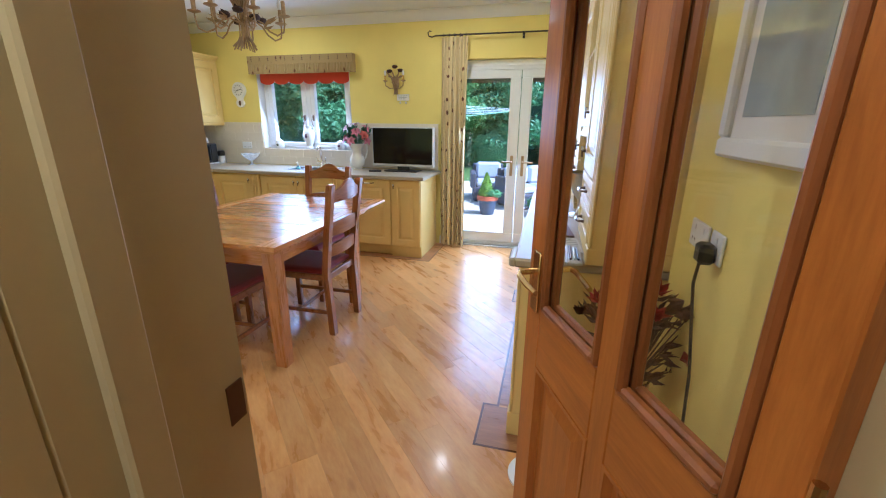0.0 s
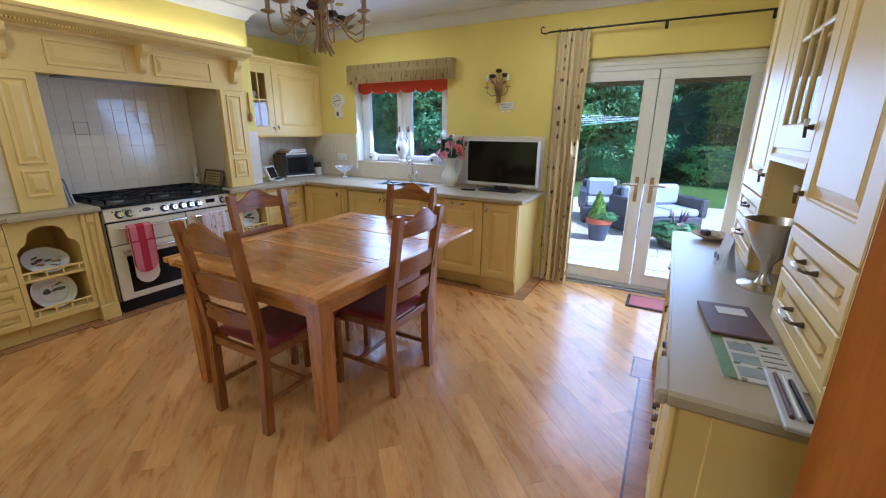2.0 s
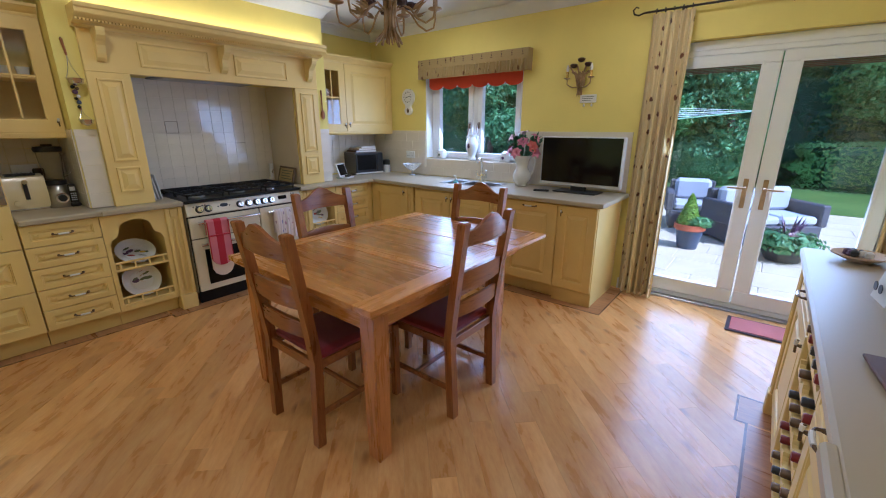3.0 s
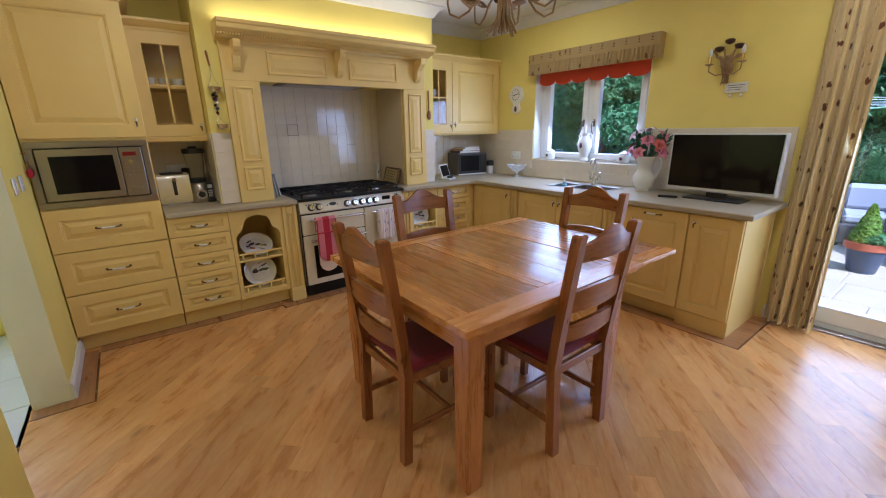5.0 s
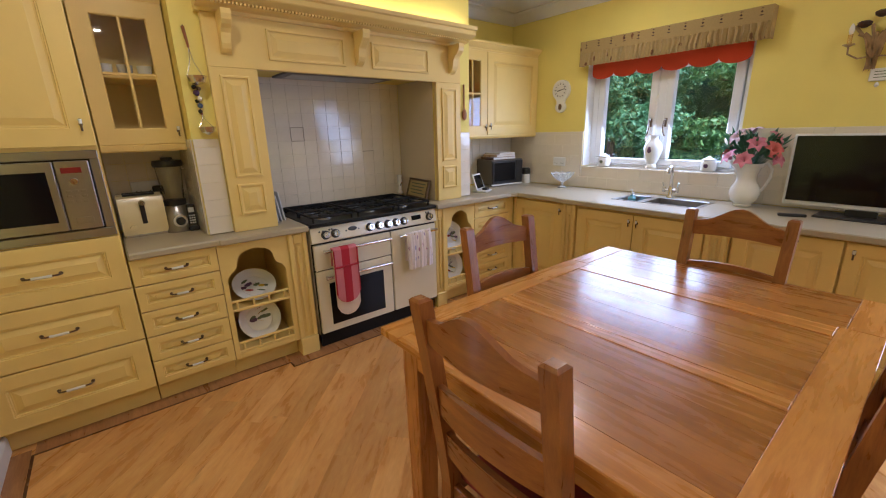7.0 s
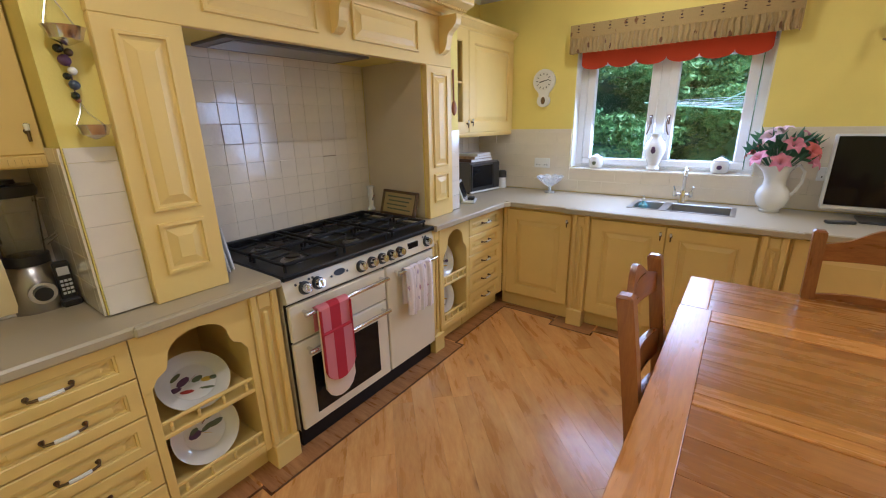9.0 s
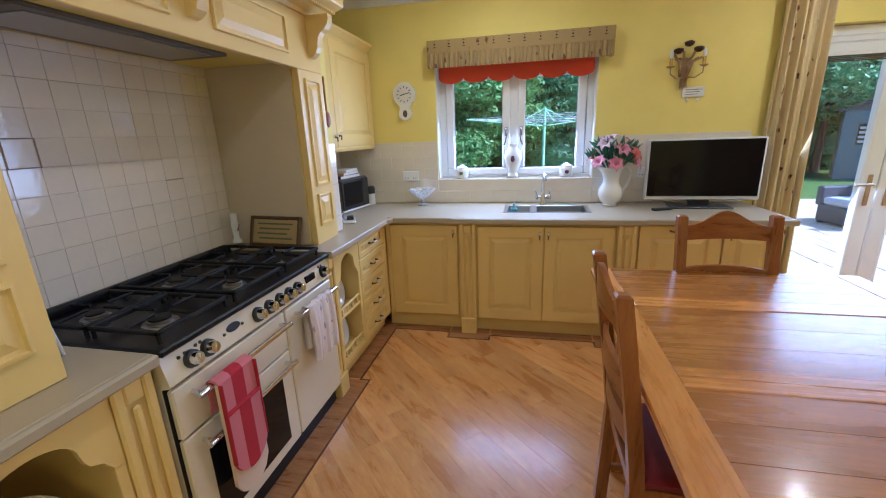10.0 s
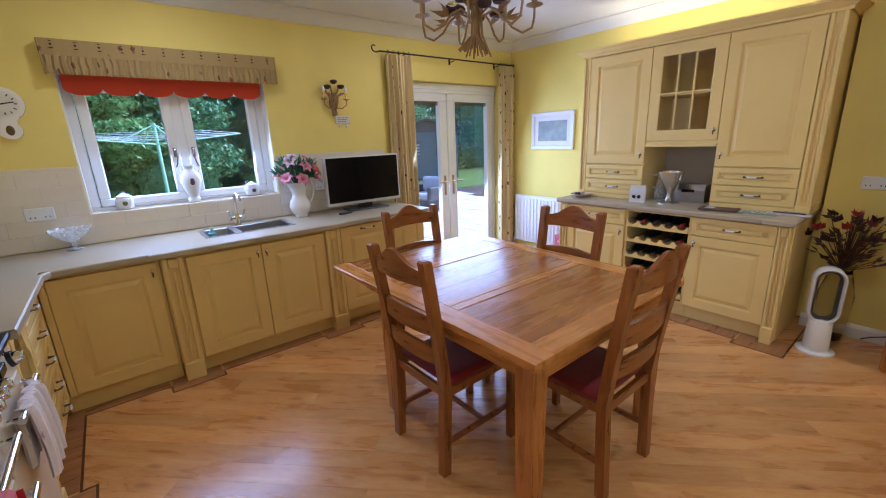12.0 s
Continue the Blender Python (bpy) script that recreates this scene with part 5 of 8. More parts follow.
ladle((-4.113, 1.895, 2.02), 0.10, -0.245, 0.047, "wooden-handled silver ladle hanging on the wall")
ladle((-4.113, 1.905, 1.60), 0.02, -0.085, 0.042, "small silver ladle hanging on the wall")
bd = thing("bead_ornament", (-4.113, 1.895, 1.735), "hanging ornament of dark glass beads on a cord", "ornament", rz=W)
bm = bmesh.new()
tube(bm, [(0, 0.001, 0.01), (0, -0.012, 0.0), (0.004, -0.014, -0.06), (0.0, -0.014, -0.15)], 0.0022, 6)
part("cord", bm, "bronze", bd, smooth=True)
for k, (x, z, r, mat) in enumerate(((-0.012, -0.012, 0.012, "bottle_glass"), (0.010, -0.02, 0.011, "bronze"), (-0.004, -0.042, 0.016, "plum"), (0.008, -0.07, 0.012, "ceramic"), (-0.008, -0.085, 0.010, "bottle_glass"), (0.004, -0.108, 0.014, "blue_glaze"), (0.0, -0.138, 0.011, "bottle_glass"))):
    bm = bmesh.new()
    lathe(bm, [(r * math.sin(radians(a)), -r * math.cos(radians(a))) for a in (8, 40, 70, 90, 110, 140, 172)], (x, -0.016, z), 10)
    part("bead", bm, mat, bd, smooth=True)
sp = thing("wooden_spoon", (-4.113, 3.862, 1.83), "dark wooden spoon hanging beside the mantel", "spoon", rz=W)
bm = bmesh.new()
tube(bm, [(0, -0.008, 0), (0, -0.010, -0.19)], 0.007, 8, 0.006)
lathe(bm, [(0.004, -0.05), (0.022, -0.03), (0.026, 0.0), (0.018, 0.03), (0.005, 0.045)], (0, -0.014, -0.235), 14, (1, 0.5))
part("spoon", bm, "spoon_wood", sp, smooth=True)

# ---- west run, right of the cooker ----
pu2 = plate_unit(0, 0.34, (FX, 3.525, 0), W, "base cabinets")
pilaster(pu2, -0.105, -0.002, 0.86)
for z, k in ((0.174, 3), (0.449, 4)):
    plate((FX - 0.10, 3.695, z), W, k, 0.125)
du2 = thing("drawer_cabinet", (FX, 3.868, 0), "cream painted corner base cabinet with five small drawers", "cabinet", "base cabinets", W)
carcass(du2, 0.53, 0.6, 0.12, 0.86)
drawers(du2, 0.0, 0.45, [(0.125 + i * 0.147, 0.27 + i * 0.147) for i in range(5)])
plinth(du2, 0, 0.53)
box_part("corner_stile", (0.452, 0.512, -0.018, 0.0, 0.12, 0.86), "cream", du2, 0.002)
wc = thing("wall_cabinet", (-4.285, 3.935, 0), "cream painted wall cabinet with one glazed and one plain door", "cabinet", "wall cabinets", W)
bm = bmesh.new()
for b in ((0, 0.018, 0, 0.33, 1.42, 2.15), (0.36, 0.378, 0, 0.33, 1.42, 2.15), (1.08, 1.098, 0, 0.33, 1.42, 2.15), (0.018, 0.36, 0, 0.33, 1.42, 1.438), (0.018, 0.36, 0, 0.33, 2.132, 2.15), (0.018, 0.36, 0.32, 0.33, 1.438, 2.132), (0.378, 1.08, 0, 0.33, 1.42, 2.15)):
    quad_box(bm, *b)
part("body", bm, "cream", wc)
box_part("shelf", (0.018, 0.36, 0.02, 0.318, 1.78, 1.796), "cream", wc)
glazed_door(wc, 0.0, 0.37, 1.42, 2.148)
d = front("door", 0.372, 1.098, 1.42, 2.148, wc, 0.075)
knob_drop(d, 0.405, 1.50)
cornice(wc, 0, 1.098, 2.15, 0.33, (True, False))
bm = bmesh.new()
sweep(bm, [(0, 0), (0.02, 0), (0.02, -0.012), (0.012, -0.03), (0.0, -0.035)], [(0, 0.3, 1.42), (0, 0, 1.42), (1.098, 0, 1.42)])
part("pelmet", bm, "cream", wc)
for i in range(4):
    j = thing("mug", (-4.42 - 0.07 * (i % 2), 4.02 + i * 0.065, (1.438, 1.796)[i // 2]), "patterned china mug on a shelf behind glass", "mug", "mugs behind glass")
    bm = bmesh.new()
    lathe(bm, [(0.03, 0), (0.034, 0.01), (0.036, 0.085), (0.033, 0.085), (0.03, 0.012)], seg=16)
    part("cup", bm, ("ceramic", "petal_red")[i % 2], j, smooth=True)
    bm = bmesh.new()
    tube(bm, arc((0.034, 0, 0.045), 0.025, -80, 80, 8), 0.004, 6)
    part("ear", bm, "ceramic", j, smooth=True)

# ---- north run ----
NY = 4.40


def north_unit(name, x0, label, cat="cabinet", group="base cabinets", y=NY):
    return thing(name, (x0, y, 0), label, cat, group)


c1 = north_unit("base_cabinet", -3.985, "cream painted corner base cabinet with one panelled door")
carcass(c1, 0.57, 0.6, 0.12, 0.86)
d = front("door", 0.035, 0.555, 0.125, 0.84, c1, 0.075)
knob_drop(d, 0.525, 0.78)
plinth(c1, -0.02, 0.57, back=0.03)
box_part("corner_stile", (0.001, 0.034, -0.018, 0.0, 0.12, 0.86), "cream", c1, 0.002)
c2 = north_unit("sink_cabinet", -3.412, "cream painted sink cabinet with two panelled doors between pilasters", y=NY - 0.025)
bm = bmesh.new()
for b in ((0, 1.21, 0, 0.6, 0.12, 0.68), (0, 0.3, 0, 0.6, 0.68, 0.86), (1.0, 1.21, 0, 0.6, 0.68, 0.86), (0.3, 1.0, 0, 0.08, 0.68, 0.86), (0.3, 1.0, 0.52, 0.6, 0.68, 0.86)):
    quad_box(bm, *b)
part("body", bm, "cream", c2)
pilaster(c2, 0.005, 0.12, 0.86, 0.035)
pilaster(c2, 1.085, 1.205, 0.86, 0.035)
d = front("door", 0.135, 0.601, 0.125, 0.84, c2, 0.075)
knob_drop(d, 0.573, 0.78)
d = front("door", 0.603, 1.07, 0.125, 0.84, c2, 0.075)
knob_drop(d, 0.632, 0.78)
plinth(c2, 0.12, 1.085)
c3 = north_unit("dishwasher_cabinet", -2.198, "cream panelled front of an integrated dishwasher")
carcass(c3, 0.515, 0.6, 0.12, 0.86)
d = front("door", 0.01, 0.513, 0.125, 0.85, c3, 0.075)
handle(d, 0.26, 0.815, length=0.12)
plinth(c3, 0, 0.515)
c4 = north_unit("base_cabinet", -1.682, "cream painted end base cabinet with one panelled door")
carcass(c4, 0.34, 0.6, 0.0, 0.86)
d = front("door", 0.005, 0.335, 0.125, 0.85, c4, 0.065)
knob_drop(d, 0.04, 0.79)
box_part("plinth", (0.0, 0.345, -0.006, 0.0, 0.0, 0.118), "cream", c4, 0.002)

# one L-shaped worktop, with a cut-out for the sink
wt = thing("worktop", (0, 0, 0), "L-shaped beige grey stone-effect worktop with a sink cut-out", "worktop", "worktops")
z0, z1 = 0.862, 0.90
for d in ((WEST, FX + 0.05, 3.418, 4.36), (WEST, -3.10, 4.36, NORTH), (-3.10, -2.48, 4.36, 4.575), (-3.10, -2.48, 4.885, NORTH), (-2.48, -1.32, 4.36, NORTH)):
    box_part("slab", (*d, z0, z1), "worktop", wt, 0)
bm = bmesh.new()
edge = [(0, z0), (0.018, z0), (0.024, z0 + 0.006), (0.024, z1 - 0.006), (0.018, z1), (0, z1)]
sweep(bm, edge, [(FX + 0.05, 3.418, 0), (FX + 0.05, 4.29, 0), (FX + 0.09, 4.36, 0), (-3.44, 4.36, 0), (-3.44, 4.335, 0), (-2.18, 4.335, 0), (-2.18, 4.36, 0), (-1.32, 4.36, 0), (-1.32, NORTH, 0)][::1])
part("edging", bm, "worktop", wt)
bm = bmesh.new()
quad_box(bm, -3.436, -2.184, 4.34, 4.36, z0 + 0.0005, z1 - 0.0005)
part("breakfront", bm, "worktop", wt)

sk = thing("kitchen_sink", (-2.79, 4.73, 0.90), "stainless steel one and a half bowl sink", "sink")
bm = bmesh.new()
for bx0, bx1, depth in ((-0.295, -0.115, 0.12), (-0.075, 0.295, 0.17)):
    rows_ = []
    for ins, z in ((0.0, 0.003), (0.006, 0.0), (0.018, -depth + 0.02), (0.04, -depth)):
        rows_.append([bm.verts.new(p) for p in ((bx0 + ins, -0.145 + ins, z), (bx1 - ins, -0.145 + ins, z), (bx1 - ins, 0.145 - ins, z), (bx0 + ins, 0.145 - ins, z))])
    for a, b in zip(rows_, rows_[1:]):
        for i in range(4):
            bm.faces.new((a[i], a[(i + 1) % 4], b[(i + 1) % 4], b[i]))
    bm.faces.new(rows_[-1])
part("bowl", bm, "steel", sk)
bm = bmesh.new()
for d in ((-0.318, 0.318, -0.165, -0.145), (-0.318, 0.318, 0.145, 0.165), (-0.318, -0.295, -0.145, 0.145), (-0.115, -0.075, -0.145, 0.145), (0.295, 0.318, -0.145, 0.145)):
    quad_box(bm, *d, 0.0005, 0.004)
part("rim", bm, "steel", sk)
tp = thing("mixer_tap", (-2.81, 4.935, 0.90), "chrome bridge mixer tap with two lever handles", "tap")
tp.scale = (1.12, 1.12, 1.12)
bm = bmesh.new()
lathe(bm, [(0.024, 0), (0.024, 0.008), (0.016, 0.02), (0.016, 0.075), (0.012, 0.085)], seg=14)
part("pillar", bm, "chrome", tp, smooth=True)
bm = bmesh.new()
tube(bm, [(0, 0, 0.08), (0, 0.0, 0.17), (0, -0.012, 0.205), (0.006, -0.045, 0.225), (0.01, -0.085, 0.215), (0.012, -0.10, 0.185)], 0.0105, 10)
part("spout", bm, "chrome", tp, smooth=True)
for s in (-1, 1):
    bm = bmesh.new()
    tube(bm, [(0, 0, 0.055), (s * 0.045, 0, 0.055)], 0.009, 8)
    tube(bm, [(s * 0.045, 0, 0.04), (s * 0.045, 0, 0.075)], 0.013, 10)
    tube(bm, [(s * 0.045, 0, 0.075), (s * 0.055, -0.01, 0.11)], 0.005, 6)
    part("lever", bm, "chrome", tp, smooth=True)
so = thing("soap_bottle", (-3.035, 4.76, 0.785), "small clear blue soap bottle in the half bowl", "bottle")
bm = bmesh.new()
lathe(bm, [(0.028, 0), (0.03, 0.01), (0.03, 0.11), (0.012, 0.13), (0.01, 0.14)], seg=16)
part("bottle", bm, "soap_blue", so, smooth=True)
bm = bmesh.new()
tube(bm, [(0, 0, 0.14), (0, 0, 0.175), (-0.004, -0.03, 0.178)], 0.005, 6)
lathe(bm, [(0.012, 0.138), (0.012, 0.155)], seg=10)
part("pump", bm, "pvc", so, smooth=True)

bw = thing("glass_bowl", (-3.82, 4.91, 0.90), "cut glass footed bowl on the worktop", "bowl")
bm = bmesh.new()
lathe(bm, [(0.045, 0), (0.045, 0.006), (0.012, 0.02), (0.012, 0.05), (0.04, 0.065), (0.085, 0.10), (0.115, 0.135), (0.11, 0.136), (0.08, 0.107), (0.03, 0.075)], seg=20)
for i, v in enumerate(bm.verts):
    if v.co.z > 0.12 and i % 2:
        v.co.z += 0.012
part("bowl", bm, "cut_glass", bw)

# sill ornaments
sv = thing("ornament_vase", (-3.06, 5.10, 1.112), "white china vase with a printed bird and two small horns", "vase")
bm = bmesh.new()
lathe(bm, [(0.035, 0), (0.038, 0.01), (0.03, 0.03), (0.052, 0.09), (0.06, 0.13), (0.05, 0.17), (0.03, 0.195), (0.028, 0.205), (0.036, 0.222), (0.03, 0.222), (0.02, 0.2)], seg=22)
sv.scale = (1.25, 1.25, 1.25)
part("body", bm, "ceramic", sv, smooth=True)
for s in (-1, 1):
    bm = bmesh.new()
    tube(bm, [(s * 0.05, 0, 0.17), (s * 0.062, 0, 0.20), (s * 0.045, 0, 0.225)], 0.006, 8, 0.003)
    part("lug", bm, "ceramic", sv, smooth=True)
bm = bmesh.new()
lathe(bm, [(0.018, 0), (0.01, 0.004)], seg=12, squash=(0.8, 1.2))
bmesh.ops.transform(bm, matrix=Matrix.Translation((0.0, -0.0565, 0.125)) @ Matrix.Rotation(radians(90), 4, "X"), verts=bm.verts)
part("motif", bm, "plum", sv)
for x, mat in ((-3.50, "sage"), (-2.62, "plum")):
    sj = thing("lidded_jar", (x, 5.10, 1.112), "small white china jar with printed sprig", "jar", "sill jars")
    sj.scale = (1.2, 1.2, 1.2)
    bm = bmesh.new()
    lathe(bm, [(0.04, 0), (0.046, 0.01), (0.048, 0.05), (0.04, 0.066), (0.038, 0.068)], seg=20)
    part("pot", bm, "ceramic", sj, smooth=True)
    bm = bmesh.new()
    lathe(bm, [(0.042, 0.068), (0.04, 0.076), (0.015, 0.086), (0.008, 0.095)], seg=20)
    part("lid", bm, "ceramic", sj, smooth=True)
    bm = bmesh.new()
    lathe(bm, [(0.014, 0), (0.008, 0.003)], seg=10)
    bmesh.ops.transform(bm, matrix=Matrix.Translation((0.0, -0.0465, 0.035)) @ Matrix.Rotation(radians(90), 4, "X"), verts=bm.verts)
    part("motif", bm, mat, sj)


# flowers
def leaf_blades(bm, base, way, n, length, width, rnd, spread=0.6):
    for _ in range(n):
        d = (Vector(way) + Vector((rnd.uniform(-1, 1), rnd.uniform(-1, 1), rnd.uniform(-0.4, 0.8))) * spread).normalized()
        s = d.orthogonal().normalized() * width / 2
        s.rotate(Matrix.Rotation(rnd.uniform(0, 6.28), 3, d))
        L = length * rnd.uniform(0.7, 1.15)
        up = d.cross(s).normalized() * L * 0.12
        p = [Vector(base), Vector(base) + d * L * 0.35 + s + up, Vector(base) + d * L, Vector(base) + d * L * 0.35 - s + up]
        mid = Vector(base) + d * L * 0.4
        v = [bm.verts.new(q) for q in p] + [bm.verts.new(mid)]
        for a, b in ((0, 1), (1, 2), (2, 3), (3, 0)):
            bm.faces.new((v[a], v[b], v[4]))


def bouquet(parent, top, radius, height, kinds, n_leaf, seed, leaf_mat="leaf_mid", leaf_len=0.11, blooms=14, bloom=0.045):
    rnd = random.Random(seed)
    stems = bmesh.new()
    leaves = bmesh.new()
    for _ in range(n_leaf):
        a = rnd.uniform(0, 6.28)
        q = Vector((math.cos(a) * rnd.uniform(0.1, 0.8) * radius, math.sin(a) * rnd.uniform(0.1, 0.8) * radius, top + rnd.uniform(0.0, height * 0.8)))
        leaf_blades(leaves, q, (math.cos(a), math.sin(a), 0.5), 2, leaf_len, leaf_len * 0.3, rnd)
        tube(stems, [(0, 0, top - 0.05), q], 0.0025, 5)
    tagged(part("stems", stems, leaf_mat, parent), kind="stuff")
    part("leaves", leaves, leaf_mat, parent, "dark green leaves")
    for k in range(blooms):
        a = k * 2.4 + rnd.uniform(-0.3, 0.3)
        r = radius * math.sqrt((k + 0.5) / blooms)
        c = Vector((r * math.cos(a), r * math.sin(a), top + height * (1 - 0.55 * (r / radius) ** 2) * rnd.uniform(0.75, 1.0)))
        bm = bmesh.new()
        leaf_blades(bm, c, (math.cos(a) * 0.5, math.sin(a) * 0.5, 0.7), 9, bloom, bloom * 0.6, rnd, 0.9)
        part("bloom", bm, kinds[k % len(kinds)], parent)


jg = thing("jug_of_flowers", (-2.30, 4.89, 0.90), "white china jug of pink lilies on the worktop", "vase")
jg.scale = (1.05, 1.05, 1.12)
bm = bmesh.new()
lathe(bm, [(0.05, 0), (0.055, 0.008), (0.05, 0.016), (0.078, 0.045), (0.088, 0.085), (0.078, 0.125), (0.058, 0.155), (0.056, 0.19), (0.068, 0.235), (0.09, 0.268), (0.084, 0.268), (0.06, 0.23), (0.048, 0.19)], seg=28)
for v in bm.verts:
    if v.co.z > 0.2 and v.co.x < -0.03:
        v.co.x *= 1 + (v.co.z - 0.2) * 3.2
part("jug", bm, "ceramic", jg, smooth=True)
bm = bmesh.new()
tube(bm, [(0.07, 0, 0.25), (0.10, 0, 0.27), (0.128, 0, 0.235), (0.125, 0, 0.18), (0.105, 0, 0.13), (0.084, 0, 0.10)], 0.009, 8)
part("handle", bm, "ceramic", jg, smooth=True)
rnd = random.Random(15)
for k, (x, y, z, mat) in enumerate(((-0.06, -0.06, 0.41, "petal_white"), (0.04, -0.08, 0.37, "petal_pink"), (0.10, 0.02, 0.40, "petal_pink"), (-0.01, 0.02, 0.44, "petal_white"), (0.12, -0.07, 0.34, "petal_coral"), (-0.09, -0.05, 0.29, "petal_pink"), (0.13, -0.04, 0.285, "petal_pink"), (0.0, -0.11, 0.28, "petal_pink"), (-0.12, 0.04, 0.32, "petal_coral"))):
    c, way = Vector((x, y, z)), Vector((x, y - 0.03, 0.10)).normalized()
    u = way.orthogonal().normalized()
    w_ = way.cross(u)
    for p_ in range(6):
        a_ = p_ * 1.047 + k
        out_ = u * math.cos(a_) + w_ * math.sin(a_)
        side = way.cross(out_).normalized()
        bm = bmesh.new()
        rows_ = []
        for q in range(6):
            f = q / 5
            mid = c + way * (0.045 * math.sin(f * 1.9) - 0.02 * f * f) + out_ * (0.004 + 0.055 * f ** 1.4)
            wd = 0.002 + 0.019 * math.sin(math.pi * min(1, f * 0.92 + 0.06))
            rows_.append([bm.verts.new(mid - side * wd + way * 0.005), bm.verts.new(mid), bm.verts.new(mid + side * wd + way * 0.005)])
        for r0, r1 in zip(rows_, rows_[1:]):
            for j in (0, 1):
                bm.faces.new((r0[j], r0[j + 1], r1[j + 1], r1[j]))
        part("petal", bm, mat, jg, smooth=True)
stems, leaves_ = bmesh.new(), bmesh.new()
for k in range(46):
    a = k * 2.399
    q = Vector((math.cos(a) * 0.11 * rnd.uniform(0.2, 1.2), math.sin(a) * 0.09 * rnd.uniform(0.2, 1.2), 0.29 + rnd.uniform(-0.01, 0.12)))
    tube(stems, [(0, 0, 0.2), q], 0.003, 5)
    leaf_blades(leaves_, q, (math.cos(a), math.sin(a), 0.9), 2, 0.095, 0.036, rnd)
part("stem_cluster", stems, "leaf_dark", jg)
part("foliage", leaves_, "leaf_dark", jg, "dark green leaves")

tv = thing("television", (-1.693, 4.835, 0.90), "flat screen television with a silver bezel on a black stand", "television", rz=-2.0)
box_part("stand_foot", (-0.20, 0.20, -0.11, 0.09, 0.0, 0.012), "black_plastic", tv, 0.006)
box_part("stand_neck", (-0.07, 0.07, -0.01, 0.02, 0.01, 0.07), "black_plastic", tv, 0.004)
bm = bmesh.new()
quad_box(bm, -0.377, 0.377, -0.024, 0.035, 0.052, 0.492, 0.008)
cs = part("casing", bm, "silver_plastic", tv)
box_part("screen", (-0.362, 0.362, -0.0275, -0.02, 0.082, 0.481), "screen", cs, 0.001, "black glass screen")
rc = thing("remote_control", (-1.98, 4.68, 0.90), "black remote control beside the television", "remote control", rz=20)
box_part("casing", (-0.07, 0.07, -0.02, 0.02, 0.0, 0.018), "black_plastic", rc, 0.005)

ck2 = thing("wall_clock", (-3.965, NORTH - 0.001, 1.80), "white pear-shaped pendulum wall clock", "clock")
bm = bmesh.new()
right_ = [(0.096 * math.sin(radians(a)), 0.02 + 0.096 * math.cos(radians(a))) for a in range(0, 146, 12)]
right_ += [(0.042, -0.078), (0.042, -0.095)] + [(0.056 * math.sin(radians(a)), -0.135 - 0.052 * math.cos(radians(a))) for a in (140, 120, 100, 80, 60, 40, 20, 0)]
prism(bm, right_ + [(-x, z) for x, z in right_[-2:0:-1]], -0.03, 0.0)
bmesh.ops.triangulate(bm, faces=[f for f in bm.faces if len(f.verts) > 4])
part("case", bm, "ceramic", ck2)
bm = bmesh.new()
lathe(bm, [(0.074, 0), (0.074, 0.004)], seg=32)
bmesh.ops.transform(bm, matrix=Matrix.Translation((0, -0.03, 0.02)) @ Matrix.Rotation(radians(90), 4, "X"), verts=bm.verts)
dial = part("dial", bm, "paper", ck2)
for k in range(12):
    a = radians(30 * k)
    bm = bmesh.new()
    quad_box(bm, -0.003, 0.003, -0.0365, -0.034, 0.05, 0.064)
    bmesh.ops.transform(bm, matrix=Matrix.Translation((0, 0, 0.02)) @ Matrix.Rotation(a, 4, "Y"), verts=bm.verts)
    part("numeral", bm, "black_plastic", dial)
for a, L, w in ((255, 0.036, 0.004), (78, 0.052, 0.003)):
    bm = bmesh.new()
    quad_box(bm, -w, w, -0.039, -0.037, -0.008, L, 0.0005)
    bmesh.ops.transform(bm, matrix=Matrix.Translation((0, 0, 0.02)) @ Matrix.Rotation(radians(a), 4, "Y"), verts=bm.verts)
    part("clock_hand", bm, "black_plastic", dial)
bm = bmesh.new()
lathe(bm, [(0.02, 0), (0.012, 0.004)], seg=16)
bmesh.ops.transform(bm, matrix=Matrix.Translation((0, -0.03, -0.135)) @ Matrix.Diagonal((1, 1, 1.5, 1)) @ Matrix.Rotation(radians(90), 4, "X"), verts=bm.verts)
part("pendulum", bm, "bronze", ck2)

# pelmet frill and red blind
va = thing("valance", (-3.035, NORTH, 2.0), "gathered cream printed window valance", "valance")
bm = bmesh.new()
cloth(bm, -0.70, 0.70, [(-0.085, 0.20), (-0.088, 0.15), (-0.082, 0.105)], 10, 0.002, 120, 3, 0.004)
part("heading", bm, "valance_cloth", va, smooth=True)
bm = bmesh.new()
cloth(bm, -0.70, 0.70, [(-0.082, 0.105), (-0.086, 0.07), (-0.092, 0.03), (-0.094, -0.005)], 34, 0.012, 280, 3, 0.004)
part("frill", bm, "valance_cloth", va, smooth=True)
for k in range(12):
    for z, w_, h_ in ((0.166, 0.008, 0.016), (0.145, 0.014, 0.007), (0.186, 0.010, 0.005)):
        bm = bmesh.new()
        x = -0.64 + k * 0.1164
        prism(bm, [(x - w_, z), (x, z - h_ / 2), (x + w_, z), (x, z + h_ / 2)], -0.0935, -0.0895)
        part("sprig", bm, "petal_dark", va)
for s in (-1, 1):
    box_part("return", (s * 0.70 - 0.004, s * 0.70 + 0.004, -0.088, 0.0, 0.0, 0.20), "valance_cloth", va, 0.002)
box_part("board", (-0.695, 0.695, -0.078, 0.0, 0.185, 0.20), "white_paint", va)
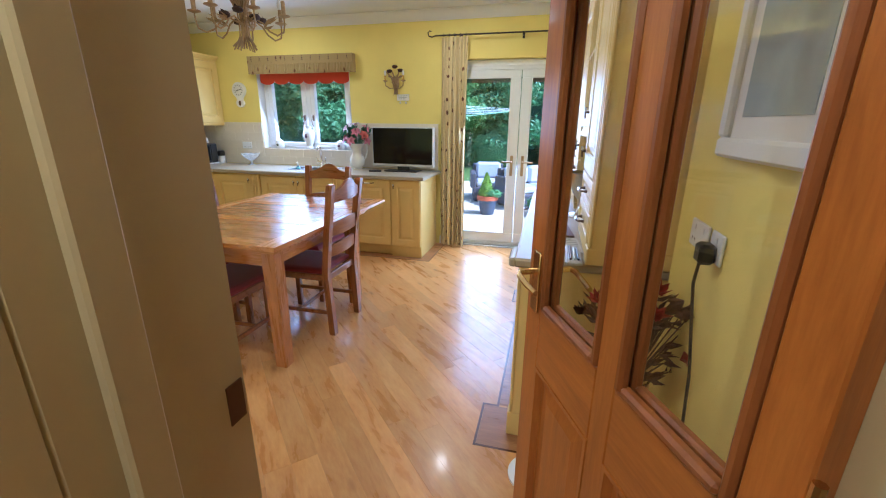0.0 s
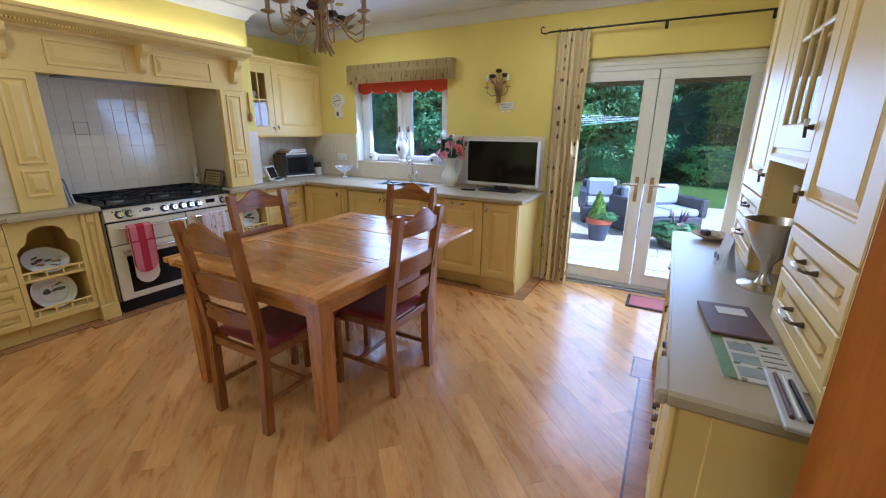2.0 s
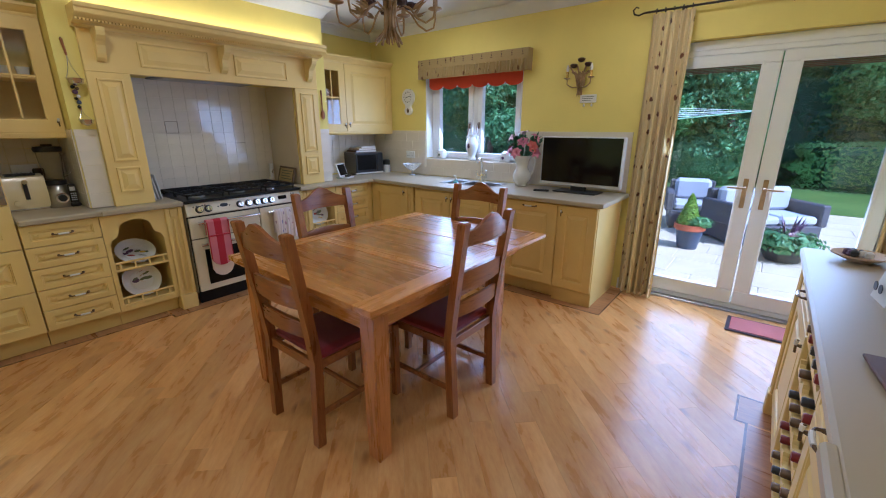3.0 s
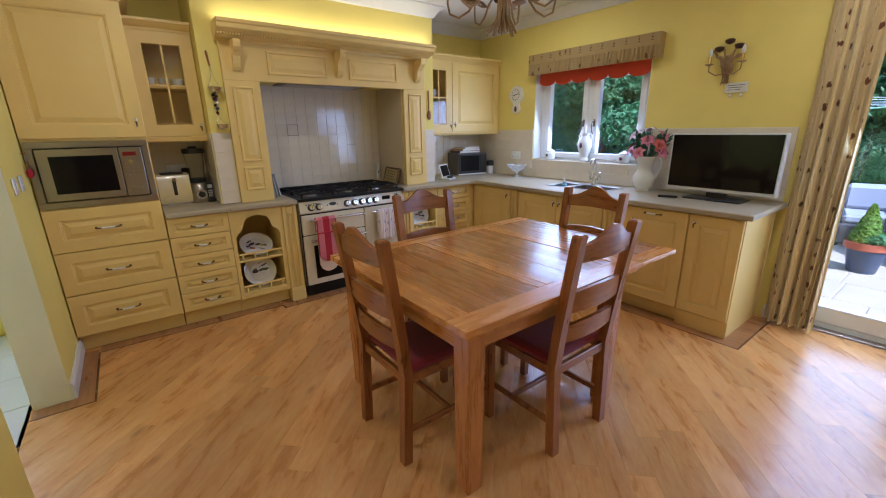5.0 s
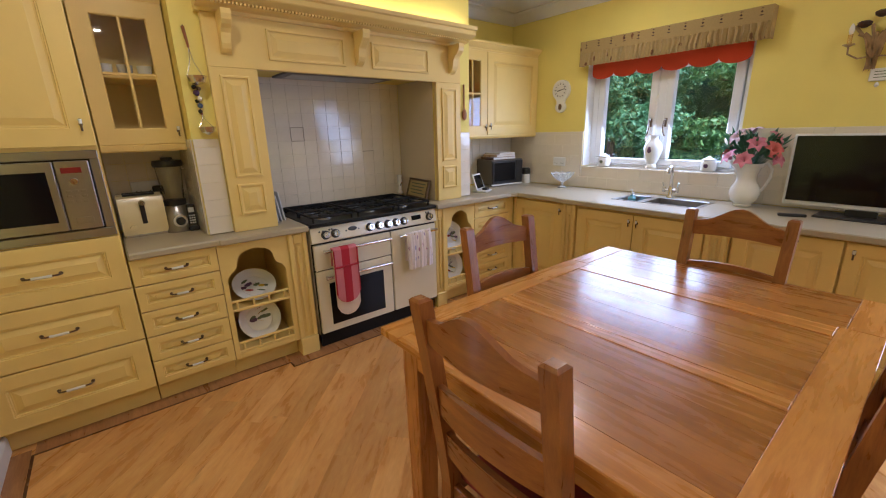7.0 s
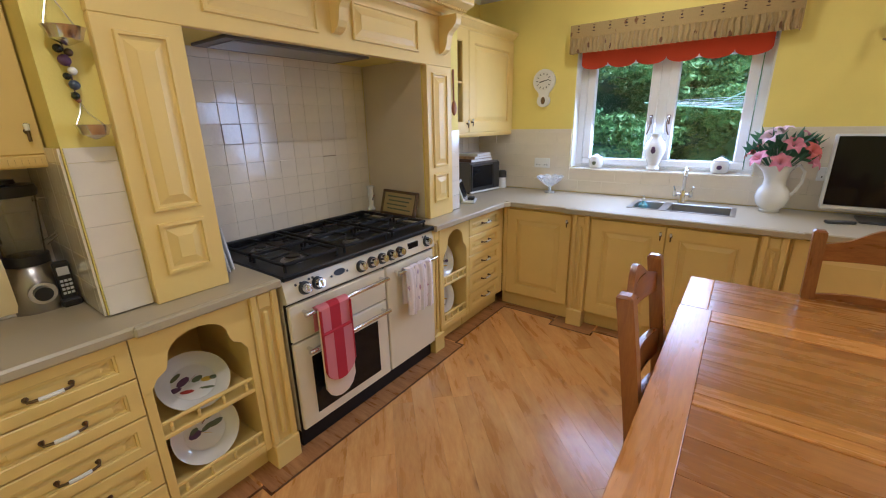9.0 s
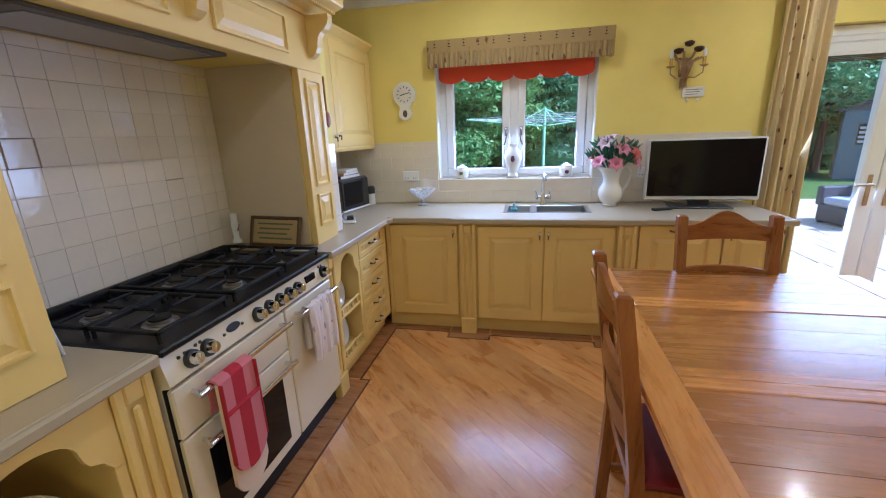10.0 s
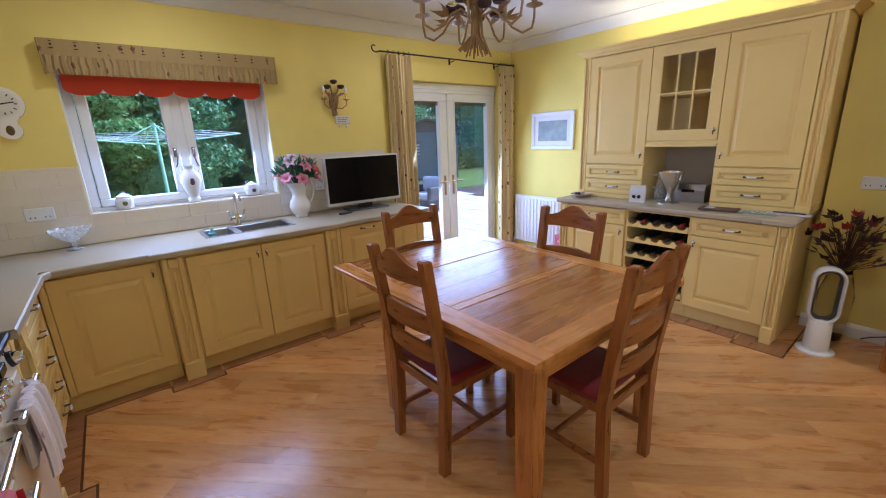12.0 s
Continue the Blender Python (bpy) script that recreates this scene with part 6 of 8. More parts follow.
bl2 = thing("roller_blind", (-3.06, 5.08, 1.90), "terracotta red roller blind with a scalloped edge", "blind")
out = [(-0.615, 0.16), (-0.615, 0.03)]
for k in range(6):
    cx = -0.615 + 1.23 * (k + 0.5) / 6
    for i in range(1, 9):
        a = math.pi * i / 9
        out.append((cx - 0.1025 * math.cos(a), 0.03 - 0.045 * math.sin(a)))
    out.append((-0.615 + 1.23 * (k + 1) / 6, 0.03))
out.append((0.615, 0.16))
bm = bmesh.new()
prism(bm, out, -0.002, 0.002)
part("fabric", bm, "red_blind", bl2)
bm = bmesh.new()
tube(bm, [(-0.62, 0.0, 0.14), (0.62, 0.0, 0.14)], 0.02, 12)
part("roller", bm, "red_blind", bl2, smooth=True)

# wall sconce with poppies, and a little hanging plaque
sc = thing("wall_sconce", (-1.83, NORTH, 1.865), "antique metal flower wall sconce with two candle lamps", "wall light")
rnd = random.Random(7)
bm = bmesh.new()
lathe(bm, [(0.035, 0.0), (0.03, 0.012)], seg=14)
bmesh.ops.transform(bm, matrix=Matrix.Rotation(radians(90), 4, "X") @ Matrix.Diagonal((1, 1.8, 1, 1)), verts=bm.verts)
for k in range(9):
    a = (k - 4) * 0.13
    tube(bm, [(0.01 * (k - 4) * 0.4, -0.012, -0.11), (0.01 * (k - 4) * 0.5, -0.03, -0.03), (0.09 * math.sin(a), -0.04, 0.06), (0.2 * math.sin(a), -0.05, 0.10 + 0.03 * math.cos(k * 2.1))], 0.006, 6, 0.009)
leaf_blades(bm, (0, -0.03, -0.06), (0, -0.2, 1), 10, 0.13, 0.03, rnd, 0.5)
leaf_blades(bm, (0, -0.03, -0.05), (0, -0.2, -1), 7, 0.08, 0.016, rnd, 0.3)
part("sheaf", bm, "antique_metal", sc)
for x, z in ((-0.06, 0.135), (0.005, 0.18), (0.07, 0.14)):
    bm = bmesh.new()
    lathe(bm, [(0.012, -0.02), (0.03, -0.008), (0.033, 0.008), (0.02, 0.016), (0.006, 0.018)], (x, -0.055, z), 12)
    part("poppy", bm, "petal_dark", sc, "dark brown metal poppy")
for s in (-1, 1):
    bm = bmesh.new()
    tube(bm, [(0, -0.03, -0.04), (s * 0.06, -0.06, -0.05), (s * 0.105, -0.07, -0.02), (s * 0.108, -0.07, 0.02)], 0.005, 7)
    lathe(bm, [(0.01, 0.02), (0.03, 0.03), (0.028, 0.034), (0.008, 0.03)], (s * 0.108, -0.07, 0.0), 14)
    part("arm", bm, "antique_metal", sc, smooth=True)
    bm = bmesh.new()
    lathe(bm, [(0.011, 0.03), (0.011, 0.085)], (s * 0.108, -0.07, 0.0), 12)
    cn = part("candle_sleeve", bm, "brass", sc, smooth=True)
    bm = bmesh.new()
    lathe(bm, [(0.007, 0.085), (0.014, 0.105), (0.012, 0.125), (0.003, 0.145)], (s * 0.108, -0.07, 0.0), 12)
    part("bulb", bm, "ceramic", cn, smooth=True)
pq = thing("hanging_plaque", (-1.75, NORTH, 1.72), "small white plaque with fine lettering under the sconce", "plaque")
box_part("board", (-0.075, 0.075, -0.014, -0.002, -0.035, 0.035), "paper", pq, 0.004)
for r in range(3):
    box_part("line_of_writing", (-0.055, 0.055 - 0.012 * r, -0.0152, -0.014, 0.015 - r * 0.016, 0.019 - r * 0.016), "sage", pq, 0)
for s in (-1, 1):
    bm = bmesh.new()
    lathe(bm, [(0.004, -0.03), (0.012, -0.018), (0.004, 0.0)], (s * 0.035, -0.008, -0.04), 8)
    part("pendant", bm, "ceramic", pq)
socket((-3.95, NORTH - 0.009, 1.14), 0)
socket((-2.02, NORTH - 0.009, 1.14), 0)

# small microwave, books, photo stand and rice cooker in the corner
mo = thing("microwave", (-4.335, 4.67, 0.90), "compact dark microwave with a black window and white base strip", "microwave", rz=W - 8)
box_part("body", (-0.19, 0.19, 0.0, 0.255, 0.01, 0.22), "hood_grey", mo, 0.006)
d = box_part("door", (-0.185, 0.10, -0.014, -0.001, 0.02, 0.21), "black_plastic", mo, 0.004)
box_part("window", (-0.165, 0.085, -0.017, -0.014, 0.045, 0.195), "dark_glass", d, 0.002)
box_part("control_panel", (0.104, 0.185, -0.012, -0.001, 0.02, 0.21), "black_plastic", mo, 0.003)
box_part("base_strip", (-0.19, 0.19, -0.016, -0.0005, 0.006, 0.019), "ceramic", mo, 0.002, "white base strip")
mo.scale = (1.08, 1.08, 1.22)
for i in range(4):
    lathe_bm = bmesh.new()
    lathe(lathe_bm, [(0.012, 0), (0.012, 0.011)], ((-0.16, 0.16)[i % 2], (0.04, 0.22)[i // 2], 0), 8)
    part("foot", lathe_bm, "black_plastic", mo)
z = 1.169
for k, (w, t, mat) in enumerate(((0.30, 0.026, "leather_brown"), (0.27, 0.022, "book_print"), (0.25, 0.02, "paper"))):
    bk = thing("cook_book", (-4.45, 4.655 + 0.012 * k, z), ("brown", "tan printed", "pale")[k] + " cook book lying on the microwave", "book", "books on the microwave", W + 5 * k - 6)
    box_part("cover", (-w / 2, w / 2, -0.10, 0.10, 0, t), mat, bk, 0.002)
    box_part("pages", (-w / 2 + 0.004, w / 2 + 0.0008, -0.1006, 0.096, 0.003, t - 0.003), "paper", bk, 0)
    z += t
ps = thing("tablet_stand", (-4.215, 4.17, 0.90), "small black tablet on a white charging stand", "tablet", rz=W + 25)
box_part("base", (-0.07, 0.07, -0.07, 0.05, 0.0, 0.016), "silver_plastic", ps, 0.006)
box_part("shoe", (-0.03, 0.03, -0.06, -0.02, 0.016, 0.034), "black_plastic", ps, 0.004)
bm = bmesh.new()
quad_box(bm, -0.085, 0.085, -0.006, 0.006, 0.0, 0.13, 0.004)
bmesh.ops.transform(bm, matrix=Matrix.Translation((0, 0.0, 0.016)) @ Matrix.Rotation(radians(-20), 4, "X"), verts=bm.verts)
part("casing", bm, "ceramic", ps)
bm = bmesh.new()
quad_box(bm, -0.07, 0.07, -0.0085, -0.005, 0.014, 0.116)
bmesh.ops.transform(bm, matrix=Matrix.Translation((0, 0.0, 0.016)) @ Matrix.Rotation(radians(-20), 4, "X"), verts=bm.verts)
part("screen", bm, "screen", ps)
ps.scale = (1.2, 1.2, 1.2)
rc = thing("coffee_grinder", (-4.32, 4.955, 0.90), "small white and black coffee grinder in the corner", "grinder")
bm = bmesh.new()
lathe(bm, [(0.045, 0), (0.05, 0.01), (0.046, 0.10)], seg=18)
part("base", bm, "ceramic", rc, smooth=True)
bm = bmesh.new()
lathe(bm, [(0.047, 0.10), (0.047, 0.15), (0.035, 0.165)], seg=18)
part("lid", bm, "black_plastic", rc, smooth=True)

# ---- curtains and pole ----
pole = thing("curtain_pole", (-0.41, NORTH - 0.085, 2.335), "wrought iron curtain pole with curled ends", "curtain pole")
bm = bmesh.new()
tube(bm, [(-0.93, 0, 0), (0.96, 0, 0)], 0.008, 10)
part("rod", bm, "iron", pole, smooth=True)
for s, x in ((-1, -0.93),):
    bm = bmesh.new()
    tube(bm, [(x, 0, 0), (x - 0.04, 0, -0.012), (x - 0.075, 0, 0.0), (x - 0.085, 0, 0.03), (x - 0.065, 0, 0.05), (x - 0.045, 0, 0.04)], 0.007, 8, 0.005)
    part("finial", bm, "iron", pole, smooth=True)
for x in (-0.66, 0.0, 0.70):
    bm = bmesh.new()
    tube(bm, [(x, 0, 0.0), (x, 0, -0.014), (x, 0.05, -0.02), (x, 0.084, -0.02)], 0.005, 8)
    quad_box(bm, x - 0.012, x + 0.012, 0.078, 0.085, -0.045, 0.012, 0.002)
    part("bracket", bm, "iron", pole)
for x0, x1, seed in ((-1.27, -0.985, 2), (0.30, 0.565, 5)):
    cu = thing("curtain", (0, NORTH - 0.085, 0), "cream full-length curtain with brown embroidered sprigs, drawn back", "curtain", "curtains")
    rows = [(0.0, 2.318), (0.0, 2.24)] + [(0.0, 2.1 - 0.22 * k) for k in range(10)] + [(0.0, 0.015)]
    bm = bmesh.new()
    cloth(bm, x0, x1, rows, 5.0, 0.042, 110, seed, 0.005)
    part("drape", bm, "curtain_cloth", cu, smooth=True)
    for k in range(5):
        x = x0 + 0.02 + (x1 - x0 - 0.04) * k / 4
        bm = bmesh.new()
        tube(bm, arc((x, 0, 2.335), 0.016, 0, 360, 12, "yz"), 0.003, 6)
        part("ring", bm, "iron", cu)

mt2 = thing("door_mat", (-0.20, 4.82, 0.004), "dusky red door mat with a dark border", "mat")
box_part("border", (-0.20, 0.24, -0.17, 0.13, 0.0, 0.006), "mat_edge", mt2, 0.002)
box_part("mat_top", (-0.175, 0.215, -0.145, 0.105, 0.004, 0.011), "red_mat", mt2, 0.002)

rd = thing("radiator", (EAST - 0.03, 4.44, 0.17), "white ribbed panel radiator on the wall", "radiator", rz=-90)
bm = bmesh.new()
quad_box(bm, -0.46, 0.46, -0.04, 0.0, 0.0, 0.60, 0.008)
body = part("panel", bm, "radiator_white", rd)
for k in range(17):
    x = -0.425 + k * 0.053
    box_part("rib", (x - 0.017, x + 0.017, -0.052, -0.038, 0.03, 0.565), "radiator_white", body, 0.008)
for k in range(20):
    x = -0.44 + k * 0.0455
    box_part("grille_bar", (x, x + 0.036, -0.036, -0.004, 0.598, 0.603), "radiator_white", rd, 0)
bm = bmesh.new()
for x in (-0.40, 0.40):
    quad_box(bm, x - 0.02, x + 0.02, 0.0, 0.03, 0.1, 0.5)
part("wall_bracket", bm, "radiator_white", rd)
bm = bmesh.new()
tube(bm, [(-0.45, -0.02, 0.02), (-0.48, -0.02, 0.02), (-0.48, -0.02, -0.168)], 0.008, 8)
lathe(bm, [(0.018, 0), (0.02, 0.05), (0.014, 0.06)], (-0.48, -0.02, 0.02), 12)
part("valve", bm, "chrome", rd, smooth=True)


def picture(place, rz, w, h, mat, label, fr=0.05):
    p = thing("picture", place, label, "picture", "pictures", rz)
    bm = bmesh.new()
    for d in ((-w / 2, w / 2, -h / 2, -h / 2 + fr), (-w / 2, w / 2, h / 2 - fr, h / 2), (-w / 2, -w / 2 + fr, -h / 2 + fr, h / 2 - fr), (w / 2 - fr, w / 2, -h / 2 + fr, h / 2 - fr)):
        quad_box(bm, d[0], d[1], -0.028, -0.002, d[2], d[3], 0.008)
    part("frame", bm, "white_paint", p, "distressed white frame")
    box_part("mount", (-w / 2 + fr * 0.9, w / 2 - fr * 0.9, -0.012, -0.003, -h / 2 + fr * 0.9, h / 2 - fr * 0.9), "paper", p, 0)
    box_part("print", (-w / 2 + fr * 2, w / 2 - fr * 2, -0.014, -0.012, -h / 2 + fr * 2, h / 2 - fr * 2), mat, p, 0)


picture((EAST - 0.001, 4.385, 1.55), -90, 0.60, 0.43, "print_grey", "white framed misty landscape print")
picture((PIER - 0.001, 1.345, 1.585), -90, 0.50, 0.46, "print_grey", "large white framed landscape print")

# ---- dresser against the east wall ----
E_ = -90
bf = -0.10


def dress_base(y0, w, label, name="base_cabinet"):
    return thing(name, (bf, y0, 0), label, "cabinet", "dresser base", E_)


u = dress_base(3.652, 0.58, "cream painted dresser base with a drawer over a door")
carcass(u, 0.58, 0.69, 0.12, 0.862)
pilaster(u, -0.085, -0.002, 0.862)
d = front("drawer", 0.0, 0.58, 0.715, 0.855, u, 0.045)
handle(d, 0.29, 0.785)
d = front("door", 0.0, 0.58, 0.125, 0.712, u, 0.07)
knob_drop(d, 0.545, 0.655)
plinth(u, 0, 0.58)
wr = dress_base(3.070, 0.528, "cream painted wine rack cabinet with scalloped shelves", "wine_rack")
hollow(wr, 0.528, 0.69, 0.12, 0.862, ())
plinth(wr, 0, 0.528)
ROWS_Z = [0.16, 0.30, 0.44, 0.58, 0.715]
for z in ROWS_Z:
    out = [(0.018, z), (0.018, z + 0.05)]
    for k in range(5):
        c = 0.018 + 0.492 * (k + 0.5) / 5
        for i in range(7):
            a = math.pi + math.pi * i / 6
            out.append((c + 0.037 * math.cos(a), z + 0.05 + 0.028 * math.sin(a)))
    out += [(0.51, z + 0.05), (0.51, z)]
    sb = bmesh.new()
    prism(sb, out, -0.018, 0.0)
    bmesh.ops.triangulate(sb, faces=[f for f in sb.faces if len(f.verts) > 4])
    part("scalloped_rail", sb, "cream", wr)
    box_part("shelf", (0.018, 0.51, 0.0, 0.66, z - 0.001, z + 0.014), "cream", wr, 0)
rnd = random.Random(11)
for z in ROWS_Z:
    for k in range(5):
        if rnd.random() < 0.12:
            continue
        yy = 3.070 - (0.018 + 0.492 * (k + 0.5) / 5)
        b = thing("wine_bottle", (bf - 0.005, yy, z + 0.022 + 0.037), "dark wine bottle lying in the rack", "bottle", "wine bottles", E_)
        bm = bmesh.new()
        prof = [(0.012, -0.02), (0.0145, -0.012), (0.0135, 0.06), (0.018, 0.085), (0.036, 0.12), (0.037, 0.29), (0.03, 0.295)]
        lathe(bm, prof, (0, 0, 0), 12)
        bmesh.ops.rotate(bm, cent=(0, 0, 0), matrix=Matrix.Rotation(radians(-90), 3, "X"), verts=bm.verts)
        part("bottle", bm, "bottle_glass", b, smooth=True)
        bm = bmesh.new()
        lathe(bm, [(0.013, -0.024), (0.0158, -0.02), (0.0152, 0.035), (0.0145, 0.036)], (0, 0, 0), 12)
        bmesh.ops.rotate(bm, cent=(0, 0, 0), matrix=Matrix.Rotation(radians(-90), 3, "X"), verts=bm.verts)
        part("capsule", bm, ("foil_red", "black_plastic", "bronze")[rnd.randrange(3)], b, smooth=True)
u = dress_base(2.540, 0.535, "cream painted dresser end base with a drawer over a door")
carcass(u, 0.535, 0.69, 0.12, 0.862)
pilaster(u, 0.538, 0.606, 0.862)
box_part("end_panel", (0.580, 0.610, 0.05, 0.69, 0.0, 0.862), "cream", u, 0.003)
d = front("drawer", 0.0, 0.535, 0.715, 0.855, u, 0.045)
handle(d, 0.27, 0.785)
d = front("door", 0.0, 0.535, 0.125, 0.712, u, 0.07)
knob_drop(d, 0.035, 0.655)
plinth(u, 0, 0.535)
wt = thing("worktop", (0, 0, 0), "beige grey stone-effect dresser worktop", "worktop", "worktops")
box_part("slab", (-0.150, EAST, 1.91, 3.77, 0.863, 0.903), "worktop", wt, 0.009)
box_part("breakfront", (-0.170, -0.14, 1.91, 2.09, 0.8635, 0.9025), "worktop", wt, 0.008)

up = thing("dresser_top", (0.152, 3.635, 0), "tall cream painted dresser top with doors, drawers and open niche", "cabinet", rz=E_)
bm = bmesh.new()
for b in ((0, 0.565, 0, 0.445, 0.904, 2.18), (1.115, 1.645, 0, 0.445, 0.904, 2.18), (0.565, 1.115, 0, 0.445, 2.15, 2.18), (0.565, 1.115, 0, 0.445, 1.40, 1.418), (0.565, 1.115, 0.425, 0.445, 0.904, 1.40), (0.565, 1.115, 0.435, 0.445, 1.418, 2.15)):
    quad_box(bm, *b)
part("body", bm, "cream", up)
box_part("niche_back", (0.566, 1.114, 0.418, 0.424, 0.904, 1.399), "worktop", up, 0)
box_part("shelf", (0.566, 1.114, 0.02, 0.43, 1.78, 1.796), "cream", up)
for x0, x1, kx in ((0.0, 0.565, 0.53), (1.115, 1.645, 1.15)):
    for z0, z1 in ((0.948, 1.080), (1.084, 1.216)):
        d = front("drawer", x0, x1, z0, z1, up, 0.045)
        handle(d, (x0 + x1) / 2, (z0 + z1) / 2, length=0.11)
    d = front("door", x0, x1, 1.222, 2.172, up, 0.075)
    knob_drop(d, kx, 1.31)
    box_part("base_rail", (x0, x1, -0.016, 0.0, 0.904, 0.945), "cream", up, 0.003)
glazed_door(up, 0.567, 1.113, 1.425, 2.172, 3, 2)
bm = bmesh.new()
sweep(bm, [(0, 0), (0.022, 0), (0.022, 0.016), (0.012, 0.03), (0.008, 0.05), (0, 0.05)], [(0.566, 0.0, 1.375), (1.114, 0.0, 1.375)])
part("pelmet", bm, "cream", up)
for x0, x1 in ((-0.075, -0.002), (1.648, 1.735)):
    w = x1 - x0
    post = box_part("pilaster", (x0, x1, -0.004, 0.445, 0.97, 2.18), "cream", up, 0)
    box_part("foot_block", (x0, x1, -0.022, 0.445, 0.904, 0.97), "cream", post, 0.004)
    for xa, xb in ((x0, x0 + w * 0.3), (x1 - w * 0.3, x1)):
        box_part("fillet", (xa, xb, -0.018, -0.004, 0.97, 2.18), "cream", post, 0.005)
    box_part("reed", (x0 + w * 0.42, x1 - w * 0.42, -0.013, -0.004, 1.0, 2.11), "cream", post, 0.004)
cornice(up, -0.078, 1.738, 2.181, 0.445, (True, True))

# things on the dresser
di = thing("dish", (0.04, 3.62, 0.903), "shallow pottery dish of dark trinkets", "dish")
bm = bmesh.new()
lathe(bm, [(0.04, 0), (0.045, 0.006), (0.10, 0.03), (0.098, 0.035), (0.04, 0.012)], seg=24)
part("dish", bm, "book_print", di, smooth=True)
rnd = random.Random(3)
for k in range(7):
    bm = bmesh.new()
    c = (rnd.uniform(-0.04, 0.04), rnd.uniform(-0.04, 0.04), 0.028)
    lathe(bm, [(0.006, -0.012), (0.018, -0.004), (0.016, 0.012), (0.005, 0.02)], c, 8, (1, rnd.uniform(0.6, 1)))
    part("trinket", bm, ("black_plastic", "silver_plastic", "plum")[k % 3], di, smooth=True)
cd = thing("table_card", (0.055, 3.06, 0.903), "white folded card with a small printed picture", "card", rz=E_ + 8)
for s in (-1, 1):
    bm = bmesh.new()
    quad_box(bm, -0.065, 0.065, -0.001, 0.001, 0, 0.15)
    bmesh.ops.transform(bm, matrix=Matrix.Translation((0, 0.028 * s, 0)) @ Matrix.Rotation(radians(11 * s), 4, "X"), verts=bm.verts)
    part("leaf", bm, "paper", cd)
bm = bmesh.new()
for x in (-0.02, 0.022):
    lathe(bm, [(0.016, 0), (0.016, 0.002)], (x, -0.036, 0.05), 12)
bmesh.ops.rotate(bm, cent=(0, -0.036, 0.05), matrix=Matrix.Rotation(radians(90), 3, "X"), verts=bm.verts)
part("printed_picture", bm, "black_plastic", cd)
go = thing("silver_goblet", (0.16, 2.84, 0.903), "tarnished metal goblet vase on a round foot", "vase")
bm = bmesh.new()
lathe(bm, [(0.085, 0), (0.085, 0.008), (0.03, 0.02), (0.016, 0.05), (0.02, 0.10), (0.05, 0.14), (0.085, 0.21), (0.105, 0.265), (0.10, 0.265), (0.075, 0.2), (0.03, 0.13)], seg=26)
part("goblet", bm, "silver", go, smooth=True)
ra = thing("radio", (0.36, 2.74, 0.903), "silver grey table radio in the dresser niche", "radio", rz=E_)
bm = bmesh.new()
prism_x(bm, [(-0.07, 0.0), (-0.075, 0.10), (-0.055, 0.15), (0.06, 0.15), (0.07, 0.0)], -0.13, 0.13)
part("casing", bm, "steel", ra, smooth=False)
box_part("display", (-0.05, 0.05, -0.079, -0.07, 0.085, 0.108), "screen", ra, 0.001)
lm = thing("glass_jug", (0.36, 3.0, 0.903), "pale glass decanter with a curved handle", "jug")
bm = bmesh.new()
lathe(bm, [(0.05, 0), (0.055, 0.01), (0.05, 0.1), (0.03, 0.16), (0.025, 0.21), (0.035, 0.23), (0.032, 0.23), (0.02, 0.2)], seg=20)
part("body", bm, "cut_glass", lm, smooth=True)
bm = bmesh.new()
tube(bm, [(0, 0.03, 0.21), (0, 0.085, 0.21), (0, 0.095, 0.14), (0, 0.05, 0.08)], 0.008, 8)
part("handle", bm, "cut_glass", lm, smooth=True)
for k, (px, py, w, h, mat, lab, cat, rz) in enumerate(((0.045, 2.165, 0.165, 0.235, "magazine_print", "glossy property magazine lying on the worktop", "magazine", 4), (0.02, 2.41, 0.15, 0.25, "leather_brown", "brown folder with a white label", "folder", 6))):
    mg2 = thing(cat, (px, py, 0.903 + 0.006 * k), lab, cat, rz=rz)
    box_part("cover", (-w / 2, w / 2, -h / 2, h / 2, 0, 0.006 + 0.004 * k), mat, mg2, 0.002)
    if k:
        box_part("label_card", (-0.03, 0.05, 0.03, 0.09, 0.0105, 0.0115), "paper", mg2, 0)
    else:
        box_part("colour_band", (-w / 2, -w / 2 + 0.03, -h / 2, h / 2, 0.0062, 0.0068), "paper_green", mg2, 0)
        for j in range(3):
            box_part("printed_photo", (-0.045, 0.015, -0.10 + j * 0.07, -0.05 + j * 0.07, 0.0062, 0.0068), "print_grey", mg2, 0)
        for j in range(6):
            box_part("line_of_writing", (0.024, 0.072, -0.09 + j * 0.03, -0.083 + j * 0.03, 0.0062, 0.0066), "sage", mg2, 0)
pt = thing("pen_tray", (0.09, 2.0, 0.903), "slim steel tray of pens against the drawers", "tray", rz=90)
box_part("tray", (-0.12, 0.12, -0.03, 0.03, 0, 0.012), "silver_plastic", pt, 0.003)
for k in range(3):
    bm = bmesh.new()
    tube(bm, [(-0.09, -0.015 + 0.015 * k, 0.018), (0.07 + 0.01 * k, -0.012 + 0.013 * k, 0.018)], 0.005, 7)
    part("pen", bm, ("black_plastic", "pvc", "leather_brown")[k], pt)

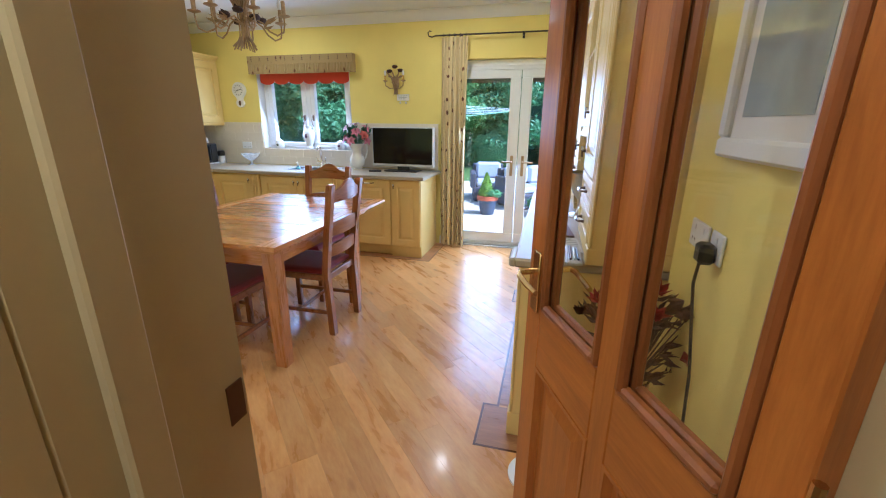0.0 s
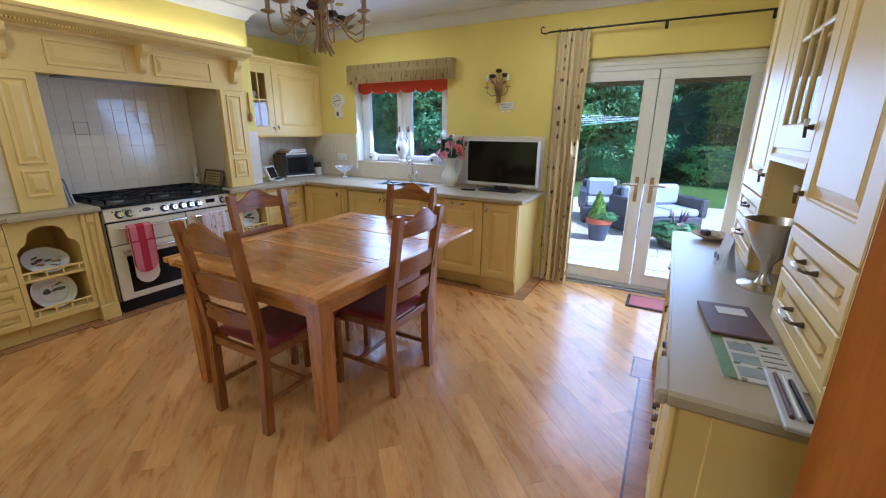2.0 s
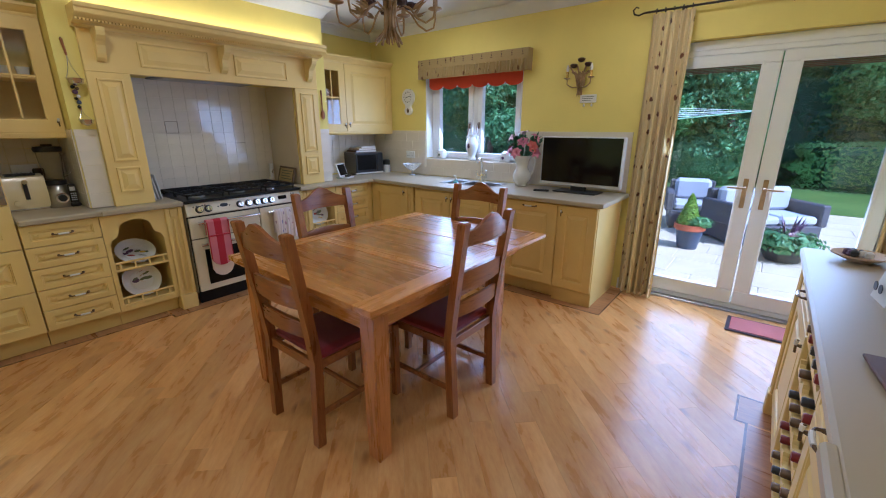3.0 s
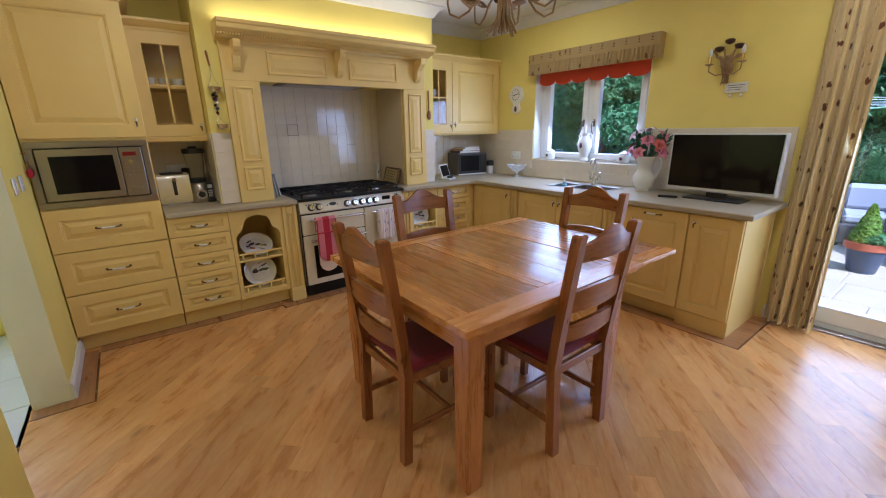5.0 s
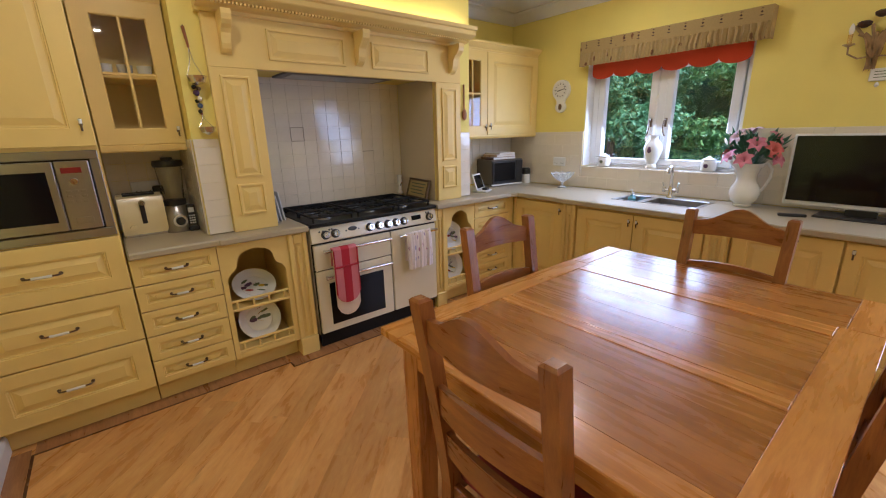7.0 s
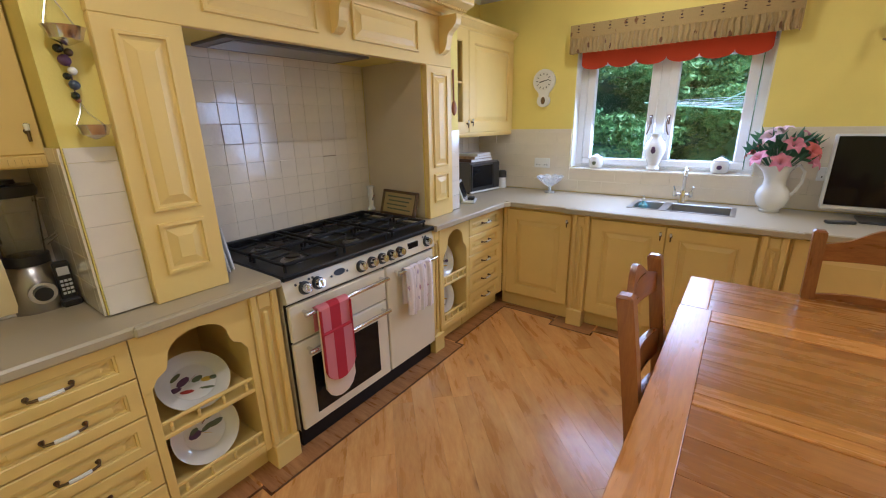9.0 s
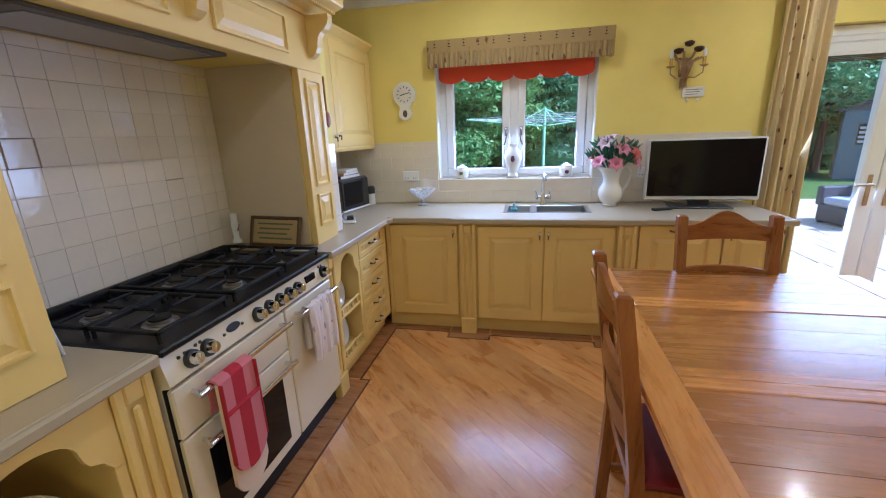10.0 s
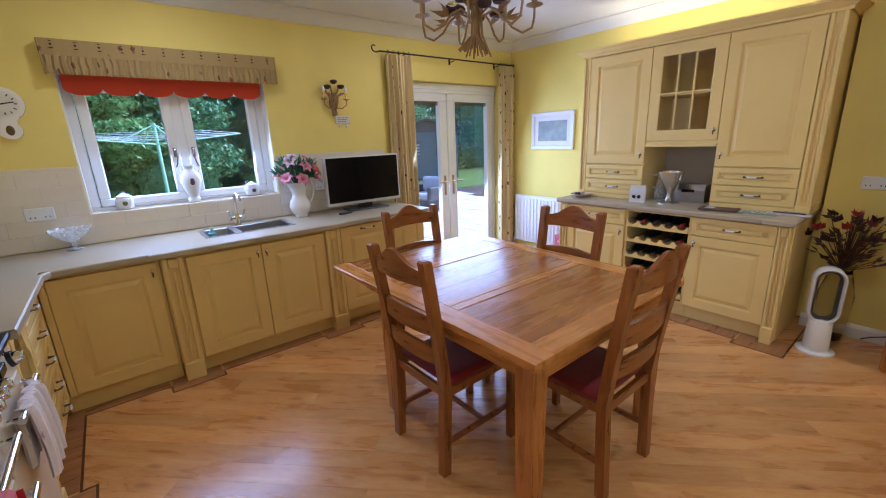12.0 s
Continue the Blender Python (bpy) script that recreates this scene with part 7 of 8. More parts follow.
# beside the dresser: tower fan, flower vase, sockets and flex
fn = thing("tower_fan", (0.0, 1.715, 0.0), "white bladeless heater fan with an oval loop", "fan", rz=-75)
bm = bmesh.new()
lathe(bm, [(0.105, 0), (0.105, 0.012), (0.075, 0.02), (0.075, 0.025)], seg=28)
part("foot", bm, "pvc", fn, smooth=True)
bm = bmesh.new()
lathe(bm, [(0.07, 0.025), (0.072, 0.03), (0.064, 0.23), (0.055, 0.245)], seg=28)
part("column", bm, "pvc", fn, "white plastic column", smooth=True)
for nm, mat, r, wd in (("loop", "pvc", 0.075, 0.0), ("inner_ring", "hood_grey", 0.059, 0.012)):
    bm = bmesh.new()
    path = [(r, 0, 0.30)] + [(r * math.cos(radians(a)), 0, 0.52 + r * math.sin(radians(a))) for a in range(0, 181, 15)] + [(-r, 0, 0.30)] + [(r * math.cos(radians(a)), 0, 0.30 + r * math.sin(radians(a))) for a in range(195, 346, 15)]
    rows_ = []
    t2 = 0.010 if nm == "loop" else 0.007
    for i, p in enumerate(path):
        c = Vector((0, 0, 0.52 if p[2] >= 0.52 else (0.30 if p[2] <= 0.30 else p[2])))
        n_ = (Vector(p) - c).normalized()
        dep = 0.055 - wd
        rows_.append([bm.verts.new(Vector(p) + n_ * a + Vector((0, b, 0))) for a, b in ((t2, -dep * 0.7), (t2, dep * 0.7), (0, dep), (-t2, dep * 0.7), (-t2, -dep * 0.7), (0, -dep))])
    k_ = len(rows_)
    for i in range(k_):
        a, b = rows_[i], rows_[(i + 1) % k_]
        for j in range(6):
            bm.faces.new((a[j], a[(j + 1) % 6], b[(j + 1) % 6], b[j]))
    part(nm, bm, mat, fn, smooth=True)
vs = thing("floor_vase", (0.30, 1.70, 0.0), "clear glass floor vase of red and russet flowers", "vase")
bm = bmesh.new()
lathe(bm, [(0.07, 0), (0.075, 0.01), (0.09, 0.15), (0.10, 0.34), (0.075, 0.46), (0.06, 0.52), (0.075, 0.56), (0.068, 0.56), (0.05, 0.5)], seg=24)
part("vase", bm, "clear_glass", vs, smooth=True)
bm = bmesh.new()
lathe(bm, [(0.062, 0.006), (0.066, 0.05), (0.03, 0.06)], seg=20)
part("pebbles", bm, "pot_dark", vs, "dark pebbles in the foot")
bouquet(vs, 0.56, 0.21, 0.40, ("petal_red", "petal_dark", "petal_red", "petal_dark"), 84, 9, "russet_leaf", 0.075, 12, 0.06)
s1 = socket((PIER - 0.002, 1.50, 1.115), -90, "white plastic single wall socket", 0.086)
s2 = socket((PIER - 0.002, 1.64, 1.115), -90, w=0.146)
pl = thing("plug", (PIER - 0.012, 1.50, 1.10), "black three-pin plug with a hanging flex", "plug", rz=-90)
box_part("casing", (-0.026, 0.026, -0.042, 0, -0.03, 0.028), "black_plastic", pl, 0.009)
bm = bmesh.new()
tube(bm, [(0, -0.03, -0.02), (0.0, -0.035, -0.09), (0.03, -0.03, -0.2), (0.09, -0.03, -0.33), (0.12, -0.03, -0.5), (0.10, -0.04, -0.7), (0.13, -0.06, -0.9), (0.12, -0.1, -0.985), (0.02, -0.2, -0.99), (-0.02, -0.28, -0.987)], 0.0045, 7)
part("flex", bm, "black_plastic", pl, smooth=True)
fb = thing("floral_bag", (0.36, 3.98, 0.0), "pink floral fabric bag standing by the dresser", "bag")
bm = bmesh.new()
rings(bm, -0.15, 0.15, 0.0, 0.42, [(0.0, -0.02), (0.01, -0.05), (0.05, -0.07), (0.1, -0.075)], 0.05)
part("bag", bm, "floral_bag", fb, smooth=True)
bm = bmesh.new()
tube(bm, [(-0.07, -0.01, 0.40), (-0.06, -0.01, 0.50), (0.0, -0.01, 0.53), (0.06, -0.01, 0.50), (0.07, -0.01, 0.40)], 0.007, 6)
part("strap", bm, "floral_bag", fb, smooth=True)

# ---- table ----
tb = thing("dining_table", (0, 0, 0), "honey oak draw-leaf dining table with panelled top", "table")
X0, X1, Y0, Y1 = -2.595, -1.432, 2.080, 3.25
P0, P1 = -2.486, -1.546
zt0, zt1 = 0.762, 0.79


def board(d, mat, b=0.004, nm="board"):
    box_part(nm, (*d, zt0, zt1), mat, tb, b)


board((X0, P0 - 0.0004, Y0, Y1 - 0.001), "table_oak", 0.0015, "side_rail")
board((P1 + 0.0004, X1, Y0, Y1 - 0.001), "table_oak", 0.0015, "side_rail")
for ya, yb in ((Y0, 2.189), (2.592, 2.645), (2.647, 2.699), (3.150, Y1 - 0.001)):
    board((P0, P1, ya, yb), "table_oak_cross", 0.003, "cross_rail")
for ya, yb in ((2.191, 2.590), (2.701, 3.148)):
    for k in range(3):
        y0, y1 = ya + (yb - ya) * k / 3, ya + (yb - ya) * (k + 1) / 3
        box_part("panel_board", (P0 + 0.0004, P1 - 0.0004, y0 + 0.0004, y1 - 0.0004, zt0, zt1 - 0.003), "table_panel", tb, 0.0008)
for y0, y1 in ((3.252, 3.37), (3.3705, 3.49), (3.4905, 3.625)):
    box_part("leaf_board", (X0 + 0.096, X1 - 0.096, y0, y1, 0.766, 0.788), "table_panel", tb, 0.001)
for xa, xb in ((X0, X0 + 0.095), (X1 - 0.095, X1)):
    box_part("leaf_end", (xa, xb, 3.253, 3.625, 0.766, 0.789), "table_oak", tb, 0.003)
bm = bmesh.new()
sweep(bm, [(0, 0), (0.012, 0), (0.012, 0.010), (0.004, 0.018), (0, 0.018)], [(X1 - 0.018, Y1, 0.743), (X1 - 0.018, Y0 + 0.018, 0.743), (X0 + 0.018, Y0 + 0.018, 0.743), (X0 + 0.018, Y1, 0.743)])
part("edge_moulding", bm, "table_oak_cross", tb)
for d in ((-2.50, -1.52, 2.135, 2.155), (-2.50, -1.52, 3.165, 3.185)):
    box_part("apron", (*d, 0.655, 0.762), "table_oak_cross", tb, 0.003)
for d in ((-2.525, -2.505, 2.18, 3.13), (-1.515, -1.495, 2.18, 3.13)):
    box_part("apron", (*d, 0.655, 0.762), "table_oak", tb, 0.003)
for x in (-2.495, -1.525):
    for y in (2.175, 3.145):
        bm = bmesh.new()
        rows_ = []
        for z, h in ((0.0, 0.036), (0.006, 0.038), (0.65, 0.042), (0.762, 0.042)):
            rows_.append([bm.verts.new((x + a * h, y + b * h, z)) for a, b in ((-1, -1), (1, -1), (1, 1), (-1, 1))])
        for a, b in zip(rows_, rows_[1:]):
            for i in range(4):
                bm.faces.new((a[i], a[(i + 1) % 4], b[(i + 1) % 4], b[i]))
        bm.faces.new(rows_[0][::-1])
        bm.faces.new(rows_[-1])
        bmesh.ops.bevel(bm, geom=[e for e in bm.edges if abs((e.verts[0].co - e.verts[1].co).z) > 0.05], offset=0.004, segments=2, affect="EDGES")
        part("leg", bm, "leg_oak", tb)


# ---- chairs: local front is +y, the back stands at y = 0 ----
def chair():
    c = thing("dining_chair", (0, 0, 0), "brown oak ladder-back dining chair with a burgundy seat pad", "chair", "chairs round the table")
    back = lambda z: (0.0 if z < 0.45 else -0.085 * ((z - 0.45) / 0.62) ** 1.15)
    for s in (-1, 1):
        bm = bmesh.new()
        rows_ = []
        for z in (0.0, 0.2, 0.45, 0.6, 0.75, 0.9, 1.0, 1.055, 1.062):
            h = 0.0215 if z < 1.06 else 0.014
            y = back(z) + (0.018 * (1 - z / 0.45) * -1 if z < 0.45 else 0)
            x = s * (0.188 + 0.012 * z)
            rows_.append([bm.verts.new((x + a * h, y + b * h, z)) for a, b in ((-1, -1), (1, -1), (1, 1), (-1, 1))])
        for a, b in zip(rows_, rows_[1:]):
            for i in range(4):
                bm.faces.new((a[i], a[(i + 1) % 4], b[(i + 1) % 4], b[i]))
        bm.faces.new(rows_[0][::-1])
        bm.faces.new(rows_[-1])
        part("back_post", bm, "chair_wood", c)
        bm = bmesh.new()
        quad_box(bm, s * 0.195 - 0.019, s * 0.195 + 0.019, 0.475, 0.513, 0.0, 0.44, 0.004)
        part("front_leg", bm, "chair_wood", c)
        bm = bmesh.new()
        quad_box(bm, s * 0.19 - 0.011, s * 0.19 + 0.011, 0.015, 0.48, 0.40, 0.445, 0.003)
        part("seat_rail", bm, "chair_wood_cross", c)
        bm = bmesh.new()
        quad_box(bm, s * 0.192 - 0.009, s * 0.192 + 0.009, 0.0, 0.48, 0.15, 0.178, 0.003)
        part("stretcher", bm, "chair_wood_cross", c)
    box_part("seat_rail", (-0.18, 0.18, 0.482, 0.506, 0.40, 0.445), "chair_wood_cross", c, 0.003)
    box_part("seat_rail", (-0.175, 0.175, -0.01, 0.014, 0.40, 0.445), "chair_wood_cross", c, 0.003)
    box_part("stretcher", (-0.185, 0.185, 0.23, 0.25, 0.152, 0.176), "chair_wood_cross", c, 0.003)

    def slat(name, top, low, bend=0.022):
        bm = bmesh.new()
        n = 14
        grid = []
        for i in range(n + 1):
            u = i / n * 2 - 1
            x = u * 0.185
            zt, zl = top(u), low(u)
            yb = back((zt + zl) / 2) - bend * (1 - u * u)
            row = []
            for yy, zz in ((yb - 0.009, zl), (yb + 0.009, zl), (yb + 0.009 - (zt - zl) * 0.06, zt), (yb - 0.009 - (zt - zl) * 0.06, zt)):
                row.append(bm.verts.new((x, yy, zz)))
            grid.append(row)
        for a, b in zip(grid, grid[1:]):
            for j in range(4):
                bm.faces.new((a[j], a[(j + 1) % 4], b[(j + 1) % 4], b[j]))
        bm.faces.new(grid[0])
        bm.faces.new(grid[-1][::-1])
        part(name, bm, "chair_wood_cross", c, smooth=True)

    crest = lambda u: 1.018 + 0.062 * (0.5 + 0.5 * math.cos(math.pi * min(1, abs(u) / 0.78))) - 0.012 * max(0, abs(u) - 0.78) / 0.22
    slat("crest_rail", crest, lambda u: 0.945 - 0.004 * u * u)
    slat("slat", lambda u: 0.805 + 0.014 * (1 - u * u), lambda u: 0.715)
    slat("slat", lambda u: 0.645 + 0.014 * (1 - u * u), lambda u: 0.57)
    bm = bmesh.new()
    rows_ = []
    for ins, z in ((0.004, 0.446), (0.0, 0.452), (0.002, 0.466), (0.02, 0.480), (0.07, 0.487)):
        rows_.append([bm.verts.new(p) for p in ((-0.198 + ins, 0.022 + ins, z), (0.198 - ins, 0.022 + ins, z), (0.203 - ins, 0.508 - ins, z), (-0.203 + ins, 0.508 - ins, z))])
    for a, b in zip(rows_, rows_[1:]):
        for i in range(4):
            bm.faces.new((a[i], a[(i + 1) % 4], b[(i + 1) % 4], b[i]))
    bm.faces.new(rows_[0][::-1])
    bm.faces.new(rows_[-1])
    bmesh.ops.subdivide_edges(bm, edges=bm.edges[:], cuts=1)
    part("seat_pad", bm, "burgundy", c, "burgundy woven seat pad", smooth=True)
    return c


ch = chair()
ch.matrix_basis = pose(-1.988, 2.055, 0, 0, 0, 0)
for m in (pose(-1.442, 2.785, 0, 0, 0, 90), pose(-2.585, 2.77, 0, 0, 0, -90), pose(-1.985, 3.57, 0, 0, 0, 180)):
    copy_thing(ch, m)

# ---- chandelier ----
cl = thing("chandelier", (-2.08, 2.87, 0), "antique metal wheat-sheaf chandelier with candle lamps and dark poppies", "chandelier")
bm = bmesh.new()
lathe(bm, [(0.055, 2.57), (0.05, 2.588), (0.03, 2.599)], seg=18)
part("ceiling_rose", bm, "antique_metal", cl, smooth=True)
bm = bmesh.new()
for k in range(9):
    z = 2.36 + k * 0.025
    tube(bm, arc((0, 0, z), 0.012, 0, 360, 10, "xz" if k % 2 else "yz"), 0.0025, 5)
part("chain", bm, "antique_metal", cl)
rnd = random.Random(21)
for k in range(26):
    a = k * 2.399
    r0, r1 = rnd.uniform(0.008, 0.03), rnd.uniform(0.05, 0.085)
    ca, sa = math.cos(a), math.sin(a)
    zb = rnd.uniform(1.885, 1.92)
    bm = bmesh.new()
    tube(bm, [(r1 * ca, r1 * sa, zb), (r0 * 1.2 * ca, r0 * 1.2 * sa, 1.98), (r0 * ca, r0 * sa, 2.05), (r0 * 1.3 * ca, r0 * 1.3 * sa, 2.15), (r1 * 1.3 * ca, r1 * 1.3 * sa, 2.27 + rnd.uniform(-0.03, 0.03))], 0.0042, 6, 0.005)
    part("stalk", bm, "antique_metal", cl)
for k in range(22):
    bm = bmesh.new()
    leaf_blades(bm, (0, 0, 2.12), (0, 0, 1), 1, 0.2, 0.03, rnd, 0.55)
    part("leaf", bm, "antique_metal", cl)
bm = bmesh.new()
tube(bm, [(0, 0, 1.98), (0, 0, 2.37)], 0.009, 8)
part("stem", bm, "antique_metal", cl)
for k in range(7):
    a = radians(k * 360 / 7 + 14)
    ca, sa = math.cos(a), math.sin(a)
    at = lambda r, z: (r * ca, r * sa, z)
    bm = bmesh.new()
    tube(bm, [at(0.03, 2.06), at(0.08, 2.085), at(0.13, 2.06), at(0.17, 2.01), at(0.22, 1.985), at(0.265, 2.005), at(0.275, 2.05), at(0.275, 2.09)], 0.0055, 8)
    leaf_blades(bm, at(0.14, 2.05), (ca, sa, 0.3), 4, 0.09, 0.02, rnd, 0.5)
    lathe(bm, [(0.006, 2.088), (0.04, 2.10), (0.038, 2.105), (0.012, 2.104)], at(0.275, 0), 14)
    arm = part("arm", bm, "antique_metal", cl, smooth=True)
    bm = bmesh.new()
    lathe(bm, [(0.0135, 2.103), (0.0135, 2.185), (0.010, 2.188)], at(0.275, 0), 12)
    part("candle_sleeve", bm, "antique_metal", arm, smooth=True)
    bm = bmesh.new()
    lathe(bm, [(0.008, 2.188), (0.017, 2.212), (0.015, 2.235), (0.003, 2.262)], at(0.275, 0), 12)
    part("bulb", bm, "ceramic", arm, "unlit white candle bulb", smooth=True)
    b2 = a + radians(26)
    bm = bmesh.new()
    c = (0.115 * math.cos(b2), 0.115 * math.sin(b2), 2.085 + 0.03 * (k % 2))
    lathe(bm, [(0.006, -0.02), (0.028, -0.014), (0.034, 0.002), (0.024, 0.014), (0.008, 0.012)], c, 11)
    leaf_blades(bm, c, (math.cos(b2), math.sin(b2), 0.2), 6, 0.036, 0.026, rnd, 0.8)
    part("poppy", bm, "petal_dark", cl, "dark brown metal poppy")

# ---- garden ----
GZ = -0.10
structure(box_part("ground", (-60, 60, 5.3, 120, GZ - 0.3, GZ - 0.012), "soil", None, 0), "garden soil", "ground")
pv = structure(box_part("pavement", (-4.6, 4.4, 5.3, 11.6, GZ - 0.012, GZ - 0.008), "grout", None, 0), "bed of the garden patio", "patio")
rnd = random.Random(4)
y = 5.32
while y < 11.5:
    hgt = rnd.choice((0.45, 0.6))
    x = -4.5 + rnd.uniform(-0.3, 0)
    while x < 4.3:
        wd = rnd.choice((0.45, 0.6, 0.75))
        box_part("slab", (x, x + wd - 0.012, y, y + hgt - 0.012, GZ - 0.01, GZ + rnd.uniform(-0.001, 0.002)), "slab", pv, 0.004)
        x += wd
    y += hgt
box_part("step", (-1.3, 0.5, 5.3, 5.62, GZ - 0.01, -0.03), "slab", pv, 0.006)


def leaves(name, pts, nrm, size, mat, parent=None, seed=1, aspect=0.55):
    """Many small folded leaves at given places, facing roughly along nrm."""
    r = np.random.RandomState(seed)
    n = len(pts)
    d = nrm + r.normal(0, 0.6, (n, 3))
    d /= np.linalg.norm(d, axis=1)[:, None]
    t = np.cross(d, r.normal(0, 1, (n, 3)))
    t /= np.linalg.norm(t, axis=1)[:, None]
    b = np.cross(d, t)
    s = size * r.uniform(0.6, 1.3, (n, 1))
    v = np.stack([pts - t * s, pts + b * s * aspect + d * s * 0.2, pts + t * s, pts - b * s * aspect + d * s * 0.2], axis=1).reshape(-1, 3)
    f = np.arange(4 * n).reshape(n, 4)
    me = bpy.data.meshes.new(name)
    me.from_pydata(v.tolist(), [], f.tolist())
    me.materials.append(MATS[mat])
    ob = new(name, me)
    ob.parent = parent
    return ob


def shell_points(n, c, half, power, seed, rough=0.08):
    """Points on a rounded box with a bumpy skin, and their outward ways."""
    r = np.random.RandomState(seed)
    u = r.normal(0, 1, (n, 3))
    u /= np.linalg.norm(u, axis=1)[:, None]
    k = (np.abs(u) ** power).sum(axis=1) ** (-1 / power)
    bump_ = 1 + rough * (np.sin(u[:, :1] * 9 + seed) * np.cos(u[:, 1:2] * 8) + np.sin(u[:, 2:] * 11 + 2 * seed)) + r.normal(0, rough * 0.5, (n, 1))
    p = np.array(c) + u * k[:, None] * np.array(half) * bump_
    return p, u / np.array(half) * min(half)


def bush(name, c, half, n, size, mat, label, cat, seed, power=4, stuff=True, core="leaf_dark"):
    p, u = shell_points(n, c, half, power, seed)
    ob = leaves(name, p, u, size, mat, None, seed)
    tagged(ob, label, cat, kind="stuff" if stuff else "")
    # Solid dark green box inside: its colour stands in for shade between leaves.
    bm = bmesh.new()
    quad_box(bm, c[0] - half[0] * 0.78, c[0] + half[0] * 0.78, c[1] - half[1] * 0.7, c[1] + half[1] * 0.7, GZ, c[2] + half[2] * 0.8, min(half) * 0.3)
    part("shade_core", bm, core, ob)
    return ob


lawn = structure(box_part("lawn", (-40, 40, 11.6, 60, GZ - 0.012, GZ + 0.01), "grass", None, 0), "mown garden lawn", "lawn")
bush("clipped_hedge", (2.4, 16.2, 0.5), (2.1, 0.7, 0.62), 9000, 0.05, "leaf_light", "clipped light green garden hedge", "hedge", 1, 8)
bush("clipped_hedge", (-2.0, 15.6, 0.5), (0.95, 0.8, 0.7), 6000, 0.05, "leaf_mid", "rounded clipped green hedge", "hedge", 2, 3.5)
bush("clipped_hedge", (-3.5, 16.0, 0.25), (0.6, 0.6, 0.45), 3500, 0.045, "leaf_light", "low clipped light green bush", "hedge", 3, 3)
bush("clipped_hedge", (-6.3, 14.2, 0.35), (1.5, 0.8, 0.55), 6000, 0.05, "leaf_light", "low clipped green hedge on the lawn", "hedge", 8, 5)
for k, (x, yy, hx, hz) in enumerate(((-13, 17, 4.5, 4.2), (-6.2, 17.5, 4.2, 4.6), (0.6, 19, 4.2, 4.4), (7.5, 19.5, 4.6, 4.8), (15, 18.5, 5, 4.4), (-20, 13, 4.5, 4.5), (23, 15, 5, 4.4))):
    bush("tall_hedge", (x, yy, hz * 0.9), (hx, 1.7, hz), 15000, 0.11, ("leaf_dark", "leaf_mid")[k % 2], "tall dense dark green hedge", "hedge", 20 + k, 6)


def tree(x, y, h, r, mat, seed, label):
    t = thing("tree", (x, y, GZ), label, "tree", "garden trees")
    rnd = random.Random(seed)
    bm = bmesh.new()
    tube(bm, [(0, 0, 0), (0.05, 0.03, h * 0.3), (-0.04, 0.0, h * 0.55), (0, 0, h * 0.8)], 0.13, 9, 0.05)
    for k in range(9):
        a = k * 2.4
        z = h * (0.3 + 0.05 * k)
        tube(bm, [(0, 0, z), (r * 0.4 * math.cos(a), r * 0.4 * math.sin(a), z + 0.3), (r * 0.85 * math.cos(a), r * 0.85 * math.sin(a), z + 0.5)], 0.045, 6, 0.012)
    part("trunk", bm, "leather_brown", t)
    ps, us = [], []
    for k in range(26):
        a = rnd.uniform(0, 6.28)
        q = r * math.sqrt(rnd.random())
        c = (q * math.cos(a), q * math.sin(a), h * rnd.uniform(0.32, 1.0) * (1 - 0.25 * q / r))
        p, u_ = shell_points(900, c, (r * 0.36, r * 0.36, r * 0.22), 2.2, seed * 31 + k, 0.22)
        ps.append(p)
        us.append(u_)
    tagged(leaves("crown", np.concatenate(ps), np.concatenate(us), 0.075, mat, t, seed), kind="stuff")


tree(-4.6, 15.2, 4.6, 1.7, "leaf_light", 5, "light green garden tree with drooping branches")
tree(-1.6, 16.9, 5.0, 1.8, "leaf_mid", 6, "green leafy garden tree before the hedge")
tree(2.6, 17.4, 5.2, 2.0, "leaf_light", 7, "light green leafy garden tree")
tree(6.0, 17.0, 5.0, 1.9, "leaf_mid", 12, "green leafy tree beside the shed")
tree(-8.2, 13.6, 4.4, 1.8, "leaf_mid", 13, "dark green leafy tree by the lawn")

# patio pots
po = thing("plant_pot", (-1.06, 7.40, GZ), "blue glazed pot with terracotta rim and a small conifer", "plant pot")
bm = bmesh.new()
lathe(bm, [(0.13, 0), (0.135, 0.01), (0.19, 0.30), (0.18, 0.30)], seg=24)
part("pot", bm, "blue_glaze", po, smooth=True)
bm = bmesh.new()
lathe(bm, [(0.195, 0.29), (0.215, 0.30), (0.215, 0.38), (0.19, 0.38), (0.18, 0.34)], seg=24)
part("rim", bm, "terracotta", po, "terracotta rim", smooth=True)
r = np.random.RandomState(5)
zz = r.uniform(0, 1, 2600)
aa = r.uniform(0, 6.28, 2600)
rr = 0.15 * (1 - zz) ** 0.8 * r.uniform(0.75, 1.05, 2600) + 0.005
pts = np.stack([rr * np.cos(aa) - 0.03, rr * np.sin(aa), 0.38 + 0.45 * zz], axis=1)
leaves("conifer", pts, np.stack([np.cos(aa), np.sin(aa), 0.5 + 0 * aa], axis=1), 0.02, "leaf_lime", po, 5)
p, u_ = shell_points(500, (0.12, -0.05, 0.42), (0.14, 0.12, 0.07), 2, 6, 0.2)
leaves("trailing_leaves", p, u_, 0.03, "leaf_mid", po, 6)
po.scale = (0.88, 0.88, 0.88)
pb = thing("planter_bowl", (-0.04, 7.52, GZ), "low dark planter of leafy plants and white flowers", "planter")
bm = bmesh.new()
lathe(bm, [(0.17, 0), (0.18, 0.01), (0.27, 0.17), (0.26, 0.175), (0.2, 0.14)], seg=26)
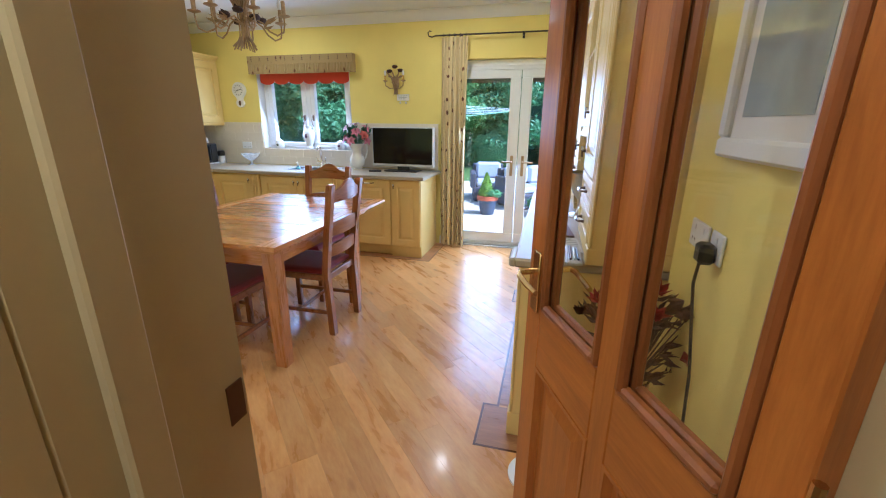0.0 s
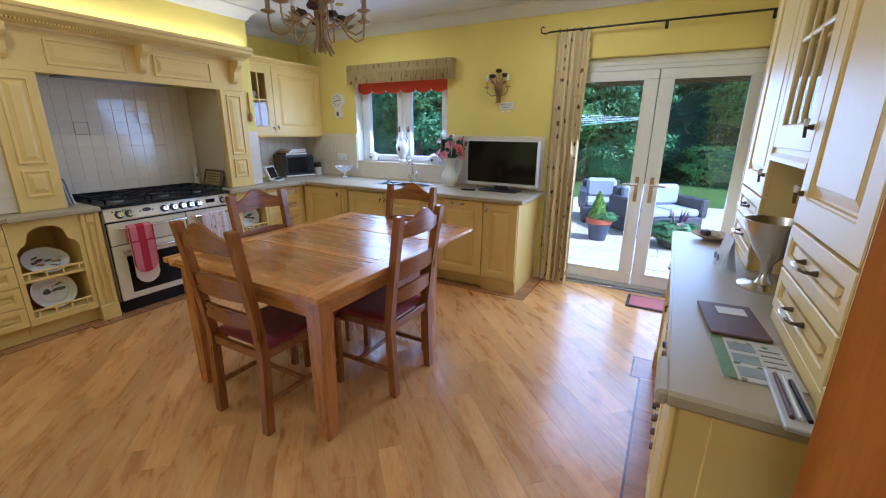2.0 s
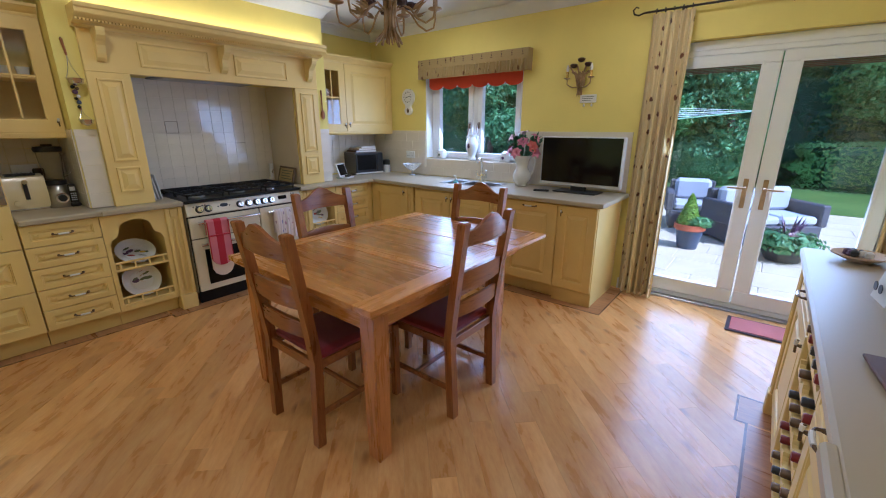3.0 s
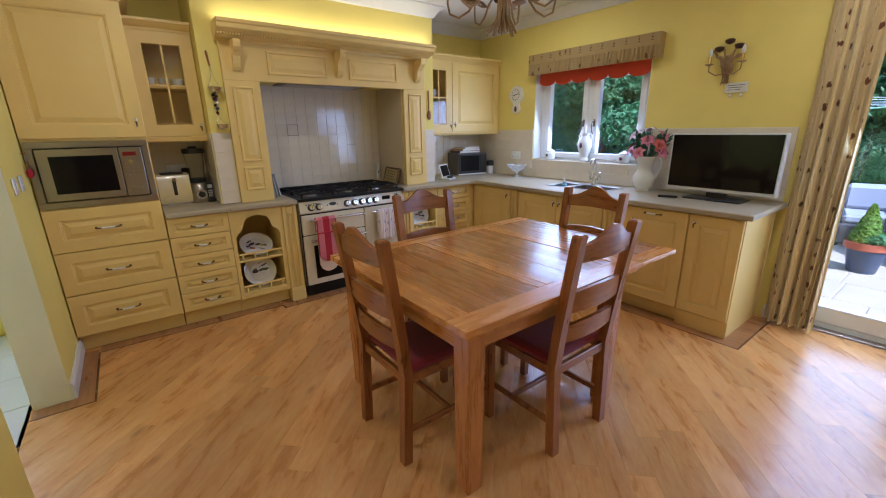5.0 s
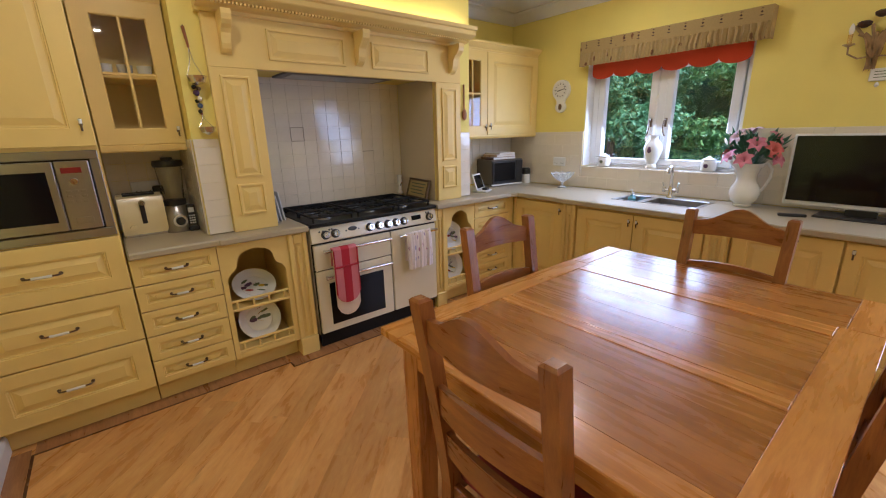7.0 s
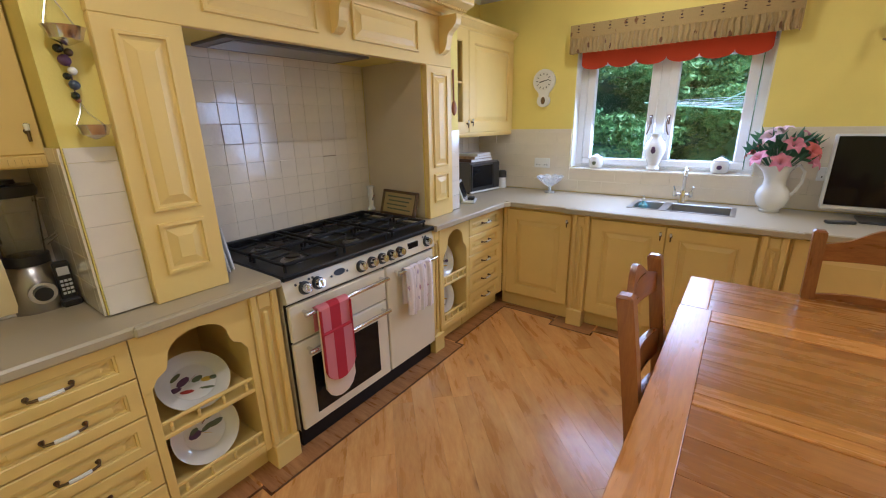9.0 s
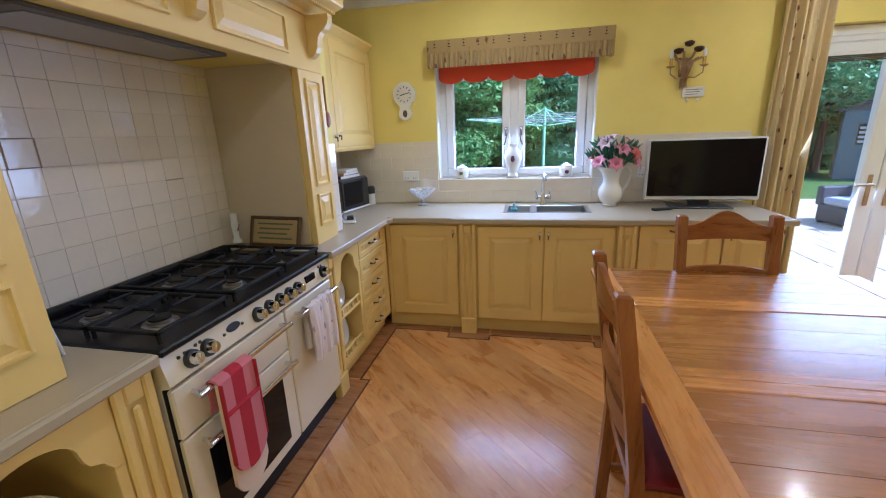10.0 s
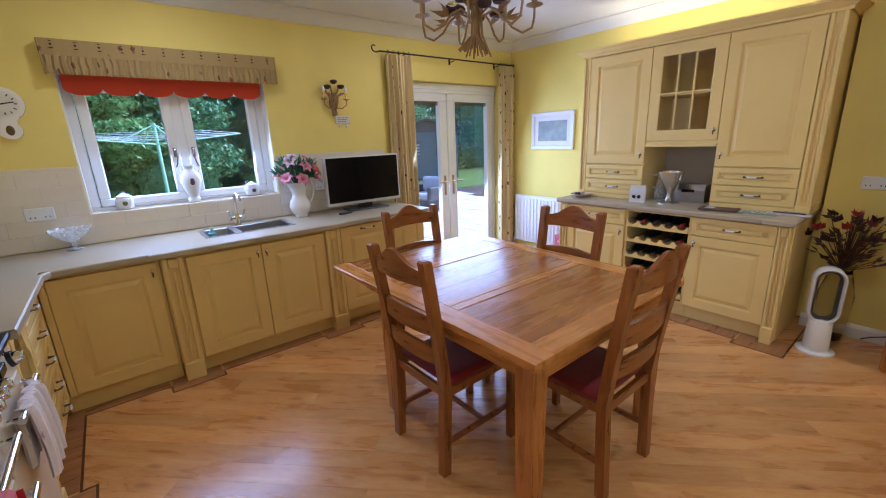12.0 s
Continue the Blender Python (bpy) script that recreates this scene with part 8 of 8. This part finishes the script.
part("bowl", bm, "pot_dark", pb, smooth=True)
p, u_ = shell_points(1500, (0, 0, 0.22), (0.28, 0.26, 0.12), 2, 9, 0.2)
leaves("foliage", p, u_, 0.04, "leaf_mid", pb, 9)
rnd = random.Random(2)
bm = bmesh.new()
leaf_blades(bm, (0, 0, 0.2), (0, 0, 1), 16, 0.36, 0.008, rnd, 0.6)
part("spiky_plant", bm, "plum", pb, "purple spiky leaves")
for k in range(5):
    bm = bmesh.new()
    leaf_blades(bm, (rnd.uniform(-0.15, 0.15), rnd.uniform(-0.2, 0.05), 0.34), (0, 0, 1), 9, 0.05, 0.04, rnd, 0.9)
    part("bloom", bm, "petal_white", pb)


def sofa(name, place, rz, w, label):
    s = thing(name, place, label, "garden sofa", "patio furniture", rz)
    box_part("base", (-w / 2, w / 2, -0.38, 0.38, 0.03, 0.30), "rattan", s, 0.02)
    box_part("backrest", (-w / 2, w / 2, 0.28, 0.40, 0.30, 0.72), "rattan", s, 0.02)
    for sx in (-1, 1):
        box_part("armrest", (sx * w / 2 - 0.06, sx * w / 2 + 0.06, -0.38, 0.38, 0.28, 0.58), "rattan", s, 0.02)
        for sy in (-0.33, 0.33):
            box_part("foot", (sx * (w / 2 - 0.06) - 0.03, sx * (w / 2 - 0.06) + 0.03, sy - 0.03, sy + 0.03, 0, 0.04), "black_plastic", s, 0.004)
    n = max(1, round(w / 0.7))
    for k in range(n):
        x0, x1 = -w / 2 + 0.06 + (w - 0.12) * k / n, -w / 2 + 0.06 + (w - 0.12) * (k + 1) / n
        box_part("seat_cushion", (x0 + 0.006, x1 - 0.006, -0.37, 0.27, 0.30, 0.42), "cushion", s, 0.035)
        box_part("back_cushion", (x0 + 0.006, x1 - 0.006, 0.12, 0.29, 0.42, 0.76), "cushion", s, 0.05)


sofa("rattan_sofa", (-0.34, 8.43, GZ), 39, 1.15, "dark rattan two-seat patio sofa with grey cushions")
sofa("rattan_armchair", (-1.28, 8.95, GZ), 12, 0.66, "dark rattan patio armchair with grey cushion")
sofa("rattan_armchair", (2.1, 8.9, GZ), -80, 0.75, "dark rattan patio armchair with grey cushion")
# rotary clothes dryer
ry = thing("clothes_dryer", (-2.62, 12.0, GZ), "green rotary clothes dryer with white lines on the lawn", "clothes dryer", rz=18)
ry.scale = (1.3, 1.3, 1.0)
bm = bmesh.new()
tube(bm, [(0, 0, 0), (0, 0, 2.15)], 0.026, 10)
part("pole", bm, "dryer_green", ry, smooth=True)
for k in range(4):
    a = radians(k * 90)
    bm = bmesh.new()
    tube(bm, [(0, 0, 1.72), (1.45 * math.cos(a), 1.45 * math.sin(a), 1.92)], 0.014, 8)
    tube(bm, [(0, 0, 2.12), (0.5 * math.cos(a), 0.5 * math.sin(a), 1.80)], 0.012, 8)
    part("arm", bm, "dryer_green", ry, smooth=True)
for k, q in enumerate((0.55, 0.8, 1.05, 1.25, 1.42)):
    bm = bmesh.new()
    c = [(q * math.cos(radians(a)), q * math.sin(radians(a)), 1.735 + q * 0.138) for a in (0, 90, 180, 270, 360)]
    for a, b in zip(c, c[1:]):
        tube(bm, [a, b], 0.004, 5)
    part("line", bm, "line_white", ry)

# painted shed
sd = thing("garden_shed", (6.9, 15.4, GZ), "blue-grey painted timber garden shed", "shed", rz=-28)
for k in range(12):
    box_part("cladding_board", (-1.2, 1.2, -0.9 - 0.006 * (k % 2), -0.88, 0.05 + k * 0.15, 0.195 + k * 0.15), "shed_paint", sd, 0.004)
box_part("walls", (-1.18, 1.18, -0.88, 0.9, 0.0, 1.85), "shed_paint", sd, 0)
bm = bmesh.new()
prism(bm, [(-1.35, 1.80), (0, 2.35), (1.35, 1.80), (1.35, 1.86), (0, 2.42), (-1.35, 1.86)], -1.02, 1.02)
prism(bm, [(-1.18, 1.85), (0, 2.34), (1.18, 1.85)], -0.86, 0.86)
part("roof", bm, "pot_dark", sd)
for s in (-1, 1):
    w_ = box_part("window", (s * 0.6 - 0.28, s * 0.6 + 0.28, -0.93, -0.908, 0.95, 1.5), "dark_glass", sd, 0.003)
    for k in range(4):
        box_part("shutter_slat", (s * 0.6 - 0.25, s * 0.6 + 0.25, -0.945, -0.931, 1.0 + k * 0.12, 1.06 + k * 0.12), "cushion", w_, 0.002)

# ---- pieces last: floor boards, inlay and tiles ----
FLOOR = structure(box_part("floor", (WEST, EAST, SOUTH - 0.17, NORTH, -0.10, -0.006), "floor_joint", None, 0), "diagonal oak laminate floor with a dark inlaid border", "floor")


def clip(poly, nx, ny, c):
    """The part of a flat polygon where nx*x + ny*y <= c."""
    out = []
    for i, p in enumerate(poly):
        q = poly[(i + 1) % len(poly)]
        dp, dq = nx * p[0] + ny * p[1] - c, nx * q[0] + ny * q[1] - c
        if dp <= 0:
            out.append(p)
        if dp * dq < 0:
            f = dp / (dp - dq)
            out.append((p[0] + (q[0] - p[0]) * f, p[1] + (q[1] - p[1]) * f))
    return out


def plank(poly, turn):
    """A board with a slightly eased top edge, its grain along its own x axis."""
    cx, cy = sum(p[0] for p in poly) / len(poly), sum(p[1] for p in poly) / len(poly)
    c, s = math.cos(-turn), math.sin(-turn)
    loc = [((x - cx) * c - (y - cy) * s, (x - cx) * s + (y - cy) * c) for x, y in poly]
    bm = bmesh.new()
    low = [bm.verts.new((x, y, -0.006)) for x, y in loc]
    mid = [bm.verts.new((x, y, -0.0008)) for x, y in loc]
    rad = max(0.001, max(math.hypot(x, y) for x, y in loc))
    top = [bm.verts.new((x - 0.0003 * (x / rad if abs(x) < rad else 1), y - 0.0003 * math.copysign(min(1, abs(y) / 0.03), y), 0.0)) for x, y in loc]
    for a, b in ((low, mid), (mid, top)):
        for i in range(len(a)):
            bm.faces.new((a[i], a[(i + 1) % len(a)], b[(i + 1) % len(a)], b[i]))
    bm.faces.new(top)
    ob = part("plank", bm, "oak_floor", FLOOR)
    ob.matrix_basis = pose(cx, cy, 0, 0, 0, math.degrees(turn))


turn = radians(135)
ux, uy = math.cos(turn), math.sin(turn)
vx, vy = -uy, ux
rnd = random.Random(8)
PW = 0.115
mid_ = (-2.0, 2.8)
for i in range(-32, 32):
    s = -4.2 + rnd.uniform(0, 1.0)
    while s < 4.2:
        L = rnd.choice((0.92, 1.1, 1.22))
        poly = []
        for a, b in ((s, i * PW), (s + L - 0.0002, i * PW), (s + L - 0.0002, (i + 1) * PW - 0.0002), (s, (i + 1) * PW - 0.0002)):
            poly.append((mid_[0] + ux * a + vx * b, mid_[1] + uy * a + vy * b))
        s += L
        for nx, ny, c in ((1, 0, 0.58), (-1, 0, 4.10), (0, 1, NORTH), (0, -1, -(SOUTH - 0.165))):
            if len(poly) >= 3:
                poly = clip(poly, nx, ny, c)
        if len(poly) < 3:
            continue
        xs, ys = [p[0] for p in poly], [p[1] for p in poly]
        if (max(xs) - min(xs)) * (max(ys) - min(ys)) < 0.0006 or min(xs) > -0.02 and min(ys) > 1.95 and max(ys) < 3.75 or min(ys) > 4.46 and max(xs) < -1.35:
            continue
        plank(poly, turn)

# border boards and the dark inlaid line, 1 mm proud
INLAY = [[(-3.27, SOUTH - 0.14), (-3.27, 0.89), (-3.945, 0.89), (-3.945, 2.14), (-3.88, 2.14), (-3.88, 3.62), (-3.94, 3.62), (-3.94, 4.34), (-3.50, 4.34), (-3.50, 4.25), (-3.19, 4.25), (-3.19, 4.32),
          (-2.44, 4.32), (-2.44, 4.25), (-2.12, 4.25), (-2.12, 4.31), (-1.23, 4.31), (-1.23, 4.98)],
         [(0.55, 1.83), (-0.275, 1.83), (-0.275, 2.13), (-0.20, 2.13), (-0.20, 3.50), (-0.25, 3.50), (-0.25, 3.76), (0.55, 3.76)]]
for line in INLAY:
    for k, (a, b) in enumerate(zip(line, line[1:])):
        x0, x1, y0, y1 = min(a[0], b[0]) - 0.006, max(a[0], b[0]) + 0.006, min(a[1], b[1]) - 0.006, max(a[1], b[1]) + 0.006
        if x1 - x0 > y1 - y0 and k:
            x0, x1 = x0 + 0.012, x1 - 0.012
        box_part("inlay_strip", (x0, x1, y0, y1, -0.004, 0.0008), "inlay_dark", FLOOR, 0)
for d in ((-4.10, -3.952, 0.897, 2.133), (-4.10, -3.887, 2.147, 3.613), (-4.10, -3.947, 3.627, 4.45), (-3.946, -3.507, 4.347, 4.45), (-3.493, -3.197, 4.257, 4.45), (-3.183, -2.447, 4.327, 4.45), (-2.433, -2.127, 4.257, 4.45),
          (-2.113, -1.237, 4.317, 4.45), (-1.34, -1.237, 4.45, 5.0), (-4.0, -3.277, 0.79, 0.883), (-3.375, -3.277, 0.62, 0.789), (-0.268, 0.0, 1.837, 2.123), (-0.193, 0.0, 2.137, 3.493), (-0.242, 0.0, 3.507, 3.753)):
    box_part("border_board", (*d, -0.004, 0.0006), "border_oak", FLOOR, 0)


def tiling(parent, axis, at, a0, a1, z0, z1, holes, w=0.20, h=0.1, gap=0.0012, bond=0.5, mat="tile_white", start=0.0, uneven=0.5):
    """Wall tiles, each with eased edges and a slightly uneven set, over a grout bed."""
    rnd = random.Random(int(a0 * 100))
    bed = (a0, a1, z0, z1)
    row = 0
    z = z0
    shared = {}
    while z < z1 - 0.005:
        hh = min(h, z1 - z)
        a = a0 - start - (w * bond if row % 2 else 0)
        while a < a1 - 0.004:
            p0, p1 = max(a, a0), min(a + w, a1)
            a += w
            q0, q1 = z, z + hh
            for hx0, hx1, hz0, hz1 in holes:
                if p0 < hx1 and p1 > hx0 and q0 < hz1 and q1 > hz0:
                    if hz0 - q0 > 0.02 and hx0 <= p0 and hx1 >= p1:
                        q1 = hz0
                    elif p0 < hx0:
                        p1 = hx0
                    elif p1 > hx1:
                        p0 = hx1
                    else:
                        p1 = p0
            if p1 - p0 < 0.012 or q1 - q0 < 0.012:
                continue
            key = (round(p1 - p0, 3), round(q1 - q0, 3))
            if key not in shared:
                bm = bmesh.new()
                rings(bm, -key[0] / 2 + gap, key[0] / 2 - gap, -key[1] / 2 + gap, key[1] / 2 - gap, [(0, -0.0045 - 0.0015 * (gap < 0.001)), (gap * 1.6, -0.0065), (gap * 4, -0.0070)], 0.0)
                shared[key] = mesh_of("tile", bm, mat)
            ob = new("tile", shared[key])
            ob.parent = parent
            c, zc = (p0 + p1) / 2, (q0 + q1) / 2
            wob = (rnd.uniform(-uneven, uneven) if axis == "x" else 0, 0, 0)
            if axis == "y":
                ob.matrix_basis = pose(c, at, zc, wob[0], 0, wob[0])
            else:
                ob.matrix_basis = pose(at, c, zc) @ pose(0, 0, 0, 0, 0, 90 + rnd.uniform(-uneven, uneven)) @ pose(0, 0, 0, wob[0])
        z += h
        row += 1


bed_ = [(-4.10, -1.325, NORTH - 0.004, NORTH - 0.0005, 0.905, 1.10), (-4.285, -3.702, NORTH - 0.004, NORTH - 0.0005, 1.10, 1.43), (-2.418, -1.325, NORTH - 0.004, NORTH - 0.0005, 1.10, 1.43), (WEST, -4.10, NORTH - 0.004, NORTH - 0.0005, 0.905, 1.40)]
bm = bmesh.new()
for d in bed_:
    quad_box(bm, *d)
part("grout_bed", bm, "tile_white", wall_n)
tiling(wall_n, "y", NORTH - 0.004, WEST, -1.325, 0.905, 1.43, [(-3.70, -2.42, 1.10, 2.0), (-4.62, -4.28, 1.40, 2.0)], gap=0.0004)
bm = bmesh.new()
quad_box(bm, WEST + 0.0005, WEST + 0.004, 2.225, 3.535, 0.905, 1.86)
part("grout_bed", bm, "tile_white", wall_w)
tiling(wall_w, "x", WEST + 0.004, 2.225, 3.535, 0.915, 1.86, [], w=0.1, bond=0, start=0.07, uneven=0.55, gap=0.0005)
tiling(wall_w, "x", WEST + 0.002, 1.425, 1.825, 0.915, 1.40, [], w=0.1, bond=0, gap=0.0006)
tiling(wall_w, "x", WEST + 0.002, 3.935, 5.03, 0.915, 1.42, [], w=0.1, bond=0, gap=0.0006)
tiling(chimney, "x", -4.113, 1.833, 1.962, 0.905, 1.45, [], w=0.13, bond=0, gap=0.0003)
tiling(chimney, "y", 1.828, WEST + 0.012, -4.117, 0.905, 1.45, [], w=0.15, bond=0, gap=0.0004)
tiling(chimney, "x", -4.113, 3.803, 3.928, 0.905, 1.45, [], w=0.126, bond=0, gap=0.0003)
for d in ((2.557, 2.660, 1.512, 1.516), (2.557, 2.660, 1.413, 1.417), (2.557, 2.561, 1.417, 1.512), (2.656, 2.660, 1.417, 1.512), (3.155, 3.255, 1.3125, 1.3175)):
    box_part("stained_joint", (WEST + 0.010, WEST + 0.0125, *d), "old_grout", wall_w, 0)
for yy, a in ((2.2205, 1), (3.5395, -1)):
    box_part("alcove_cheek", (WEST + 0.012, -4.116, min(yy, yy + 0.004 * a), max(yy, yy + 0.004 * a), 0.905, 1.86), "alcove_plaster", chimney, 0.001)
